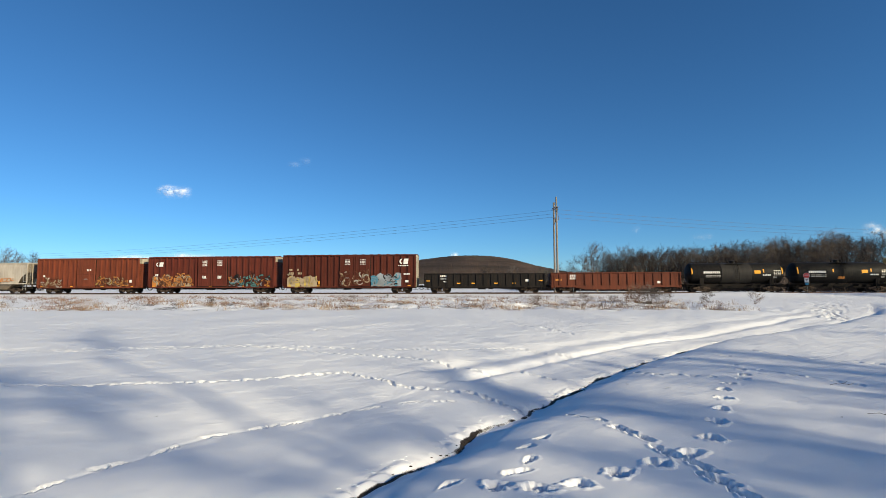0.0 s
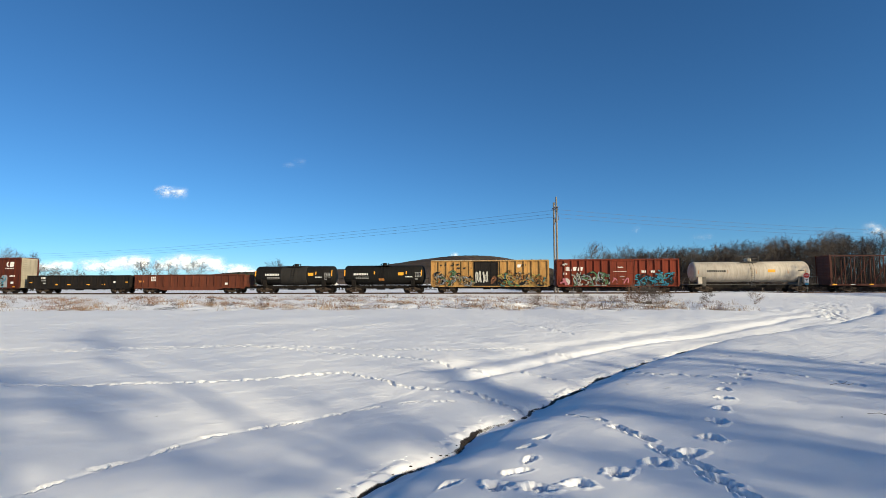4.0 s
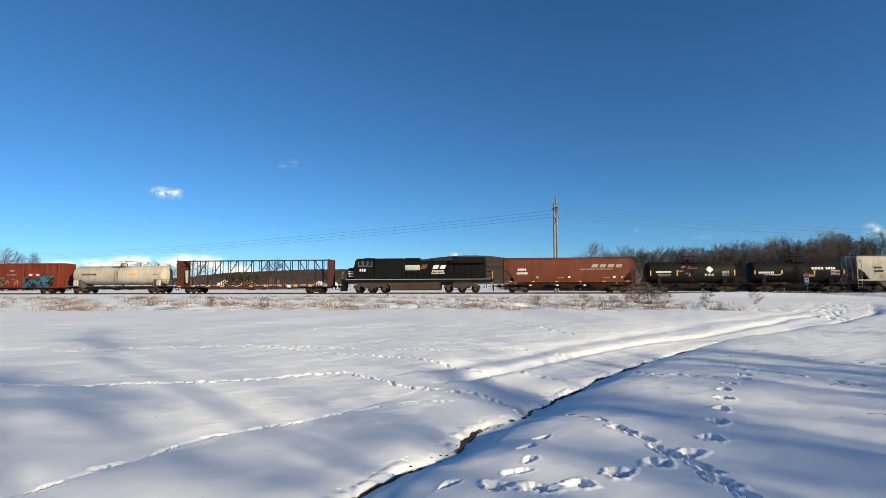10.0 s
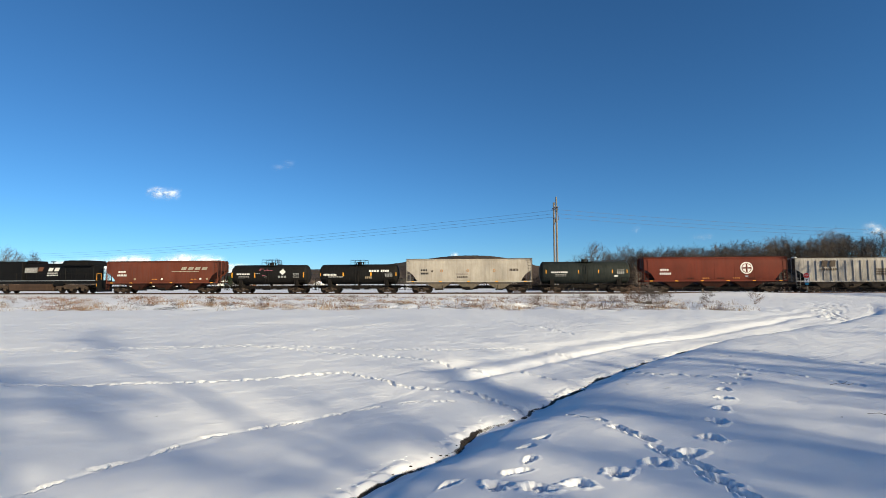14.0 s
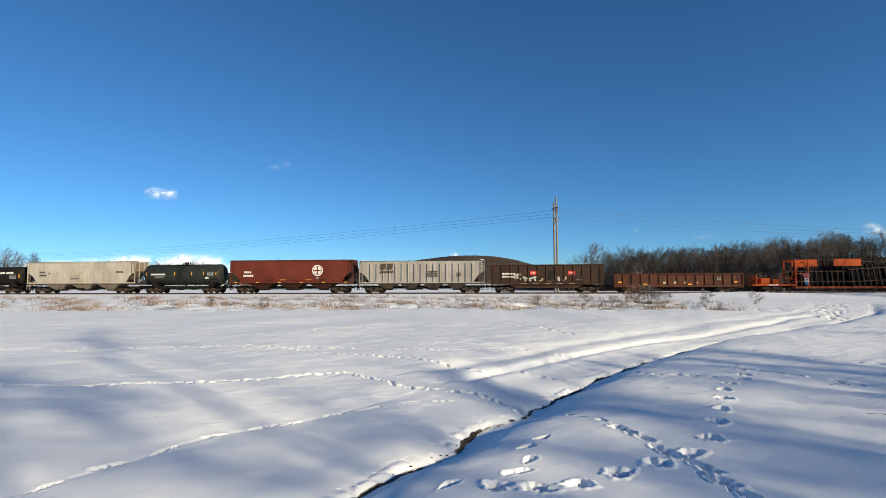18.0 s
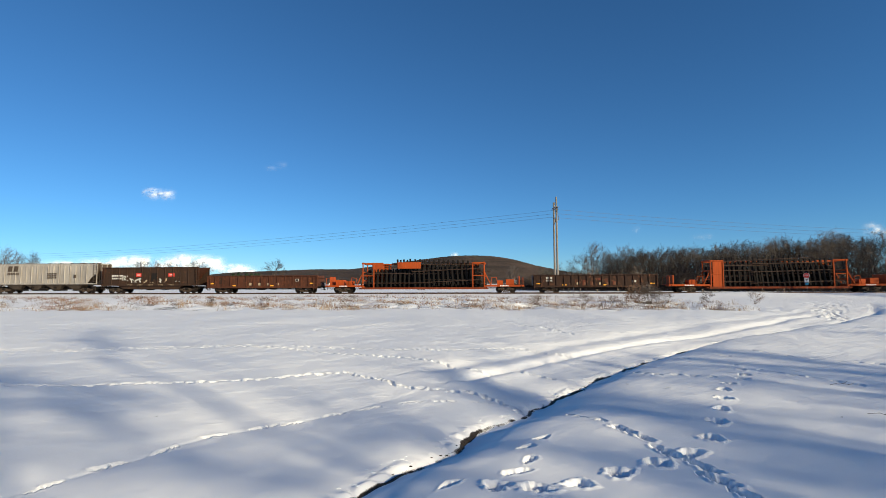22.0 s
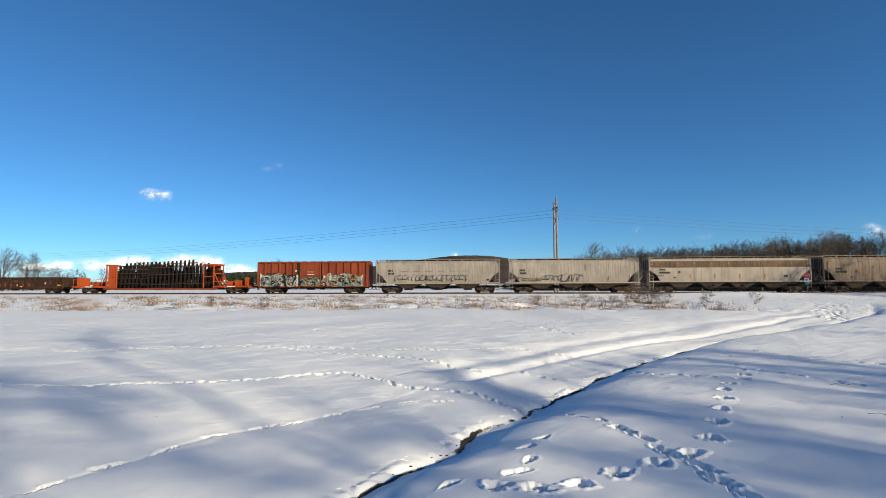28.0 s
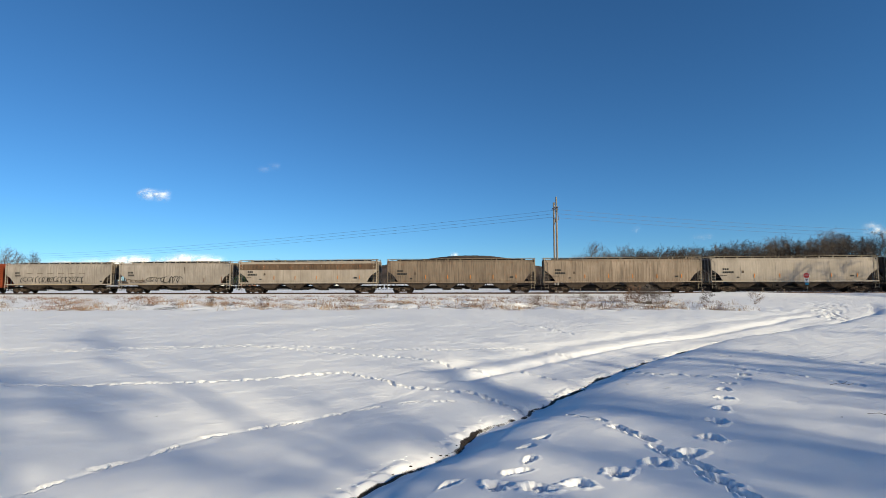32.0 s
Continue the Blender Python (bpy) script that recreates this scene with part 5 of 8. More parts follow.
def logo(car, x, z, w, h, mat, y=-1.565):
    """A plain emblem: a half ring beside a slanted block."""
    g = Geo()
    for k in range(10):
        a, b = math.pi / 2 + k / 10 * math.pi, math.pi / 2 + (k + 1) / 10 * math.pi
        c = x - w * .12
        g.slab([(c + math.cos(a) * h * .5, z + math.sin(a) * h * .5), (c + math.cos(b) * h * .5, z + math.sin(b) * h * .5), (c + math.cos(b) * h * .24, z + math.sin(b) * h * .24), (c + math.cos(a) * h * .24, z + math.sin(a) * h * .24)], y - .006, y + .004)
    part("emblem", g, mat, car)
    return mark(car, x + w * .2, z, w * .42, h, 1, mat, y, .15, "emblem")


def c_dark_box():
    car, L, f, t = boxcar("boxcar", "dark maroon double-door boxcar with cream end and silver graffiti", -23.31 * Q, -3.9 * Q, 5.45, "boxcar_dark", "boxcar_dark", 21, [(-1.2, .9), (1.0, 3.1)], end_mat="cream")
    wild(car, -8.9, -4.5, f + .03, f + 1.5, ["g_tan", "g_tan", "g_brown", "g_tan", "g_yellow"], 11, ground=True, dense=4)
    wild(car, -1.2, 3.0, f + .1, f + 2.3, ["g_brown", "g_white", "boxcar_dark", "boxcar_dark", "g_tan"], 12, y=-1.595, ground=False, dense=5)
    wild(car, 3.3, 7.5, f + .05, f + 1.8, ["g_silver", "g_silver", "g_blue", "g_silver", "g_black"], 13, ground=True, dense=6)
    logo(car, 7.8, 4.35, 1.5, .75, "white_mark")
    mark(car, 7.8, 3.75, 1.5, .12, 6)
    mark(car, -8.3, 3.25, .5, .3, 2, "g_tan")
    mark(car, -7.3, 3.25, .2, .3, 1, "g_tan")
    mark(car, -8.2, 2.75, .7, .3, 3, "g_tan")
    mark(car, -7.0, 2.75, .6, .3, 3, "g_tan")
    mark(car, -4.2, 1.45, .18, .5, 1, "yellow_mark")
    for x in (-.1, 2.1):
        for k in range(4):
            mark(car, x, 4.6 - k * .2, .8, .1, 4, y=-1.58)
    mark(car, 8.3, 1.6, .45, .3, 1)
    mark(car, 8.3, 2.6, .9, .2, 4)
    reflectors(car, L, .98, 5, -1.575)


def c_gon_black():
    car, L = gondola("gondola", "low black gondola with white stencils and yellow reflective strips", -2.68 * Q, 14.15 * Q, 2.65, "gon_black", 17)
    mark(car, -5.55, 2.28, .95, .26, 4, y=-1.44)
    mark(car, -5.5, 1.9, .95, .22, 5, "galv", -1.44)
    mark(car, -5.4, 1.5, .5, .12, 3, y=-1.44)
    mark(car, 5.8, 1.65, .45, .3, 1, y=-1.44)
    for x in (-7.7, -3.5, -1.5, 1.6, 4.0, 7.6):
        mark(car, x, 1.28 if abs(x) < 7 else 1.62, .5, .14, 1, "yellow_mark", -1.445, 0, "reflector")


def c_gon_red():
    car, L = gondola("gondola", "low rust-red gondola with a fishbelly side sill", 14.85 * Q, 32.08 * Q, 2.68, "gon_red", 16, fish=.3)
    mark(car, -5.4, 2.25, 1.0, .26, 4, y=-1.44)
    mark(car, -5.4, 1.88, 1.0, .26, 5, y=-1.44)
    mark(car, 5.6, 1.35, .4, .3, 1, y=-1.44)
    mark(car, -7.4, 1.7, .8, .25, 1, "g_orange", -1.44)


def c_tank_a():
    car, L, r, zc = tank("tank_car", "black tank car with white stencils and yellow reflective patches", 32.8 * Q, 45.75 * Q, 1.12, 3.82, "tank_black", 4.3, "bare")
    dress_black_tank(car, r, zc, L)
    part("heater_jacket", Geo().lathe([(-1.9, r * .99), (-1.85, r + .05), (1.85, r + .05), (1.9, r * .99)], "x", (0, 0, zc), 40), "jacket_grey", car, "dusty dark grey centre jacket section", True)


def c_tank_b():
    car, L, r, zc = tank("tank_car", "black tank car with a yellow placard and white stencils", 46.15 * Q, 58.8 * Q, 1.10, 3.85, "tank_black", 4.35, "bare")
    dress_black_tank(car, r, zc, L)
    tank_mark(car, r, zc, -.2, 1.85, .8, .3, 1, "g_orange")


def dress_black_tank(car, r, zc, L):
    tank_mark(car, r, zc, -3.1, zc + .12, 2.1, .27, 9)
    for k in range(2):
        tank_mark(car, r, zc, -2.9, zc - .28 - .18 * k, 1.9, .09, 7, "galv")
    tank_mark(car, r, zc, 2.55, zc + .15, .75, .42, 1, "yellow_mark")
    for x in (-L / 2 + .75, 3.3, -1.2, L / 2 - .75):
        tank_mark(car, r, zc, x, zc + .3, .14, .8 if abs(x) > 4 else .42, 1, "yellow_mark")
    tank_mark(car, r, zc, 3.7, zc - .25, 1.0, .16, 5, "white_mark")
    tank_mark(car, r, zc, 4.7, zc - .55, .4, .22, 1, "galv")
    for k in range(4):
        tank_mark(car, r, zc, 5.0, zc + .3 - .18 * k, .9, .1, 4, "galv")


def c_yellow():
    car, L, f, t = boxcar("boxcar", "sun-bleached yellow boxcar with a black door and colourful graffiti", 59.44 * Q, 75.72 * Q, 4.55, "boxcar_yellow", "cream", 16, [(-2.0, 1.1)], door_mat="gon_black", floor=.9)
    wild(car, -7.8, -2.1, f + .05, f + 1.85, ["g_black", "g_tan", "g_orange", "g_green", "boxcar_yellow", "g_tan", "g_silver"], 15, ground=False, dense=8)
    graffiti(car, -1.9, -.2, f + .4, f + 2.2, ["g_black", "g_white", "g_white"], 16, -1.59, 1.2)
    graffiti(car, .3, 1.1, f + .2, f + 1.4, ["g_brown", "g_orange", "g_brown"], 17, -1.59)
    wild(car, 1.2, 7.7, f + .05, f + 1.9, ["g_black", "g_teal", "g_yellow", "g_green", "g_orange", "g_tan", "boxcar_yellow"], 18, ground=False, dense=8)
    for k, (x, z) in enumerate(((-6.7, 3.75), (-5.9, 3.8), (-5.0, 3.75), (-4.3, 3.85), (-4.2, 3.35), (-3.4, 3.35), (-2.6, 3.35))):
        mark(car, x, z, .35, .2, 1, "dark_mark", -1.50)
    mark(car, 3.9, 3.6, .55, .4, 1, "white_mark", -1.545, .4)
    mark(car, 4.7, 3.7, .5, .3, 3, "dark_mark", -1.50)


def c_red_box():
    car, L, f, t = boxcar("boxcar", "brick-red boxcar with white emblem and blue graffiti", 76.85 * Q, 92.95 * Q, 4.55, "boxcar_red", "boxcar_red", 17, [(-1.0, 2.2)], floor=.9)
    for k in range(4):
        mark(car, -6.6, 3.35 - k * .14, .7, .08, 1, y=-1.545)
    mark(car, -5.2, 3.15, 1.7, .5, 2, y=-1.545, slant=.3, name="emblem")
    wild(car, -5.9, -.6, f + .06, f + 1.75, ["g_black", "g_white", "g_silver", "g_white", "g_white", "g_green"], 21, ground=False, dense=7)
    graffiti(car, -.6, 1.4, f + .2, f + 1.2, ["g_brown", "g_pink", "boxcar_red"], 22, density=.7)
    wild(car, 2.2, 7.2, f + .06, f + 1.5, ["g_black", "g_blue", "g_blue", "g_teal", "g_blue", "g_black"], 23, ground=False, dense=8)
    graffiti(car, -7.3, -6.2, f + .1, f + 1.1, ["g_pink", "g_pink", "g_white"], 24)
    mark(car, -6.8, 2.5, .5, .3, 2, y=-1.545)
    mark(car, .4, 3.35, .7, .1, 1, y=-1.58)
    mark(car, .3, 2.75, 1.7, .05, 1, y=-1.58)
    mark(car, 3.4, 2.75, .6, .3, 3, y=-1.545)
    mark(car, 4.6, 2.75, .6, .3, 3, y=-1.545)
    graffiti(car, -7.1, -6.2, 3.6, 3.95, ["boxcar_red", "g_white", "boxcar_red"], 25)


def c_white_tank():
    car, L, r, zc = tank("tank_car", "stained white tank car with a caged ladder and grimy belly", 94.19 * Q, 110.43 * Q, 1.3, 4.02, "tank_white", 4.75, "cage", .55, "grime_steel")
    tank_mark(car, r, zc, -4.4, zc + .1, 2.4, .26, 9, "dark_mark")
    tank_mark(car, r, zc, 2.4, zc + .1, .9, .36, 1, "yellow_mark")
    for x in (-6.3, -2.6, .9, 4.8, 6.9):
        tank_mark(car, r, zc, x - .4, zc, .06, .5, 1, "g_orange")
    tank_mark(car, r, zc, 6.0, zc + .12, .7, .12, 4, "dark_mark")
    tank_mark(car, r, zc, 0, zc, .1, 1.6, 1, "g_tan")
    part("dome_housing", Geo().lathe([(3.95, .42), (4.45, .42), (4.5, .3)], "z", (.1, 0, 0), 16), "cream", car, "", True)
    for s in (-1, 1):
        part("control_box", Geo().box(s * (L / 2 - 1.7), s * (L / 2 - 1.15), -1.46, -1.1, 1.1, 2.0, .04), "tank_white", car)


def c_truss():
    car, L = start_car("truss_flatcar", "empty brown centre-frame lumber car with open posts and braces", "flatcar", 111.75 * Q, 135.2 * Q)
    h2, deck, H = L / 2, 1.05, 4.75
    part("deck", Geo().box(-h2, h2, -1.45, 1.45, deck - .16, deck, .02), "truss_brown", car)
    for s in (-1, 1):
        part("side_sill", Geo().slab([(-h2, deck), (h2, deck), (h2, deck - .22), (h2 - 4, deck - .22), (h2 - 5.5, deck - .42), (-h2 + 5.5, deck - .42), (-h2 + 4, deck - .22), (-h2, deck - .22)], s * 1.40, s * 1.52), "truss_brown", car)
        bh = part("bulkhead", Geo().box(s * (h2 - .32), s * (h2 - .24), -1.42, 1.42, deck, H - .05, .02), "truss_brown", car)
        g = Geo()
        for k in range(8):
            z = deck + .3 + k * .43
            g.box(s * (h2 - .32), s * (h2 - .22), -1.42, 1.42, z - .06, z + .06, .015)
        part("bulkhead_rib", g, "truss_brown", bh)
        g = Geo()
        for y in (-1.42, 1.42):
            g.box(s * (h2 - .36), s * (h2 - .14), y - .05, y + .05, deck, H, .02)
        part("bulkhead_post", g, "truss_brown", bh)
        if s < 0:
            part("bulkhead_marking", Geo().slab([(s * (h2 - 1.15), deck + .5), (s * (h2 - .75), deck + .4), (s * (h2 - .6), deck + 2.2), (s * (h2 - 1.1), deck + 2.3)], -.16, -.15), "g_silver" if s > 0 else "g_white", bh)
    part("top_chord", Geo().box(-h2 + .15, h2 - .15, -.42, .42, H - .14, H, .02), "truss_brown", car)
    n = 19
    for k in range(1, n):
        x = -h2 + .3 + (L - .6) * k / n
        for y in (-.34, .34):
            part("post", Geo().box(x - .055, x + .055, y - .04, y + .04, deck, H - .12, .01), "truss_brown", car)
    for k in range(1, n - 1, 2):
        x0, x1 = -h2 + .3 + (L - .6) * k / n, -h2 + .3 + (L - .6) * (k + 2) / n
        left = k < n / 2
        z0, z1 = (deck, H - .2) if left else (H - .2, deck)
        part("diagonal_brace", Geo().tube((x0, 0, z0), (x1, 0, z1), .06, .06, 6), "truss_brown", car)
    for k in range(11):
        mark(car, -h2 + .6 + (L - 1.2) * k / 10, deck - .08, .55, .14, 1, "yellow_mark" if k % 3 != 1 else "galv", -1.53, 0, "reflector")
    mark(car, 5.6, deck - .12, .6, .3, 1, "white_mark", -1.53)
    under_parts(car, L, deck - .16, 2.4)


def c_loco():
    car, L = start_car("diesel_locomotive", "black six-axle diesel locomotive with white side stripes", "locomotive", 136.6 * Q, 158.85 * Q)
    h2, walk_z = L / 2, 1.92
    part("frame", Geo().box(-h2 + .3, h2 - .3, -1.5, 1.5, 1.42, walk_z, .03), "loco_black", car)
    part("frame_stripe", Geo().box(-h2 + .9, h2 - .6, -1.512, -1.50, walk_z - .10, walk_z - .02), "g_silver", car, "worn pale stripe along the frame edge")
    # nose, cab
    part("nose", Geo().slab([(-h2 + .95, walk_z), (-h2 + .95, 3.05), (-h2 + 1.25, 3.45), (-h2 + 2.2, 3.6), (-h2 + 2.2, walk_z)], -1.05, 1.05), "loco_black", car)
    cab = part("cab", Geo().slab([(-h2 + 2.1, walk_z), (-h2 + 2.1, 3.6), (-h2 + 2.35, 4.55), (-h2 + 2.6, 4.75), (-h2 + 4.9, 4.85), (-h2 + 5.0, walk_z)], -1.52, 1.52), "loco_black", car)
    for x in (-h2 + 2.75, -h2 + 3.45, -h2 + 4.15):
        for s in (-1, 1):
            part("cab_window", Geo().box(x, x + .52, s * 1.515, s * 1.535, 3.75, 4.35, .02), "glass_dark", cab)
    g = Geo()
    for x in (-h2 + 2.75, -h2 + 3.45, -h2 + 4.15):
        g.box(x - .05, x + .57, -1.53, -1.522, 3.68, 3.74).box(x - .05, x, -1.53, -1.522, 3.68, 4.4).box(x + .52, x + .57, -1.53, -1.522, 3.68, 4.4)
    part("window_frame", g, "galv", cab)
    mark(car, -h2 + 3.4, 3.15, .95, .38, 3, "white_mark", -1.535)
    for k in range(4):
        mark(car, -h2 + 1.7, 2.95 - k * .22, 1.1 + .12 * (1 - k), .10, 1, "white_mark", -1.065, .6, "nose_stripe")
    # long hood
    part("electrical_cabinet", Geo().box(-h2 + 5.0, -h2 + 9.3, -1.45, 1.45, walk_z, 4.78, .05), "loco_black", car)
    part("engine_hood", Geo().box(-h2 + 9.3, -h2 + 16.0, -1.0, 1.0, walk_z, 4.45, .06), "loco_black", car)
    rad = part("radiator_housing", Geo().slab([(-h2 + 15.6, 4.1), (-h2 + 16.2, 4.85), (h2 - 1.5, 4.85), (h2 - 1.3, 4.6), (h2 - 1.3, 4.1)], -1.52, 1.52), "loco_black", car)
    part("rear_hood", Geo().box(-h2 + 16.0, h2 - 1.3, -1.0, 1.0, walk_z, 4.1, .05), "loco_black", car)
    g = Geo()
    for k in range(7):
        z = 4.2 + k * .08
        g.box(-h2 + 16.6, h2 - 1.9, -1.545, -1.52, z, z + .045)
    part("radiator_grille", g, "under", rad)
    part("exhaust_housing", Geo().box(-h2 + 9.3, -h2 + 11.3, -.9, .9, 4.45, 4.85, .08), "loco_black", car)
    part("fan_cover", Geo().lathe([(4.83, .75), (4.92, .75), (4.93, .6)], "z", (h2 - 3.4, 0, 0), 20).lathe([(4.83, .75), (4.92, .75), (4.93, .6)], "z", (h2 - 5.3, 0, 0), 20), "under", car)
    for k in range(9):
        x = -h2 + 9.5 + k * .72
        part("hood_door", Geo().box(x, x + .66, -1.025, -1.0, walk_z + .15, 3.9, .008), "loco_black", car)
    for k in range(5):
        x = -h2 + 16.3 + k * .75
        part("hood_door", Geo().box(x, x + .68, -1.025, -1.0, walk_z + .15, 3.9, .008), "loco_black", car)
    part("battery_box", Geo().box(-h2 + 6.0, -h2 + 8.4, -1.5, -1.45, walk_z + .1, 2.9, .01), "loco_black", car)
    # plain emblem blocks on the hood
    for k in range(5):
        mark(car, -h2 + 10.3, 3.78 - k * .15, 2.1, .085, 1, "white_mark", -1.035, .5, "hood_stripe")
    mark(car, -h2 + 11.8, 3.6, .8, .62, 1, "g_brown", -1.038, .5, "hood_stripe")
    mark(car, -h2 + 14.1, 3.55, 2.0, .52, 2, "white_mark", -1.035, .5, "emblem")
    mark(car, -h2 + 13.9, 2.98, 1.7, .2, 7, "white_mark", -1.035)
    mark(car, -h2 + 13.9, 2.68, 1.9, .2, 8, "white_mark", -1.035)
    # fuel tank, trucks
    part("fuel_tank", Geo().beam([(-1.4, 1.35), (1.4, 1.35), (1.48, 1.1), (1.35, .45), (.9, .32), (-.9, .32), (-1.35, .45), (-1.48, 1.1)], -h2 + 7.2, -h2 + 14.2), "fuel_brown", car, "dust-brown fuel tank")
    part("air_reservoir", Geo().tube((-h2 + 14.4, -1.2, 1.25), (-h2 + 16, -1.2, 1.25), .2, .2, 12), "loco_black", car, "", True)
    for cx in (-h2 + 4.5, h2 - 4.6):
        fr = Geo()
        for s in (-1, 1):
            y = s * 1.18
            fr.slab([(-2.5, .55), (-2.5, .95), (-1.9, 1.2), (1.9, 1.2), (2.5, .95), (2.5, .55), (2.1, .75), (1.3, .9), (.9, .6), (-.9, .6), (-1.3, .9), (-2.1, .75)], y - .09, y + .09)
            for x in (-1.85, 0, 1.85):
                fr.box(x - .22, x + .22, y - .14 if s < 0 else y - .05, y + .05 if s < 0 else y + .14, LOCO_R - .2, LOCO_R + .3, .04)
            for x in (-.95, .95):
                fr.lathe([(.62, .06), (.66, .12), (.95, .12), (1.0, .06)], "z", (x, y - s * -.12, 0), 8)
        t = part("truck", fr.mesh("truck", "truck_steel", True), "", car)
        t.location = (cx, 0, 0)
        part("brake_rigging", Geo().tube((-2.3, -1.25, .45), (2.3, -1.25, .45), .03, .03, 5), "under", t)
        for dx in (-1.85, 0, 1.85):
            part("axle", Geo().tube((dx, -1.05, LOCO_R), (dx, 1.05, LOCO_R), .09, .09, 8), "wheel_steel", t)
            for s in (-1, 1):
                w = part("wheel", LOCO_WHEEL_MESH, "", t)
                w.matrix_parent_inverse = Matrix.Translation((dx, s * .76, LOCO_R)) @ pose(0, 0, 0, 0, 0, 180 if s > 0 else 0)
                (BIG_WHEELS if s < 0 else BIG_FAR_WHEELS).append(w)
    add_couplers(car, L, .9)
    for s in (-1, 1):
        part("pilot", Geo().slab([(s * (h2 - .35), .2), (s * (h2 - .15), .25), (s * (h2 - .3), 1.45), (s * (h2 - .5), 1.45)], -1.45, 1.45), "loco_black", car)
        g = Geo()
        for k in range(4):
            z = .45 + k * .38
            g.box(s * (h2 - .95), s * (h2 - .4), -1.52, -1.2, z, z + .04).box(s * (h2 - .95), s * (h2 - .4), 1.2, 1.52, z, z + .04)
        part("step", g, "under", car)
    g = Geo()
    for y in (-1.46, 1.46):
        g.tube((-h2 + 5.2, y, 2.95), (h2 - .5, y, 2.95), .02, .02, 5)
        for k in range(11):
            x = -h2 + 5.2 + (L - 5.7) * k / 10
            g.tube((x, y, walk_z), (x, y, 2.95), .018, .018, 5)
    part("handrail", g, "under", car)
    g = Geo()
    for s in (-1, 1):
        for y in (-1.46, -.6, .6, 1.46):
            g.tube((s * (h2 - .4), y, 1.0 if abs(y) > 1 else walk_z), (s * (h2 - .4), y, 2.9), .026, .026, 5)
        g.tube((s * (h2 - .4), -1.46, 2.9), (s * (h2 - .4), -.6, 2.9), .02, .02, 5).tube((s * (h2 - .4), .6, 2.9), (s * (h2 - .4), 1.46, 2.9), .02, .02, 5)
    part("end_handrail", g, "yellow_mark", car, "yellow end grab rails")
    part("horn", Geo().tube((-h2 + 13.0, 0, 4.45), (-h2 + 13.0, 0, 4.7), .04).box(-h2 + 12.7, -h2 + 13.3, -.2, .2, 4.68, 4.82, .03), "under", car)
    part("antenna", Geo().box(-h2 + 3.3, -h2 + 3.9, -.3, .3, 4.8, 4.92, .03), "loco_black", car)


BIG_FAR_WHEELS = []


def c_hopper_red():
    car, L = hopper("covered_hopper", "mineral-red covered hopper with a slanted cream emblem", 160.0 * Q, 177.6 * Q, 4.7, "hopper_red", "bay_red", 3, 1.5, walk_mat="bay_red")
    mark(car, -6.1, 3.1, 1.2, .28, 4, y=-1.515)
    mark(car, -6.1, 2.6, 1.5, .28, 6, y=-1.515)
    mark(car, 5.1, 3.55, 4.2, .42, 4, "cream", -1.53, .5, "emblem")
    mark(car, 3.6, 3.12, 4.2, .1, 1, "cream", -1.535, 1.5, "emblem")
    for x, c in ((-4.1, "g_tan"), (6.0, "white_mark"), (7.0, "g_tan"), (.1, "white_mark")):
        mark(car, x, 2.05, .3, .25, 1, c, -1.50)
    reflectors(car, L, 1.5, 6, -1.545)
    for k in range(3):
        mark(car, -5 + k * 3.6, .98, .35, .16, 1, "white_mark", -1.10)
    for x in (-1, 5):
        mark(car, x, 2.0, .9, .14, 4, "g_orange", -1.50)


def c_tank_diamond():
    car, L, r, zc = tank("tank_car", "black tank car with a white diamond emblem and red scrawl", 178.88 * Q, 191.4 * Q, 1.25, 4.02, "tank_black", 4.75)
    g = Geo()
    for z0, z1 in ((0, .15), (.15, .3), (.3, .45), (-.15, 0), (-.3, -.15), (-.45, -.3)):
        za, zb = zc + .35 + z0, zc + .35 + z1
        wa, wb = .48 * (1 - abs(z0) / .45), .48 * (1 - abs(z1) / .45)
        ya, yb = on_shell(r, zc, za), on_shell(r, zc, zb)
        g.add([(2.2 - wa, ya - .006, za), (2.2 + wa, ya - .006, za), (2.2 + wb, yb - .006, zb), (2.2 - wb, yb - .006, zb)], [(0, 1, 2, 3)])
    part("emblem", g, "white_mark", car)
    tank_mark(car, r, zc, 2.2, zc - .35, 1.3, .3, 3, "galv")
    tank_mark(car, r, zc, -3.6, zc + .05, 2.0, .22, 8)
    for k in range(2):
        tank_mark(car, r, zc, -3.5, zc - .3 - k * .17, 1.6, .08, 6, "galv")
    for x in (-5.3, -1.9, 5.3):
        tank_mark(car, r, zc, x, zc - .1, .14, .7, 1, "yellow_mark")
    graf_r = random.Random(5)
    for k in range(9):
        tank_mark(car, r, zc, -.9 + graf_r.uniform(-.6, 1.4), zc + graf_r.uniform(-.5, .9), graf_r.uniform(.3, .7), .09, 3, ("g_pink", "g_pink", "galv")[k % 3])
    for k in range(4):
        tank_mark(car, r, zc, 4.2, zc + .1 - .17 * k, .9, .09, 4, "galv")


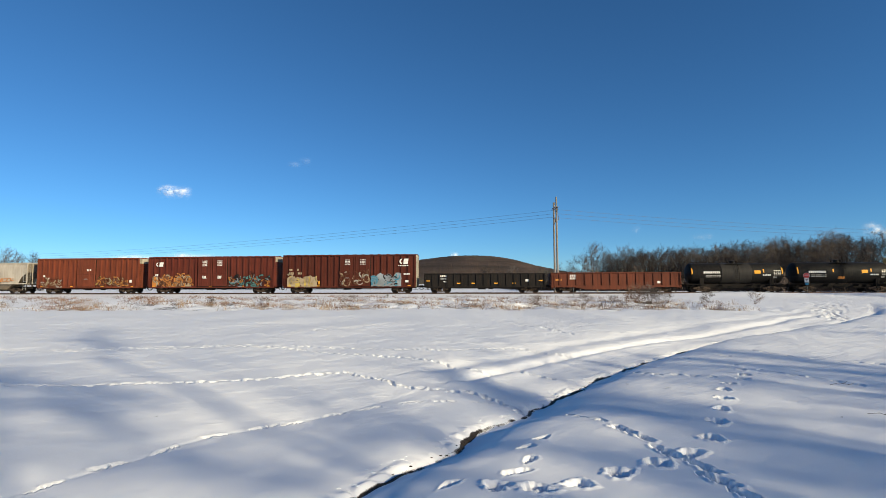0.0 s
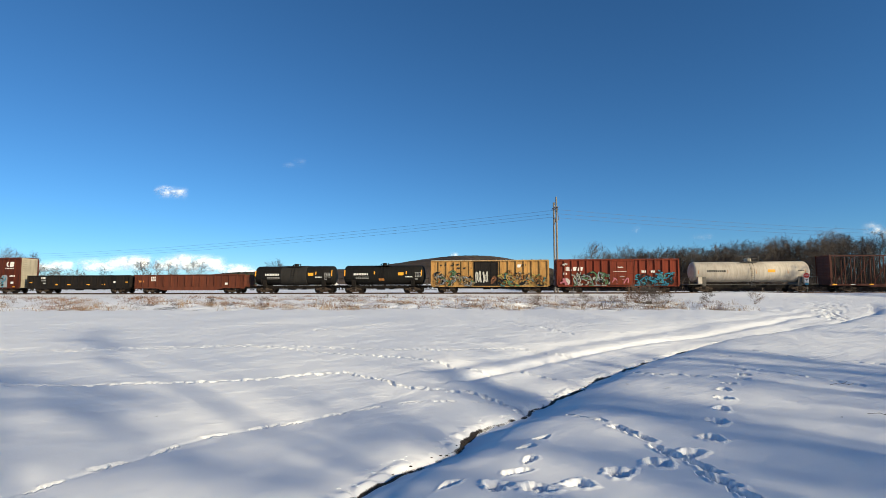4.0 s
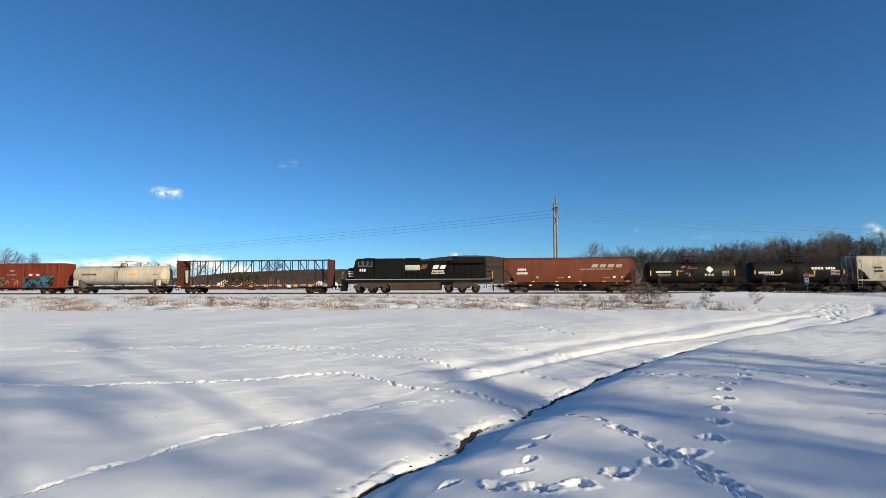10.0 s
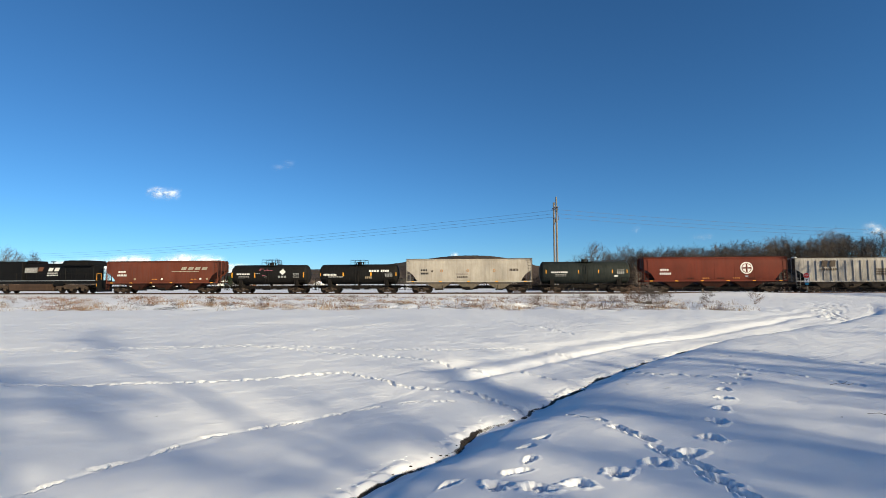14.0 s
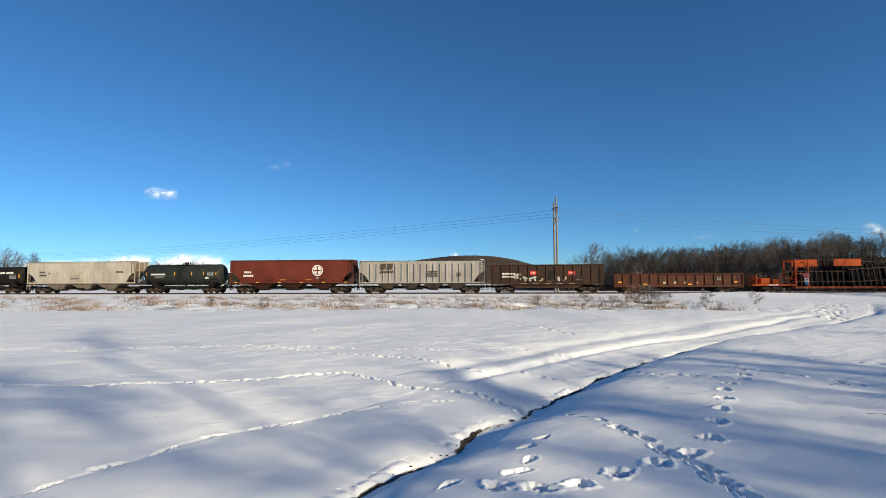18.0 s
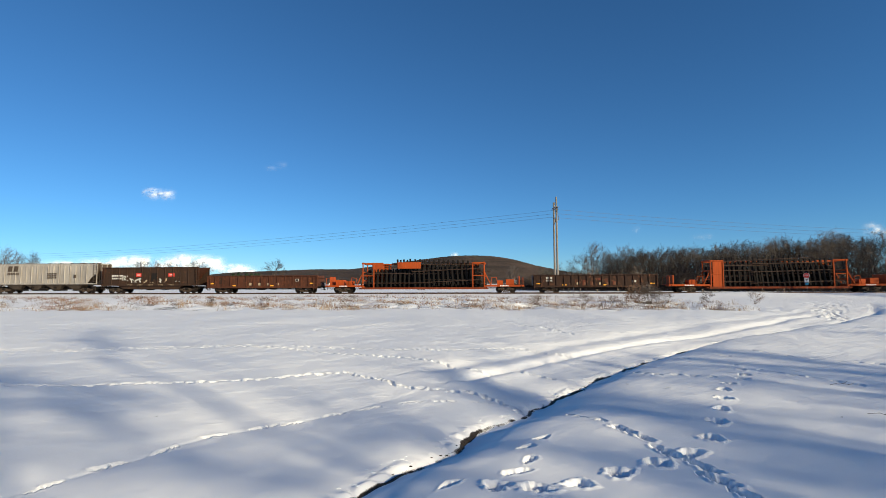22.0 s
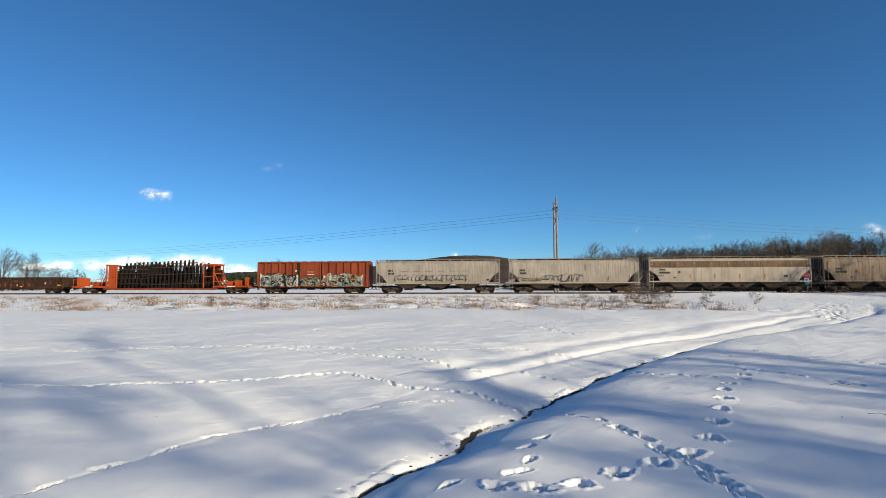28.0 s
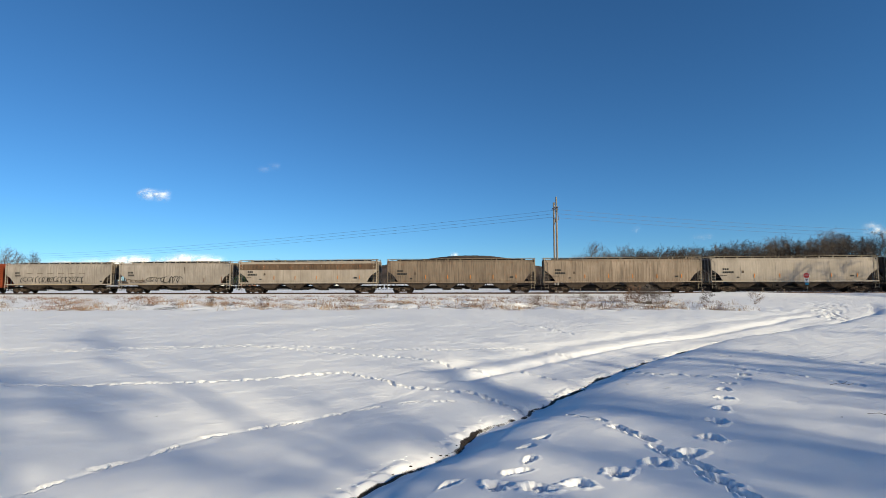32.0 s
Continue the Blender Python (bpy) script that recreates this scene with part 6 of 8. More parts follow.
def c_tank_white_letters():
    car, L, r, zc = tank("tank_car", "black tank car with a bold white row of lettering bars", 192.3 * Q, 204.7 * Q, 1.25, 4.02, "tank_black", 4.6)
    tank_mark(car, r, zc, 2.4, zc + .42, 1.5, .3, 4)
    tank_mark(car, r, zc, 3.95, zc + .42, 1.2, .3, 4)
    tank_mark(car, r, zc, -3.9, zc - .1, 1.9, .26, 9)
    for k in range(2):
        tank_mark(car, r, zc, -3.6 + k, zc - .4, 1.2, .1, 4)
    for x in (-5.3, -2.0, 1.95, 5.5):
        tank_mark(car, r, zc, x, zc - .05, .2 if abs(x) < 3 else .12, .5, 1, "yellow_mark")
    tank_mark(car, r, zc, 1.6, zc - .5, 1.0, .3, 4, "g_tan")
    for k in range(4):
        tank_mark(car, r, zc, 4.5, zc + .1 - .17 * k, 1.1, .09, 5, "galv")


def c_hopper_cream():
    car, L = hopper("covered_hopper", "clean cream covered hopper with tapered bays", 205.62 * Q, 223.19 * Q, 4.68, "hopper_cream", "bay_cream", 3, 1.52, walk_mat="bay_dark")
    mark(car, -6.1, 3.1, .95, .24, 4, "dark_mark", -1.52)
    mark(car, -6.0, 2.65, 1.1, .24, 5, "dark_mark", -1.52)
    for x in (-3.7, -.1, 3.5):
        disc(car, x, 3.0, .17, "g_orange")
        disc(car, x, 3.0, .12, "cream", -1.53)
    mark(car, -5, 2.95, .25, .25, 1, "bay_dark", -1.518)
    mark(car, 6.2, 3.1, 1.2, .3, 6, "bay_dark", -1.52)
    mark(car, -.8, 2.55, 1.6, .08, 7, "g_brown", -1.518)
    mark(car, -.8, 2.15, 1.5, .16, 6, "bay_dark", -1.515)
    reflectors(car, L, 1.52, 5, -1.545)


def disc(car, x, z, r, mat, y=-1.522):
    return part("emblem", Geo().slab([(x + r * math.cos(k * math.pi / 12), z + r * math.sin(k * math.pi / 12)) for k in range(24)], y - .005, y + .004), mat, car)


def c_tank_green():
    car, L, r, zc = tank("tank_car", "dark grey-green tank car with white stencils", 223.9 * Q, 236.9 * Q, 1.18, 4.2, "tank_green", 4.45, "bare")
    tank_mark(car, r, zc, -3.4, zc + .02, 2.2, .22, 9)
    for k in range(2):
        tank_mark(car, r, zc, -3.2, zc - .3 - k * .17, 1.5, .08, 5, "galv")
    for x in (-5.2, -.9, 1.7, 3.5, 5.4):
        tank_mark(car, r, zc, x, zc + .1, .1, .45, 1, "yellow_mark")
    for k in range(4):
        tank_mark(car, r, zc, 4.6, zc + .3 - .17 * k, 1.0, .09, 4, "galv")
    tank_mark(car, r, zc, 4.0, zc - .5, .5, .2, 1, "white_mark")


def c_hopper_disc():
    car, L = hopper("covered_hopper", "maroon covered hopper with a round white emblem", 238.1 * Q, 256.4 * Q, 4.68, "hopper_maroon", "bay_red", 3, 1.5, walk_mat="bay_red")
    mark(car, -6.3, 2.95, 1.1, .28, 4, y=-1.515)
    mark(car, -6.2, 2.45, 1.5, .28, 6, y=-1.515)
    x = 3.95
    disc(car, x, 3.15, .78, "white_mark", -1.53)
    disc(car, x, 3.15, .62, "hopper_maroon", -1.538)
    disc(car, x, 3.15, .54, "white_mark", -1.546)
    part("emblem", Geo().box(x - .52, x + .52, -1.562, -1.552, 3.05, 3.25).box(x - .1, x + .1, -1.5605, -1.552, 2.65, 3.65), "hopper_maroon", car)
    mark(car, x, 2.08, .35, .18, 1, "g_silver", -1.50)
    reflectors(car, L, 1.5, 6, -1.545)
    for k in range(5):
        mark(car, -3 + k * 1.9, 1.85, .9, .12, 4, "g_orange" if k % 2 else "bay_red", -1.48)


def c_hopper_ribbed():
    car, L = hopper("covered_hopper", "ribbed silver-grey covered hopper with dark dirty bays", 257.38 * Q, 275.23 * Q, 4.45, "hopper_silver", "bay_dark", 4, 1.4, ribs=17, rounded=False, walk_mat="bay_dark")
    mark(car, -4.7, 3.65, 1.9, .8, 2, "bay_dark", -1.575, .15, "emblem")
    mark(car, -4.7, 2.9, 1.9, .28, 7, "bay_dark", -1.575)
    for k in range(3):
        mark(car, 1.6, 2.9 - k * .3, 1.6, .2, 6, "bay_dark", -1.575)
    mark(car, 5.3, 2.5, .4, .5, 1, "bay_dark", -1.575)
    for s in (-1, 1):
        part("snow_patch", Geo().lathe([(4.3, .1), (4.5, .35), (4.58, .2)], "z", (s * 8.4, -.7, 0), 8), "snow_clean", car, "cake of snow lying on the roof end", True)


def c_open_hopper():
    a, b = 276.04 * Q, 291.38 * Q
    car, L = start_car("open_hopper", "dark rusty open-top hopper with red patches and pale graffiti", "hopper car", a, b)
    h2, H, sill = L / 2, 3.78, 1.3
    for s in (-1, 1):
        part("side_wall", Geo().slab([(-h2, H), (h2, H), (h2 - .3, sill), (-h2 + .3, sill)], s * 1.40, s * 1.45), "coal_brown", car)
        part("top_chord", Geo().box(-h2 - .05, h2 + .05, s * 1.36, s * 1.54, H - .12, H, .02), "coal_brown", car)
        part("side_sill", Geo().box(-h2, h2, s * 1.36, s * 1.54, sill - .22, sill, .02), "coal_brown", car)
        for k in range(13):
            x = -h2 + .35 + (L - .7) * k / 12
            part("side_post", Geo().box(x - .06, x + .06, s * 1.44, s * 1.55, sill, H - .1, .015), "coal_brown", car)
        part("slope_sheet", Geo().slab([(s * h2, H - .1), (s * (h2 - .08), H - .1), (s * (h2 - 2.5), sill - .2), (s * (h2 - 2.4), sill - .25)], -1.4, 1.4), "gon_rust", car)
        part("corner_brace", Geo().slab([(s * h2, H - .1), (s * (h2 - .55), H - .1), (s * (h2 - .35), sill), (s * (h2 - .2), sill)], -1.47, -1.455), "gon_rust", car)
        part("end_platform", Geo().box(s * (h2 - 1.6), s * h2, -1.4, 1.4, sill - .22, sill - .1), "under", car)
        part("side_ladder", rungs(s * (h2 - .25), -1.58, .5, H - .2, 9), "coal_brown", car)
        part("end_post", Geo().box(s * (h2 - .06), s * h2, -1.4, -1.3, sill, H, .01).box(s * (h2 - .06), s * h2, 1.3, 1.4, sill, H, .01), "coal_brown", car)
    part("belly", Geo().slab([(-h2 + 2.4, sill - .15), (h2 - 2.4, sill - .15), (h2 - 3.3, .62), (-h2 + 3.3, .62)], -1.3, 1.3), "coal_brown", car)
    part("ballast_load", Geo().box(-h2 + 1.2, h2 - 1.2, -1.38, 1.38, 2.6, 2.8), "gon_rust", car)
    for x in (-1.7, 3.35):
        mark(car, x, 2.65, .95, .5, 1, "red_mark", -1.47)
        mark(car, x, 2.65, .6, .12, 3, "white_mark", -1.478)
    mark(car, -5.0, 2.55, 1.8, .22, 5, y=-1.47)
    mark(car, -5.0, 2.15, 1.8, .22, 6, y=-1.47)
    mark(car, .7, 2.3, .9, 1.2, 1, "gon_black", -1.47)
    graffiti(car, -4.2, -3.3, 1.7, 2.7, ["gon_black", "g_white", "coal_brown"], 31, -1.47)
    graffiti(car, -3.1, -1.4, 1.5, 2.3, ["coal_brown", "g_white", "coal_brown"], 32, -1.47, .8)
    graffiti(car, -.9, .8, 1.45, 2.0, ["coal_brown", "g_tan", "coal_brown"], 33, -1.47)
    graffiti(car, 1.5, 5.0, 1.45, 2.2, ["coal_brown", "g_white", "g_tan", "coal_brown"], 34, -1.47, .8)
    for k in range(5):
        mark(car, -3 + k * 1.6, sill - .1, .8, .08, 4, "g_tan", -1.545)
    under_parts(car, L, 1.0, 2.0)


def c_gon_rust():
    car, L = gondola("gondola", "rusted brown gondola with pale stencil blocks", 292.69 * Q, 309.48 * Q, 2.48, "gon_rust", 15)
    for k in range(4):
        mark(car, -1.7 + k * 1.35, 1.25, .35, .35, 1, "g_tan", -1.445)
    mark(car, 5.2, 1.8, .45, .35, 1, "g_white", -1.445)
    mark(car, 5.2, 1.8, .35, .25, 1, "gon_black", -1.455)
    for x in (-7.4, 7.3, -4.1, 1.5):
        mark(car, x, 1.35 if abs(x) > 7 else 1.05, .5, .16, 1, "yellow_mark", -1.445, 0, "reflector")
    mark(car, -6.0, 1.75, .8, .9, 1, "gon_dark_rust", -1.44)


def c_gon_dark():
    car, L = gondola("gondola", "dark rusted gondola with peeled patches of paint", 340.1 * Q, 356.68 * Q, 2.4, "gon_dark_rust", 17)
    mark(car, -6.0, 1.95, .9, .28, 3, "g_white", -1.445)
    mark(car, -6.0, 1.6, .9, .22, 4, "galv", -1.445)
    r = random.Random(9)
    for k in range(6):
        mark(car, -2.4 + k * .98, 1.35 + r.uniform(-.1, .5), .4, r.uniform(.3, .8), 1, "gon_red" if k % 2 else "gon_rust", -1.44)
        mark(car, -2.3 + k * .98, 1.2, .22, .3, 1, "g_brown" if k % 3 else "g_tan", -1.446)
    mark(car, 5.1, 1.5, .45, .3, 1, "g_white", -1.445)
    for x in (-7.5, 7.4, 1.2, -4):
        mark(car, x, 1.2 if abs(x) > 7 else 1.02, .55, .15, 1, "yellow_mark", -1.445, 0, "reflector")


LOADS = []


def panel_car(a, b, seed, flip):
    car, L = start_car("panel_flatcar", "bright orange depressed flatcar with upright racks for track panels", "flatcar", a, b)
    h2 = L / 2
    end = 5.3
    lo, hi = .72, 1.06
    part("low_deck", Geo().box(-h2 + end - .3, h2 - end + .3, -1.35, 1.35, lo - .22, lo - .02, .03), "orange_worn", car)
    for s in (-1, 1):
        part("side_sill", Geo().box(-h2 + end, h2 - end, s * 1.33, s * 1.45, lo - .25, lo + .02, .02), "orange_worn", car)
        x0, x1 = s * (h2 - end), s * (h2 - .15)
        part("end_deck", Geo().box(x0, x1, -1.4, 1.4, hi - .26, hi, .03), "orange", car)
        part("deck_ramp", Geo().slab([(x0, hi - .26), (x0, hi), (x0 - s * .35, lo), (x0 - s * .35, lo - .22)], -1.35, 1.35), "orange", car)
        # rack frame
        xf = s * (h2 - end - .25)
        fr = part("rack_frame", Geo().box(xf - .07, xf + .07, -1.38, -1.22, lo, 4.2, .02).box(xf - .07, xf + .07, 1.22, 1.38, lo, 4.2, .02).box(xf - .13, xf + .13, -1.4, 1.4, 4.0, 4.22, .02).box(xf - .1, xf + .1, -1.2, 1.2, 1.6, 1.75).box(xf - .1, xf + .1, -1.2, 1.2, 2.75, 2.9), "orange", car)
        xi = xf - s * 1.55
        part("rack_post", Geo().box(xi - .35, xi + .35, .95, 1.15, lo, 4.1, .02), "orange", fr)
        part("rack_post", Geo().box(xi - .07, xi + .07, -1.38, -1.24, lo, 4.15, .02), "orange", fr)
        part("rack_beam", Geo().box(min(xf, xi), max(xf, xi), -1.35, -1.2, 4.02, 4.18, .02).box(min(xf, xi), max(xf, xi), -1.33, -1.22, 2.3, 2.42, .02), "orange", fr)
        for y in (-1.2, 1.2):
            part("rack_strut", Geo().tube((xf + s * .9, y, hi), (xf, y, 2.9), .07, .07, 6), "orange", fr)
        # deck machinery at the ends
        part("end_bulkhead", Geo().box(s * (h2 - .9), s * (h2 - .72), -1.2, 1.2, hi, 2.25, .03), "orange", car)
        w = part("winch", Geo().tube((s * (h2 - 3.4), -.6, hi + .32), (s * (h2 - 3.4), .6, hi + .32), .3, .3, 14).box(s * (h2 - 3.8), s * (h2 - 3.0), -.75, -.6, hi, hi + .6, .02).box(s * (h2 - 3.8), s * (h2 - 3.0), .6, .75, hi, hi + .6, .02), "orange", car)
        if s > 0 or flip:
            part("tool_box", Geo().box(s * (h2 - 2.6), s * (h2 - 1.5), -.9, .9, hi, hi + .75, .03), "orange", car)
        part("hoop", Geo().path([(s * (h2 - 4.6), -1.1, hi), (s * (h2 - 4.6), -1.1, hi + .95), (s * (h2 - 3.9), -1.1, hi + 1.05), (s * (h2 - 3.75), -1.1, hi)], .04, 6), "orange", car)
        part("end_rail", Geo().path([(s * (h2 - .3), -1.3, hi), (s * (h2 - .3), -1.3, hi + 1.0), (s * (h2 - .3), 1.3, hi + 1.0), (s * (h2 - .3), 1.3, hi)], .03, 6), "orange", car)
        mark(car, s * (h2 - 2.8), hi - .13, 1.2, .14, 6, "white_mark", -1.41)
    # slanted wall of the rack on which the panels lean
    part("rack_wall", Geo().box(-h2 + end, h2 - end, .98, 1.1, 3.95, 4.1, .02).box(-h2 + end, h2 - end, .98, 1.1, 2.2, 2.35, .02), "orange", car)
    if flip:
        part("rack_plate", Geo().box(-h2 + end + 1.5, -h2 + end + 3.1, -1.04, -.98, 3.3, 4.2, .01).box(-h2 + end + 5.1, -h2 + end + 8.4, -1.04, -.98, 3.35, 4.25, .01), "orange", car)
        part("rack_plate", Geo().box(-h2 + end + 1.4, -h2 + end + 3.4, 1.18, 1.24, lo, 4.15, .01).box(-h2 + end + 5.0, -h2 + end + 9.4, 1.18, 1.24, lo, 4.1, .01).box(h2 - end - 3.6, h2 - end - 1.0, 1.18, 1.24, lo, 4.2, .01), "orange", car)
    else:
        part("rack_plate", Geo().box(-h2 + end + .5, -h2 + end + 1.9, -1.30, -1.22, lo, 4.15, .02), "orange", car)
        part("rack_plate", Geo().box(h2 - end - 2.6, h2 - end - .6, 1.18, 1.24, lo, 4.2, .01), "orange", car)
    part("rack_footing", Geo().box(-h2 + end, h2 - end, .2, 1.2, lo, lo + .5, .02), "under", car, "dark timber packing on the deck")
    for k in range(7):
        x = -h2 + end + 1.2 + (L - 2 * end - 2.4) * k / 6
        part("rack_rib", Geo().box(x - .1, x + .1, 1.0, 1.16, lo, 4.0, .02), "orange", car)
    under_parts(car, L, .7, 2.6)
    return car, L


def track_panel(u, length, ties, zlow, tilt, slope, y0, seed, tie_len=2.45):
    """A ready-made panel of rails on ties, stood nearly upright on its edge."""
    r = random.Random(seed)
    p = thing("track_panel", "prefabricated track panel of dark ties and rails standing on edge", "track panel", "track panels", "", on_track(u))
    tie_m = Geo().box(-.115, .115, -.09, .09, 0, tie_len, .012).mesh("tie", "tie_wood")
    lean = radians(6)
    for k in range(ties):
        x = -length / 2 + .4 + (length - .8) * k / (ties - 1)
        z = zlow + slope * x
        t = part("tie", tie_m, "", p)
        t.location = (x + r.uniform(-.03, .03), y0, z + r.uniform(-.05, .05))
        t.rotation_euler = (-lean, radians(tilt) + r.uniform(-.01, .01), 0)
    for f in (.22, .80):
        zz = zlow + tie_len * f
        a = Vector((-length / 2 - r.uniform(0, .6), y0 - .17 + math.sin(lean) * tie_len * f, zz + slope * (-length / 2)))
        b = Vector((length / 2 + r.uniform(0, .6), y0 - .17 + math.sin(lean) * tie_len * f, zz + slope * (length / 2)))
        part("rail", Geo().tube(a, b, .06, .06, 6), "rail_steel", p)
    CARS.append((p, u))
    return p


def c_panels():
    a, b = 310.4 * Q, 339.0 * Q
    panel_car(a, b, 1, True)
    c = (a + b) / 2
    track_panel(c - 3.4, 9.8, 15, .85, 1.0, 0.0, -.35, 5, 2.3)
    track_panel(c - 3.2, 2.2, 4, 2.1, 0.0, 0.0, .25, 6, 2.6)
    track_panel(c + 3.2, 9.4, 14, .95, -4.0, .05, -.75, 7, 2.75)
    track_panel(c + 2.2, 9.0, 13, 1.95, -2.0, -.01, .1, 8, 2.5)
    track_panel(c + 2.0, 9.0, 13, 2.4, 0.0, -.035, .62, 9, 2.3)
    for k, (du, ln, z, y) in enumerate(((-4.0, 8.6, 1.0, .75), (-1.2, 8.0, .9, .45), (4.6, 8.4, 1.0, .75), (1.8, 8.0, 1.6, .55), (4.2, 7.6, 1.3, -.35), (-3.6, 9.0, .78, -.05), (3.4, 9.6, .78, -.2))):
        track_panel(c + du, ln, int(ln / .55), z, 0.0, .01, y, 70 + k, 2.4)
    a, b = 357.9 * Q, 386.2 * Q
    panel_car(a, b, 2, False)
    c = (a + b) / 2
    track_panel(c - 4.6, 6.6, 10, .8, 0.0, 0.0, -.35, 15, 2.6)
    track_panel(c + 2.6, 10.4, 16, .78, -3.0, .03, -.75, 16, 2.5)
    track_panel(c + 2.4, 9.6, 15, 1.9, -3.0, .02, -.1, 17, 2.4)
    track_panel(c - 1.4, 11.4, 17, 2.55, 1.0, .045, .45, 18, 2.15)
    track_panel(c - 3.0, 8.2, 12, 1.75, 0.0, .02, .15, 19, 2.4)
    for k, (du, ln, z, y) in enumerate(((-4.4, 8.0, 1.0, .75), (-1.0, 8.4, .9, .35), (4.4, 8.4, 1.0, .75), (3.6, 8.6, 1.5, .35), (-4.2, 6.8, 1.6, -.1), (-3.9, 7.8, .78, .3), (3.2, 9.8, .78, .1))):
        track_panel(c + du, ln, int(ln / .55), z, 0.0, .01, y, 80 + k, 2.4)


def c_orange_box():
    car, L, f, t = boxcar("boxcar", "orange-red boxcar with white and teal graffiti", 387.37 * Q, 403.65 * Q, 4.52, "boxcar_orange_red", "boxcar_orange_red", 16, [(-1.7, 1.3)], floor=.92)
    part("door_post", Geo().box(-1.95, -1.75, -1.60, -1.54, f + .05, t - .1, .01), "g_black", car)
    wild(car, -7.6, -1.95, f + .02, f + 1.75, ["g_black", "g_white", "g_silver", "g_white", "g_tan", "g_teal", "g_black"], 41)
    wild(car, -1.6, 1.2, f + .05, f + 1.15, ["g_black", "g_teal", "g_tan", "g_white", "g_orange", "g_teal"], 42, -1.59, True, 8)
    wild(car, 1.35, 7.4, f + .02, f + 1.75, ["g_black", "g_white", "g_white", "g_tan", "g_teal", "g_orange", "g_silver"], 43)
    mark(car, -5.9, 2.55, 1.4, .55, 4, "g_black", -1.545)
    mark(car, -2.3, 3.1, .3, .15, 2, y=-1.545)
    mark(car, -.1, 2.6, 1.0, .06, 1, y=-1.59)
    mark(car, -.1, 2.95, .9, .06, 1, y=-1.59)


def c_grey_hoppers():
    # hatches of both grey hoppers are black to imitate the shadowed roof gap
    car, L = hopper("covered_hopper", "dull grey covered hopper with a dark scrawl along its foot", 404.88 * Q, 422.38 * Q, 4.6, "hopper_grey", "bay_dark", 3, 1.3, walk_mat="hopper_grey", gap=.28, hatch_mat="under")
    scrawl(car, -6.0, 4.4, 1.6, 2.5, "g_black", 51, -1.50)
    mark(car, -6.5, 3.05, .75, .25, 4, "dark_mark", -1.52)
    mark(car, -6.4, 2.65, .9, .25, 5, "dark_mark", -1.52)
    for k in range(6):
        mark(car, -4.5 + k * 1.7, 2.95, 1.0, .06, 5, "bay_dark", -1.525)
    mark(car, 7.0, 1.75, .35, .18, 1, "dark_mark", -1.49)
    mark(car, -1, 1.3, 13, .08, 1, "g_tan", -1.545)
    car, L = hopper("covered_hopper", "dull grey covered hopper with rounded outline graffiti", 423.63 * Q, 441.12 * Q, 4.62, "hopper_grey", "bay_dark", 3, 1.3, walk_mat="hopper_grey", gap=.28, hatch_mat="under")
    scrawl(car, -4.0, 1.2, 1.45, 2.5, "g_black", 52, -1.50)
    scrawl(car, -8, -4, 1.5, 2.0, "bay_dark", 53, -1.50)
    mark(car, -6.7, 3.0, .8, .25, 4, "dark_mark", -1.52)
    mark(car, -6.6, 2.6, .9, .25, 5, "dark_mark", -1.52)
    for x in (-7.3, -4.8, 4.6, 7.3):
        mark(car, x, 1.9, .08, .9 if x > 7 else .5, 1, "g_brown", -1.50)
    mark(car, -1, 1.3, 14, .06, 1, "g_tan", -1.545)
    mark(car, 1.6, 3.3, .08, .9, 1, "bay_dark", -1.53)


def long_hopper(a, b, label, body, bay, seed, band=None, dark_h=4.7):
    # black hatch colour doubles as the roof's shadow band here
    car, L = hopper("covered_hopper", label, a * Q, b * Q, dark_h, body, bay, 4, 1.42, band=band, walk_mat="hopper_stained", gap=.30, hatch_mat="under")
    mark(car, -8.3, 3.0, .8, .24, 3, "dark_mark", -1.53)
    mark(car, -8.0, 2.6, 1.4, .24, 6, "dark_mark", -1.53)
    mark(car, -6.2, 2.65, .25, .3, 1, "bay_dark", -1.522)
    for k in range(5):
        mark(car, -4.8 + k * 3.1, 2.15, .1, .5, 1, "g_orange", -1.515)
    mark(car, 7.0, 2.1, .45, .2, 1, "dark_mark", -1.51)
    mark(car, -6.8, 1.95, .3, .14, 1, "dark_mark", -1.50)
    mark(car, -8.6, 2.2, .9, .08, 4, "bay_dark", -1.51)
    return car, L


def c_long_hoppers():
    long_hopper(442.4, 462.99, "beige covered hopper with a rust-streaked brown upper band", "hopper_stained_light", "bay_dark", 1, band=(3.25, 4.1, "grime_band"))
    long_hopper(464.47, 485.19, "covered hopper heavily streaked with brown grime", "hopper_brown", "bay_dark", 2)
    long_hopper(486.42, 507.19, "tan weathered covered hopper with rust streaks", "hopper_tan", "bay_dark", 3)
    long_hopper(508.37, 529.11, "pale grey-beige covered hopper with clean sides", "hopper_pale", "bay_dark", 4)
    long_hopper(530.3, 551.0, "dark grimy covered hopper at the train's tail", "bay_dark", "bay_dark", 5)


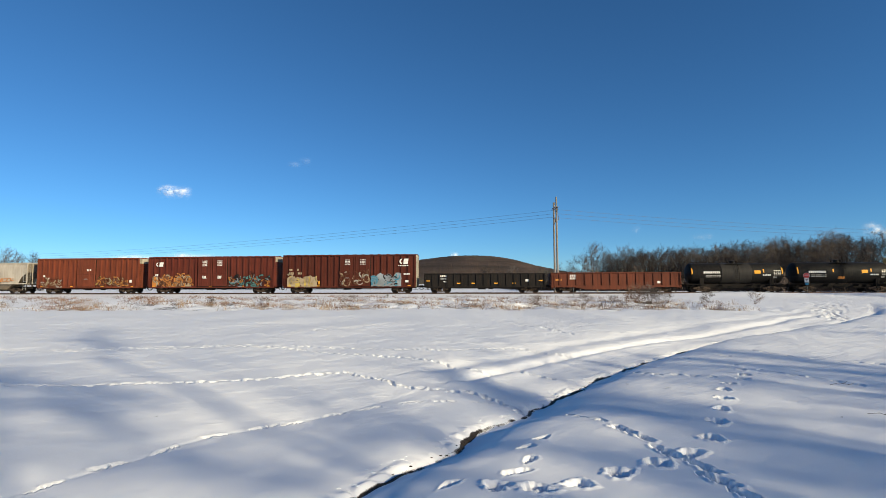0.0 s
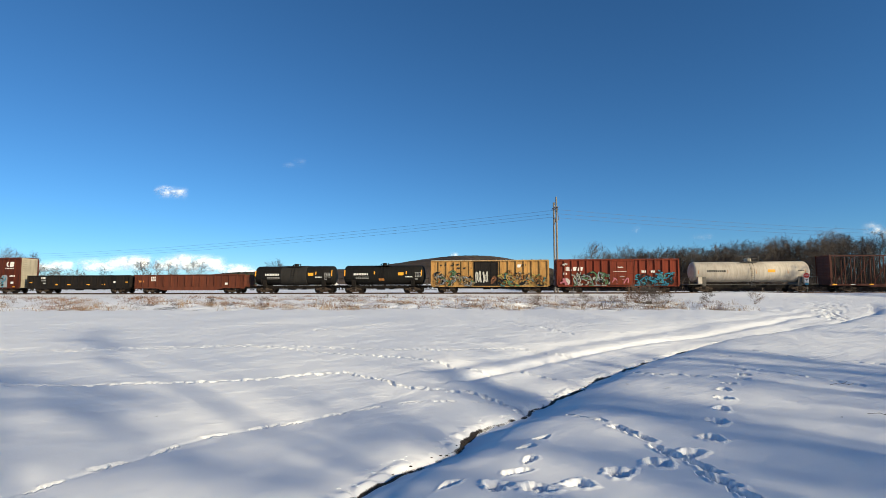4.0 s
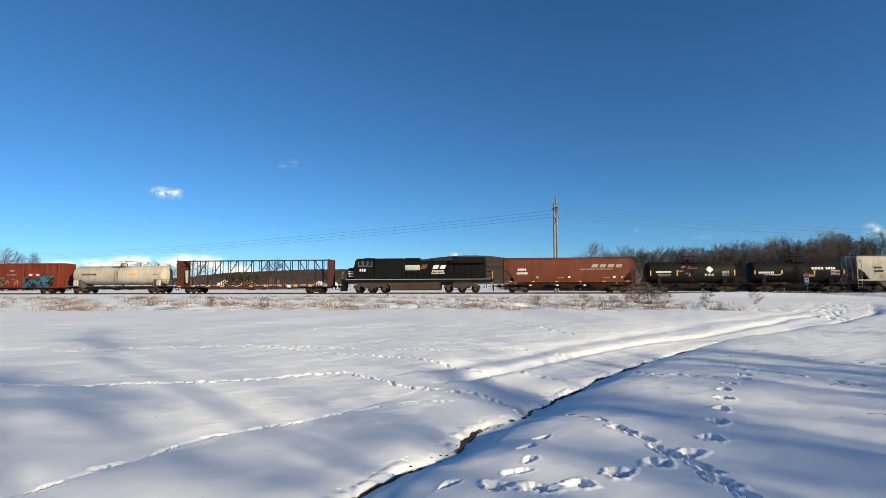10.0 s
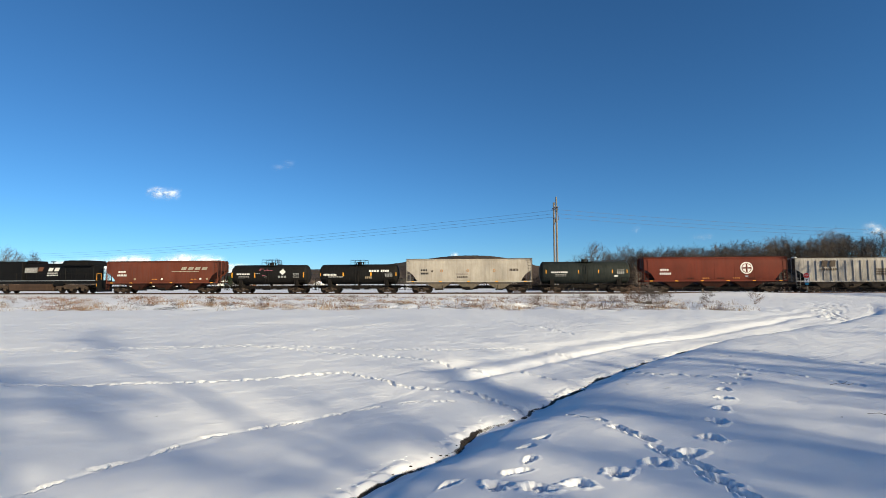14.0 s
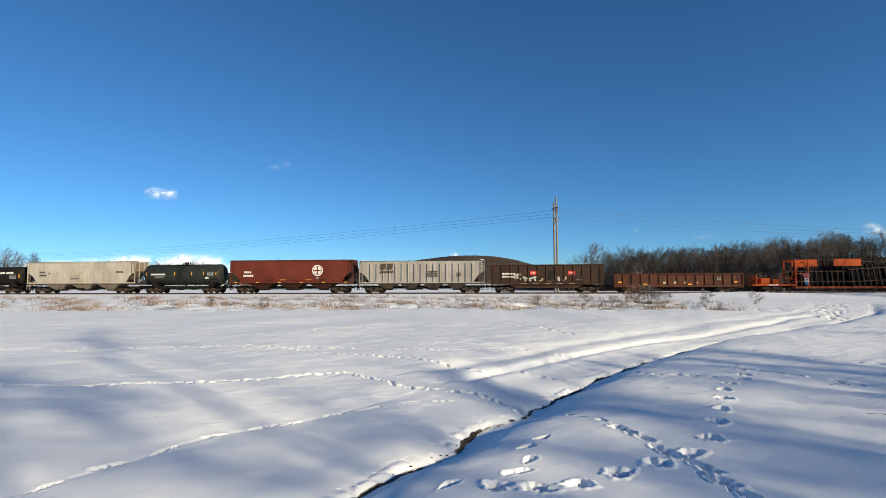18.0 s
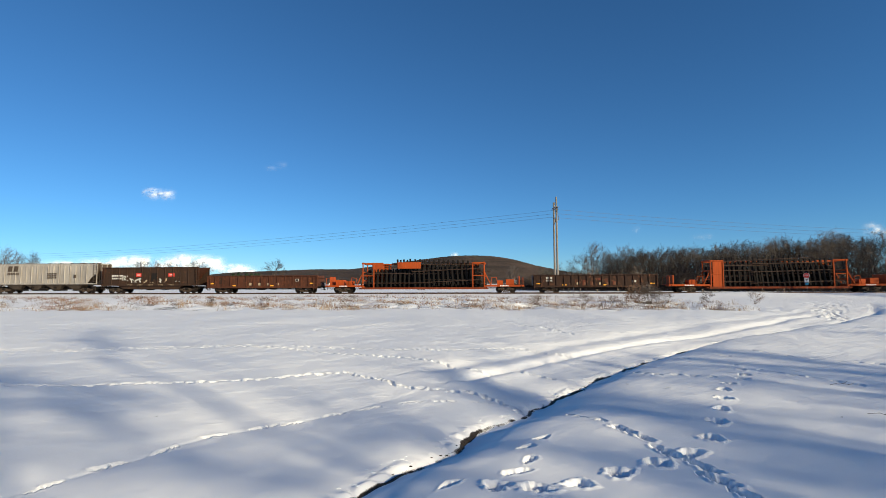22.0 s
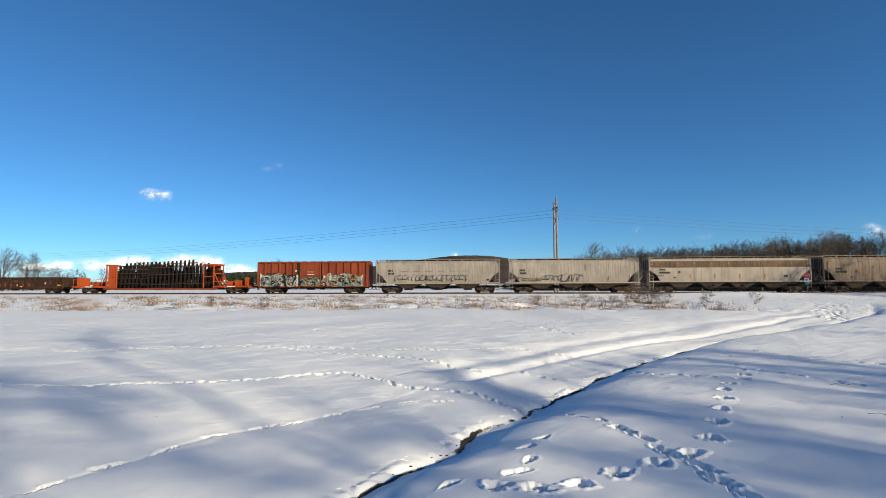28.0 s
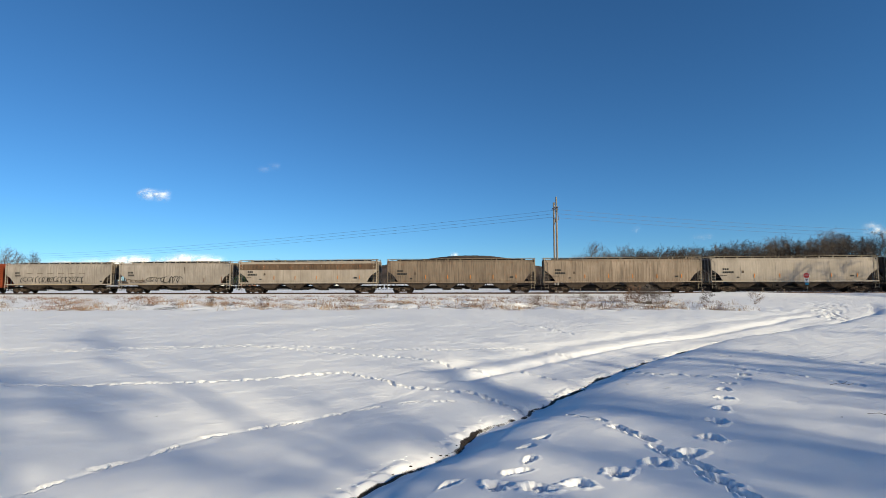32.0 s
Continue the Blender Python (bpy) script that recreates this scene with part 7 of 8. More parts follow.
MAT["grime_steel"] = plain("grimy grey steel", (0.11, 0.10, 0.09), 0.6, 0.2, 0.35, 4)
MAT["hopper_stained_light"] = paint("dusty beige paint", (0.50, 0.435, 0.365), grime=(0.22, 0.165, 0.12), dirt=0.4, rusty=0.12, seed=33)
MAT["hopper_pale"] = paint("pale grey-beige paint", (0.47, 0.41, 0.345), grime=(0.22, 0.18, 0.14), dirt=0.4, rusty=0.08, seed=34)
for build in (c_grey_lead, c_brown_box, c_maroon_box, c_dark_box, c_gon_black, c_gon_red, c_tank_a, c_tank_b, c_yellow, c_red_box, c_white_tank, c_truss, c_loco, c_hopper_red, c_tank_diamond,
              c_tank_white_letters, c_hopper_cream, c_tank_green, c_hopper_disc, c_hopper_ribbed, c_open_hopper, c_gon_rust, c_panels, c_gon_dark, c_orange_box, c_grey_hoppers, c_long_hoppers):
    build()


# ---- woods behind the track ----
WOOD = "leafless deciduous tree in the wood behind the railway"
rt = random.Random(41)
for row in range(8):
    for k in range(21):
        t = (k + rt.uniform(-.3, .3)) / 20
        x = 44 + 62 * t + row * 3.2 + rt.uniform(-1.5, 1.5)
        y = 143 - 36 * t + row * (7 + 2 * t) + rt.uniform(-2.5, 2.5)
        h = (11.4 + 3.2 * t) * rt.uniform(.82, 1.04) + row * 0.3
        kind = rt.choice(("oak", "slim", "slim")) if row else rt.choice(("oak", "oak", "slim"))
        plant(kind, rt.randint(0, 3), x, y, h, WOOD, "wood behind the railway")
for x, y, h, kind, i in ((31.0, 133, 8.2, "slim", 1), (34.5, 129, 9.5, "oak", 1), (40.5, 138, 13.4, "oak", 0), (49.0, 140, 12.4, "oak", 1), (27.0, 140, 6.6, "scrub", 0), (37, 122, 6.5, "scrub", 1), (44.5, 116, 6.2, "scrub", 1)):
    plant(kind, i, x, y, h, "leafless tree standing at the edge of the wood", "trees at the wood's edge")
for k in range(34):
    t = k / 33
    plant("scrub", rt.randint(0, 2), 30 + 66 * t + rt.uniform(-2, 2), 128 - 30 * t + rt.uniform(-4, 8), rt.uniform(3.2, 5.6), "leafless brown brush under the wood's edge", "brush along the wood", "bush", "bush")


def thicket():
    """Dense leafless undergrowth along the wood's foot."""
    r = random.Random(81)
    g = Geo()
    for k in range(15000):
        t = r.random()
        x = 24 + 88 * t + r.uniform(-3, 3)
        y = 137 - 38 * t + r.uniform(0, 60) + (6 if t < .1 else 0)
        h = r.uniform(1.5, 7.4) * (0.55 + 0.45 * min(1, t * 5))
        a = Vector((x, y, -0.3))
        b = a + Vector((r.gauss(0, .35) * h, r.gauss(0, .35) * h, h * .6))
        c = b + Vector((r.gauss(0, .25) * h, r.gauss(0, .25) * h, h * .45))
        g.tube(a, b, .028, .02, 3, False)
        g.tube(b, c, .02, .008, 3, False)
        for _ in range(3):
            p = a.lerp(b, r.uniform(.4, 1))
            g.tube(p, p + Vector((r.gauss(0, .3) * h, r.gauss(0, .3) * h, r.uniform(.1, .4) * h)), .014, .006, 3, False)
    return tagged(new("undergrowth", g.mesh("undergrowth", "brush")), "dense brown leafless undergrowth along the foot of the wood", "undergrowth", "", "stuff")


thicket()

# scattered trees across the far field
for px, d, h, kind, i in ((8, 175, 15.2, "oak", 0), (42, 185, 15.0, "oak", 2), (95, 210, 9.8, "oak", 1), (122, 220, 9.5, "slim", 0), (186, 205, 10.5, "slim", 2), (252, 205, 12.8, "oak", 3), (270, 215, 12.0, "oak", 1),
                          (300, 205, 11.4, "oak", 0), (348, 210, 12.2, "oak", 1), (372, 225, 11.0, "slim", 1), (482, 205, 13.0, "oak", 2), (500, 230, 10.0, "slim", 2), (-30, 180, 12, "oak", 1), (-80, 190, 12, "slim", 1),
                          (560, 240, 8.5, "slim", 0), (700, 260, 10.5, "oak", 0), (735, 255, 9.5, "slim", 1), (860, 235, 10.0, "oak", 3), (905, 225, 10.5, "oak", 1)):
    plant(kind, i, (px - 784) / 900 * d, d, h, "lone leafless tree across the far field", "far field trees")
for k in range(120):
    px = -60 + 1010 * (k + rt.random()) / 120
    d = rt.uniform(225, 300)
    plant("scrub", rt.randint(0, 2), (px - 784) / 900 * d, d, rt.uniform(3.5, 6.5), "brown hedgerow bush at the far side of the field", "far hedgerow", "bush", "bush")


def conifer(seed, height):
    r = random.Random(seed)
    trunk, crown = Geo(), Geo()
    trunk.tube((0, 0, -.3), (0, 0, height * .95), height * .018, height * .004, 6)
    for k in range(260):
        t = r.random() ** .8
        z, rad = height * (.22 + .78 * t), height * .26 * (1 - t) ** .7 * r.uniform(.5, 1.08) + .15
        a = r.uniform(0, 6.283)
        c = Vector((math.cos(a) * rad, math.sin(a) * rad, z))
        out = Vector((math.cos(a), math.sin(a), -.15)) * r.uniform(.35, .7)
        side = Vector((-math.sin(a), math.cos(a), r.uniform(-.3, .3))) * r.uniform(.25, .5)
        up = Vector((0, 0, r.uniform(.15, .35)))
        crown.convex([c - side, c + side, c + out, c + up, c - up * .6], [(0, 2, 3), (2, 1, 3), (0, 1, 3), (0, 4, 2), (2, 4, 1), (0, 1, 4)])
    return trunk.mesh("trunk", "bark_dark"), crown.mesh("crown", "pine"), height


KINDS["pine"] = [conifer(91, 9), conifer(92, 8)]
for k in range(15):
    d = rt.uniform(285, 320)
    px = 402 + 58 * (k + rt.random()) / 15
    plant("pine", k, (px - 784) / 900 * d, d, rt.uniform(6.6, 9.2), "dark green pine in a far clump of evergreens", "far pines")
for px, d, h in ((16, 190, 11), (58, 200, 12), (74, 205, 10.5), (88, 195, 7.5), (106, 198, 8), (118, 200, 7.5), (138, 215, 9), (60, 185, 8), (28, 182, 9.5), (-12, 185, 13), (150, 225, 8), (5, 188, 14), (30, 192, 13.5), (48, 196, 13), (66, 192, 10)):
    plant(rt.choice(("oak", "slim", "scrub")), rt.randint(0, 3), (px - 784) / 900 * d, d, h, "leafless brown tree in the far hedgerow", "far hedgerow trees")


# ---- far houses ----
def house(px, d, width, depth, wall_h, roof_h, wall_mat, label, turn=0.0):
    x = (px - 784) / 900 * d
    ob = thing("house", label, "house", "far houses", "", pose(x, d, z_at(x, d) - .1, 0, 0, turn))
    w, e = width / 2, depth / 2
    part("wall", Geo().box(-w, w, -e, e, 0, wall_h, .03), wall_mat, ob)
    part("gable", Geo().slab([(-w, wall_h), (w, wall_h), (0, wall_h + roof_h)], -e + .02, e - .02), wall_mat, ob)
    for s in (-1, 1):
        part("roof", Geo().slab([(s * (w + .4), wall_h - .25), (0, wall_h + roof_h), (0, wall_h + roof_h + .22), (s * (w + .4), wall_h - .03)], -e - .4, e + .4), "snow_clean" if s > 0 else "roof_dark", ob)
    for k in range(max(2, int(width / 2.6))):
        wx = -w + width * (k + .5) / max(2, int(width / 2.6))
        win = part("window", Geo().box(wx - .45, wx + .45, -e - .05, -e, 1.0, 2.2, .02), "white_mark", ob)
        part("pane", Geo().box(wx - .38, wx + .38, -e - .06, -e - .05, 1.07, 2.13), "glass_dark", win)
    part("door", Geo().box(w * .1 - .45, w * .1 + .45, -e - .04, -e, 0, 2.1, .02), "gon_red", ob)
    part("chimney", Geo().box(w * .4 - .3, w * .4 + .3, -.3, .3, wall_h, wall_h + roof_h + .7, .02), "brick_wall", ob)


house(400, 330, 9, 7, 2.8, 2.4, "siding", "small white far house with a snowy roof", 20)
house(565, 520, 8, 7, 2.6, 1.8, "siding", "small pale far house with a snowy roof", -15)
house(590, 540, 9, 7, 2.6, 1.9, "siding", "far white house with a steep snowy roof", 12)
house(440, 300, 8, 6, 2.6, 2.0, "brick_wall", "far brown house with a snowy roof", 8)
house(905, 205, 5.6, 5, 2.6, 1.2, "siding", "low white building across the far field", 0)

# ---- unseen trees behind the camera shading the snow; the last four dim the train ----
for p, q, h, kind, i in ((1.6, 49, 28.5, "slim", 0), (8.5, 55, 25.5, "slim", 2), (9.5, 54, 24, "slim", 1), (4.0, 36, 16.8, "slim", 2), (12.5, 30, 12.8, "oak", 3), (17.5, 46, 18, "slim", 1), (25, 52, 19, "oak", 3),
                         (74.8, 14.5, 13, "slim", 0), (80.1, 20.5, 14, "oak", 1), (86.0, 27.3, 14, "oak", 2), (91.1, 34.8, 14, "oak", 0)):
    # p across the sun's direction, q towards the sun
    plant(kind, i, 0.656 * p + 0.755 * q, 0.755 * p - 0.656 * q, h, "out-of-view winter tree that casts its shadow into the scene", "trees beside the field")


# ---- pole line ----
def pole_line():
    d = 96.0
    x0 = (984 - 784) / 900 * d
    zb = z_at(x0, d)
    pole = thing("utility_pole", "tall weathered wooden twin-pole power structure with cross-arms", "utility pole", "", "", pose(x0, d, zb))
    for name, dx, dy, top, r in (("pole", -0.06, 0.9, 17.6, 0.19), ("pole", 0.06, -0.9, 18.4, 0.19)):
        part(name, Geo().tube((dx, dy, -0.5), (dx * 0.9, dy, top), r * 1.2, r * 0.8, 10), "pole_wood", pole, "", True)
    part("cross_arm", Geo().box(-0.32, -0.18, -1.5, 1.5, 16.3, 16.5, 0.02), "pole_wood", pole)
    part("cross_arm", Geo().box(0.18, 0.32, -1.5, 1.5, 16.3, 16.5, 0.02), "pole_wood", pole)
    part("brace", Geo().tube((0, -1.2, 13.0), (0, 1.2, 15.0), 0.07), "pole_wood", pole)
    part("brace", Geo().tube((0, 1.2, 13.0), (0, -1.2, 15.0), 0.07), "pole_wood", pole)
    for y, z in ((-1.4, 16.3), (0.0, 16.3), (1.4, 16.3)):
        g = Geo()
        for k in range(6):
            g.lathe([(z - 0.12 - k * 0.14, 0.05), (z - 0.16 - k * 0.14, 0.12), (z - 0.20 - k * 0.14, 0.05)], "z", (0, y, 0), 8)
        part("insulator", g, "glass_dark", pole)
    part("pole_top_pin", Geo().tube((0.2, 1.2, 17.2), (0.2, 1.2, 17.7), 0.06), "galv_post", pole)
    part("ground_wire_bracket", Geo().box(0.3, 0.9, 1.15, 1.25, 14.2, 14.3).tube((0.9, 1.2, 14.2), (0.75, 1.2, 16.6), 0.05), "galv_post", pole)
    for k, (y, za) in enumerate(((-2.8, 14.3), (0.0, 14.4), (2.8, 14.5))):
        za += zb
        for side, end in ((-1, (-215 - 3 * k, 224 + 5 * k, 15.6 - 0.6 * k)), (1, (150 + 3 * k, 140 + 5 * k, 15.6 - 0.45 * k))):
            g, n = Geo(), 28
            a, b = Vector((x0, d + y, za + 1.35 - 0.42 * k)), Vector(end)
            pts = []
            for i in range(n + 1):
                t = i / n
                p = a.lerp(b, t)
                p.z -= 4 * (2.6 if side < 0 else 0.9) * t * (1 - t)
                pts.append(p)
            g.path(pts, 0.021, 4)
            tagged(new("power_line", g.mesh("power_line", "wire")), "thin grey overhead power line slung from a wooden pole", "power line", "overhead lines")


pole_line()


# ---- crossing sign ----
def crossing_sign():
    x, y = 42.8, 60.0
    s = thing("stop_sign", "red octagonal stop sign over white and blue plates on a post", "road sign", "", "", pose(x, y, z_at(x, y) - 0.02, 0, 0, -42))
    part("post", Geo().box(-0.025, 0.025, -0.02, 0.02, -0.3, 2.45, 0.004), "galv_post", s)
    ring = [(0.305 / math.cos(math.pi / 8) * math.cos(math.pi / 8 + k * math.pi / 4), 2.12 + 0.305 / math.cos(math.pi / 8) * math.sin(math.pi / 8 + k * math.pi / 4)) for k in range(8)]
    part("sign_border", Geo().slab(ring, -0.034, -0.026), "white_mark", s)
    face = part("sign_face", Geo().slab([(a * 0.93, 2.12 + (b - 2.12) * 0.93) for a, b in ring], -0.040, -0.034), "red_mark", s)
    txt = bpy.data.curves.new("sign_lettering", "FONT")
    txt.body, txt.size, txt.align_x, txt.align_y, txt.extrude = "STOP", 0.20, "CENTER", "CENTER", 0.002
    word = new("sign_lettering", txt)
    word.matrix_world = pose(0, -0.044, 2.12, 90, 0, 0)
    bpy.context.view_layer.update()
    me = bpy.data.meshes.new_from_object(word)
    bpy.data.objects.remove(word)
    me.transform(pose(0, -0.044, 2.12, 90, 0, 0))
    me.materials.clear()
    me.materials.append(MAT["white_mark"])
    part("sign_lettering", me, "", s)
    plate = part("notice_plate", Geo().box(-0.21, 0.21, -0.034, -0.026, 1.30, 1.78, 0.003), "white_mark", s, "white notice plate with a dark symbol")
    part("symbol", Geo().box(-0.12, 0.12, -0.040, -0.034, 1.62, 1.69).slab([(-.11, 1.42), (-.06, 1.42), (.11, 1.60), (.06, 1.60)], -.040, -.034).slab([(.06, 1.42), (.11, 1.42), (-.06, 1.60), (-.11, 1.60)], -.0385, -.034), "dark_mark", plate)
    part("number_plate", Geo().box(-0.16, 0.16, -0.034, -0.026, 1.02, 1.25, 0.003), "g_blue", s, "small blue plate")


crossing_sign()

# a heap of cleared snow on the verge
heap = Geo()
hx, hy = 5.7, 38.3
n = 18
heap.add([(hx + 1.9 * (k / n) * math.cos(a) * (1 + .2 * math.sin(3 * a)), hy + 0.8 * (k / n) * math.sin(a), z_at(hx, hy) - .1 + .34 * (1 - (k / n) ** 2) * (1 + .15 * math.sin(5 * a + k))) for k in range(1, n + 1) for a in [j * math.pi / 12 for j in range(24)]] + [(hx, hy, z_at(hx, hy) + .25)],
         [((k * 24 + j), (k + 1) * 24 + j, (k + 1) * 24 + (j + 1) % 24, k * 24 + (j + 1) % 24) for k in range(n - 1) for j in range(24)] + [(n * 24, j, (j + 1) % 24) for j in range(24)])
tagged(new("snow_bank", heap.mesh("snow_bank", "snow", True)), "low heap of snow among the dry weeds", "snow heap")

# fallen twigs on the snow
for x, y, turn, size in ((3.67, 8.44, 20, 0.13), (6.68, 8.66, -12, 0.36), (5.53, 6.54, -50, 0.3), (3.16, 8.90, 8, 0.08), (-4.01, 7.24, 70, 0.05), (5.00, 6.52, 30, 0.09)):
    thick = .006 * size ** .5
    g = Geo().path([(-size * .5, 0, .01), (-size * .1, .07 * size, .12 * size), (size * .25, -.06 * size, .08 * size), (size * .5, .10 * size, .10 * size)], thick, 5).path([(size * .05, 0, .1 * size), (size * .3, .22 * size, .16 * size)], thick * .7, 5)
    twig = tagged(new("twig", g.mesh("twig", "bark_dark")), "dry brown twig lying on the snow", "twig", "fallen twigs")
    twig.matrix_world = pose(x, y, z_at(x, y), 0, 0, turn)

# thin marker post beside the ballast
px, py = 9.9 * 1.55, 60.0
marker = thing("marker_post", "thin grey steel marker post in the snowy verge", "post", "", "", pose(px, py, z_at(px, py)))
part("post", Geo().tube((0, 0, -0.3), (0, 0, 1.0), 0.03, 0.03, 6), "galv_post", marker)
part("cap", Geo().tube((0, 0, 1.0), (0, 0, 1.05), 0.04, 0.03, 6), "galv_post", marker)


# ---- weeds of the verge ----
def weeds(name, label, mat, count, seed, v_lo, v_hi, tall, clump, skew=1.6, wide=0.008):
    r = np.random.RandomState(seed)
    g = Geo()
    placed = 0
    while placed < count:
        u = r.uniform(-75, 62)
        near_edge = v_lo + 0.10 * min(u, 0)
        v = near_edge + (v_hi - near_edge) * r.rand() ** skew
        dens = (0.5 + 0.5 * math.sin(u * 0.43 + 2 * math.sin(u * 0.171 + seed) + v * 0.6)) * (0.55 + 0.45 * math.sin(u * 1.9 + seed + 2 * math.sin(v * 1.7 + u * .6)))
        if r.rand() > dens ** 1.6 or (u > 27 and v > -28) or u > 21.5 + 4 * r.rand():
            continue
        c = Vector((0, NEAR, 0)) + ALONG * u + ACROSS * v
        z = z_at(c.x, c.y) - 0.06
        size = tall * r.uniform(.5, 1.1)
        for _ in range(clump):
            x, y = c.x + r.normal(0, .22), c.y + r.normal(0, .3)
            h = size * r.uniform(.25, 1.25)
            lx, ly, w, a = r.normal(0, .42) * h, r.normal(0, .42) * h, wide * r.uniform(.6, 1.4), r.uniform(0, 3.14)
            wx, wy = math.cos(a) * w, math.sin(a) * w
            g.add([(x - wx, y - wy, z), (x + wx, y + wy, z), (x + lx * .5 + wx * .7, y + ly * .5 + wy * .7, z + h * .6), (x + lx * .5 - wx * .7, y + ly * .5 - wy * .7, z + h * .6), (x + lx, y + ly, z + h)],
                  [(0, 1, 2, 3), (3, 2, 4)])
            placed += 1
    return tagged(new(name, g.mesh(name, mat)), label, "grass", "", "stuff")


weeds("dry_grass", "straw-coloured dry grass standing out of the snowy verge", "dry_grass", 13000, 61, -35.3, -20, 0.50, 16, 1.7)
weeds("dead_weeds", "brown dead weed stalks scattered over the snowy verge", "weed_brown", 42000, 62, -35.3, -8, 0.36, 14, 1.0, 0.008)
rs = random.Random(77)
spots = [(15.8, 42.0, 1.5), (16.6, 42.3, 1.7), (17.2, 42.6, 1.4), (16.2, 42.8, 1.3), (17.9, 42.5, 1.2), (16.9, 41.9, 1.1), (15.1, 42.2, .95), (18.6, 42.3, .9), (13.9, 42.0, .7), (-6.9, 37.4, 0.95), (-17.5, 38.5, 0.85), (-13.4, 38.4, 0.8), (25.3, 41.5, 1.0), (7.0, 38.6, 0.9), (11.5, 41.5, 1.0), (22.0, 42.5, 0.9)]
for k in range(46):
    u, v = rs.uniform(-58, 27), rs.choice((rs.uniform(-34.5, -31), rs.uniform(-34, -14)))
    p = Vector((0, NEAR, 0)) + ALONG * u + ACROSS * v
    spots.append((p.x, p.y, rs.uniform(.3, .55)))
for x, y, h in spots:
    plant("shrub", rs.randint(0, 1), x, y, h, "leafless brown shrub in the snowy verge", "verge shrubs", "shrub", "shrub")


# ---- clouds ----
def cloud_material(name, density, scale, seed):
    b = Nodes(name, 1.0, 0, 0)
    n = b.ramp(b.noise(scale, 7, b.stretched(1, 1, 1.5, seed), 0.62), 0.34, 0.66)
    mask = b.nt.nodes.new("ShaderNodeAttribute")
    mask.attribute_name = "body"
    b.put(b.bsdf.inputs["Alpha"], b.mul(b.mul(n, mask.outputs["Fac"]), density))
    b.bsdf.inputs["Base Color"].default_value = (0.92, 0.92, 0.93, 1)
    return b.mat


def cloud(name, label, px, py, w, h, mat, seed, d=3000.0, lumps=7):
    """A far cloud: a bulging sheet, dense in its lumps and thinning to nothing at the rim."""
    k = d / 900
    r = random.Random(seed)
    cx, cz = (px - 784) * k, EYE[2] + (504 - py) * k
    W, H = w * k, h * k
    spots = [(r.uniform(-.33, .33), r.uniform(-.25, .15), r.uniform(.12, .26)) for _ in range(lumps)]
    v, f, al = [], [], []
    nx, nz = 48, 28
    for i in range(nz + 1):
        for j in range(nx + 1):
            a, b = j / nx - 0.5, i / nz - 0.5
            q = max(math.exp(-(((a - sx) / sr) ** 2 + ((b - sz) / (sr * 1.1)) ** 2)) for sx, sz, sr in spots)
            rim = max(0.0, 1 - (2 * abs(a)) ** 4) * max(0.0, 1 - (2 * abs(b)) ** 4)
            v.append((a * W, -q * 0.25 * H, b * H))
            al.append(min(1.0, q * rim * 1.6))
    for i in range(nz):
        for j in range(nx):
            p = i * (nx + 1) + j
            f.append((p, p + 1, p + nx + 2, p + nx + 1))
    me = bpy.data.meshes.new(name)
    me.from_pydata(v, [], f)
    me.polygons.foreach_set("use_smooth", [True] * len(f))
    at = me.attributes.new("body", "FLOAT", "POINT")
    at.data.foreach_set("value", al)
    me.materials.append(mat)
    ob = tagged(new(name, me), label, "cloud", "clouds")
    ob.location = (cx, d, cz)
    ob.visible_shadow = False
    return ob


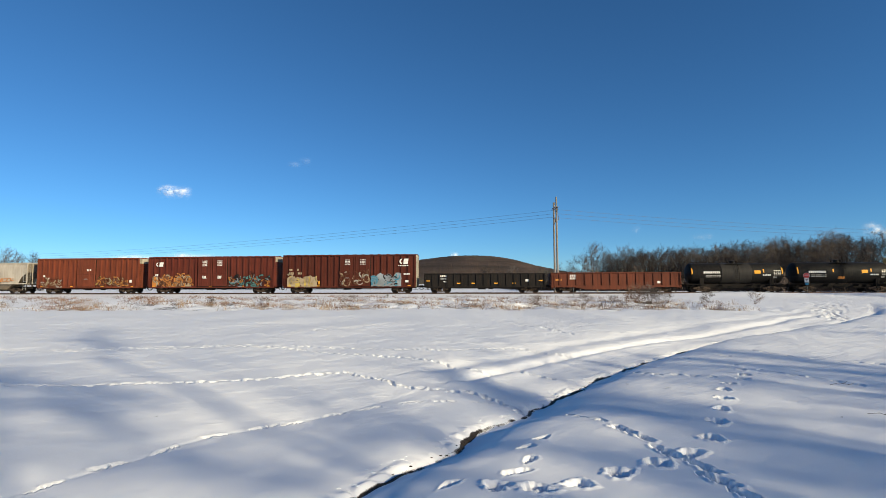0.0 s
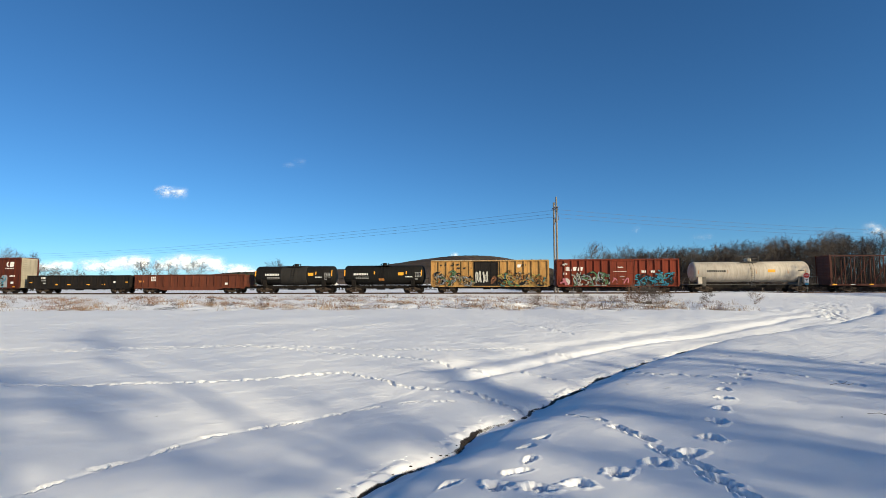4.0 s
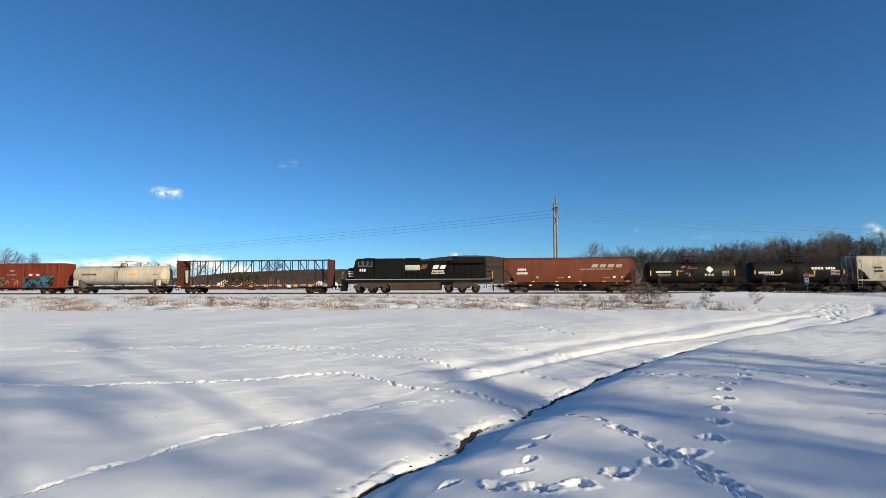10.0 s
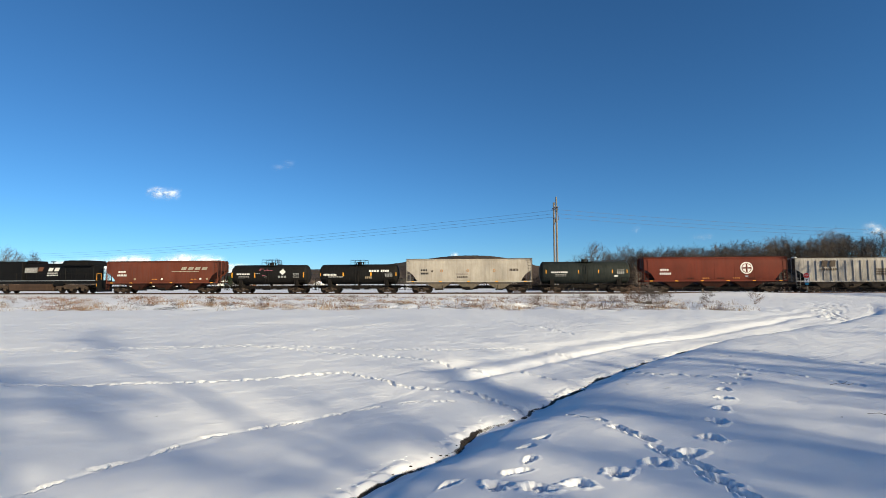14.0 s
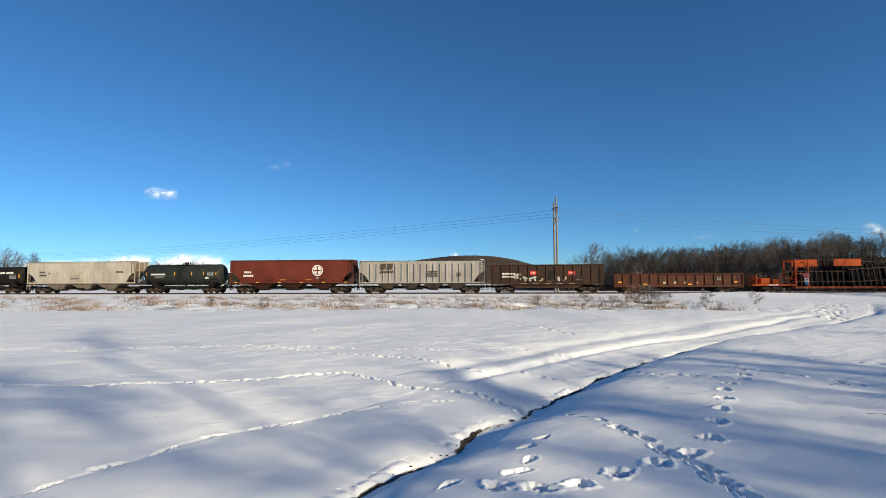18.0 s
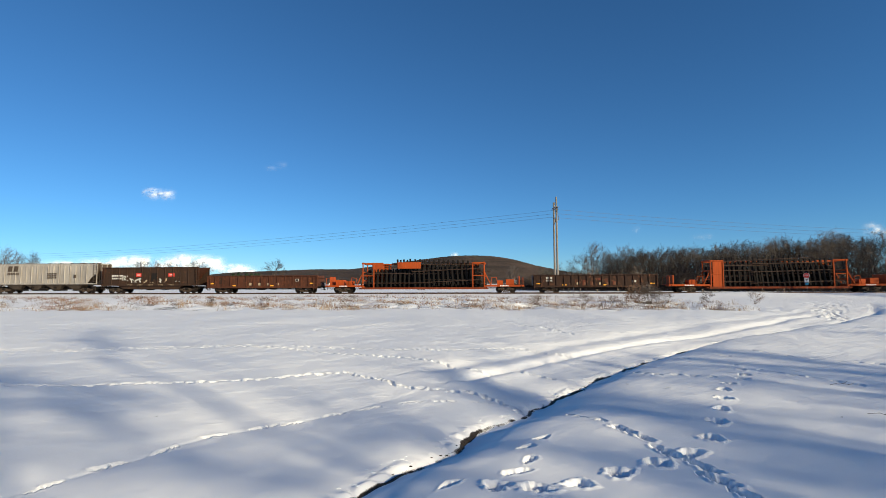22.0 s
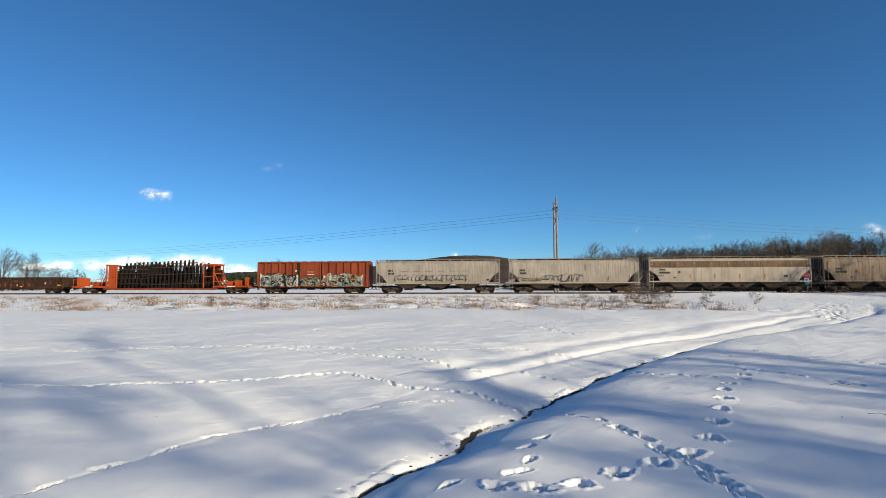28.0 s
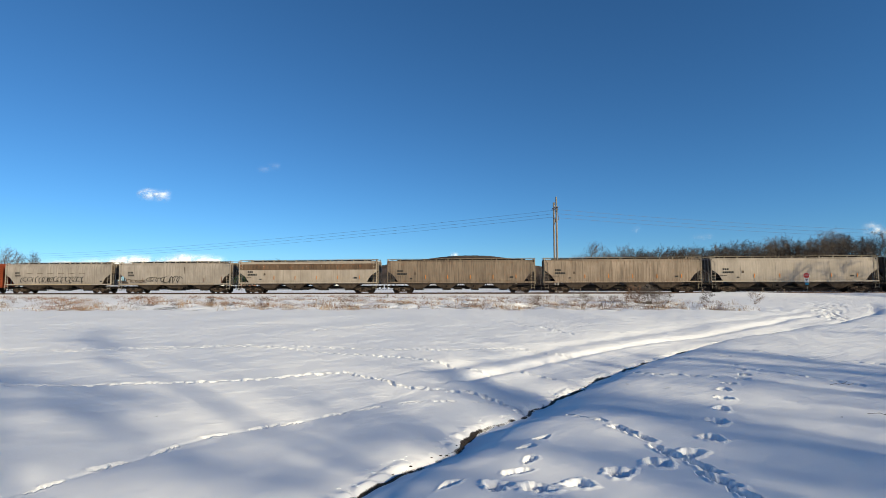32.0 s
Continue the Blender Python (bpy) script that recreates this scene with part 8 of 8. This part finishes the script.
faint = cloud_material("thin haze cloud", 0.07, 0.012, 11.0)
wisp = cloud_material("thin wispy cloud", 0.6, 0.022, 2.0)
bank = cloud_material("low cumulus cloud", 1.05, 0.013, 5.0)
CLOUD_DRIFT = []
CLOUD_DRIFT.append(cloud("cloud", "small white wisp of cloud alone in the blue sky", 305, 337, 66, 30, wisp, 3, lumps=5))
CLOUD_DRIFT.append(cloud("cloud", "very faint tiny wisp of cloud", 526, 284, 46, 22, cloud_material("barely visible cloud", 0.07, 0.012, 8.0), 4, lumps=3))
for i, (px, py, w, h) in enumerate(((95, 468, 80, 24), (180, 466, 100, 30), (232, 464, 80, 34), (306, 463, 76, 36), (356, 465, 96, 36), (420, 477, 90, 26), (50, 470, 60, 20))):
    cloud("cloud", "white cumulus cloud low over the horizon", px, py, w, h, bank, 20 + i, 3300.0, 9)
for i, (px, py, w, h) in enumerate(((1131, 407, 26, 14), (1240, 420, 50, 18), (1556, 410, 60, 34), (805, 452, 22, 14), (1480, 414, 60, 20))):
    cloud("cloud", "faint small cloud over the wood", px, py, w, h, wisp if py < 411 and px > 1500 or px < 900 else faint, 40 + i, 3300.0, 3)


# ---- what moves: the train, its wheels, the drifting wisps ----
RUN = [(0, 0.0), (2, 30.62), (4, 61.12), (6, 91.46), (8, 121.62), (10, 151.56), (12, 181.3), (14, 210.85), (16, 240.22), (18, 269.45), (20, 298.57), (22, 327.6), (24, 356.58), (26, 385.54), (28, 414.5), (30, 443.47), (32, 472.45)]


def run_at(t):
    """Metres that the train has gone after t seconds."""
    k = min(int(t / 2), len(RUN) - 2)
    (t0, s0), (t1, s1) = RUN[k], RUN[k + 1]
    return Q * (s0 + (s1 - s0) * (t - t0) / (t1 - t0))


def share(first, others):
    """Wheels of one size turn alike: they take over the first one's keys."""
    keys = first.animation_data
    for ob in others:
        ob.rotation_mode = "QUATERNION"
        mine = ob.animation_data_create()
        mine.action, mine.action_slot = keys.action, keys.action_slot


def motions():
    for car, u in CARS:
        walk(car, [(t, on_track(u - Q * s)) for t, s in RUN])
    frames = [k / FPS for k in range(32 * FPS + 1)]
    for wheels, radius, way in ((WHEELS, WHEEL_R, -1), (FAR_WHEELS, WHEEL_R, 1), (BIG_WHEELS, LOCO_R, -1), (BIG_FAR_WHEELS, LOCO_R, 1)):
        walk(wheels[0], [(t, Matrix.Rotation((way * run_at(t) / radius) % (2 * math.pi), 4, "Y")) for t in frames])
        share(wheels[0], wheels[1:])
    for ob, dx, dz in ((CLOUD_DRIFT[0], -36, -6), (CLOUD_DRIFT[1], -54, -9)):
        x, y, z = ob.location
        k = y / 900
        walk(ob, [(0.0, pose(x, y, z)), (16.0, pose(x + dx * k * 0.6, y, z + dz * k * 0.6)), (32.0, pose(x + dx * k, y, z + dz * k))])


motions()
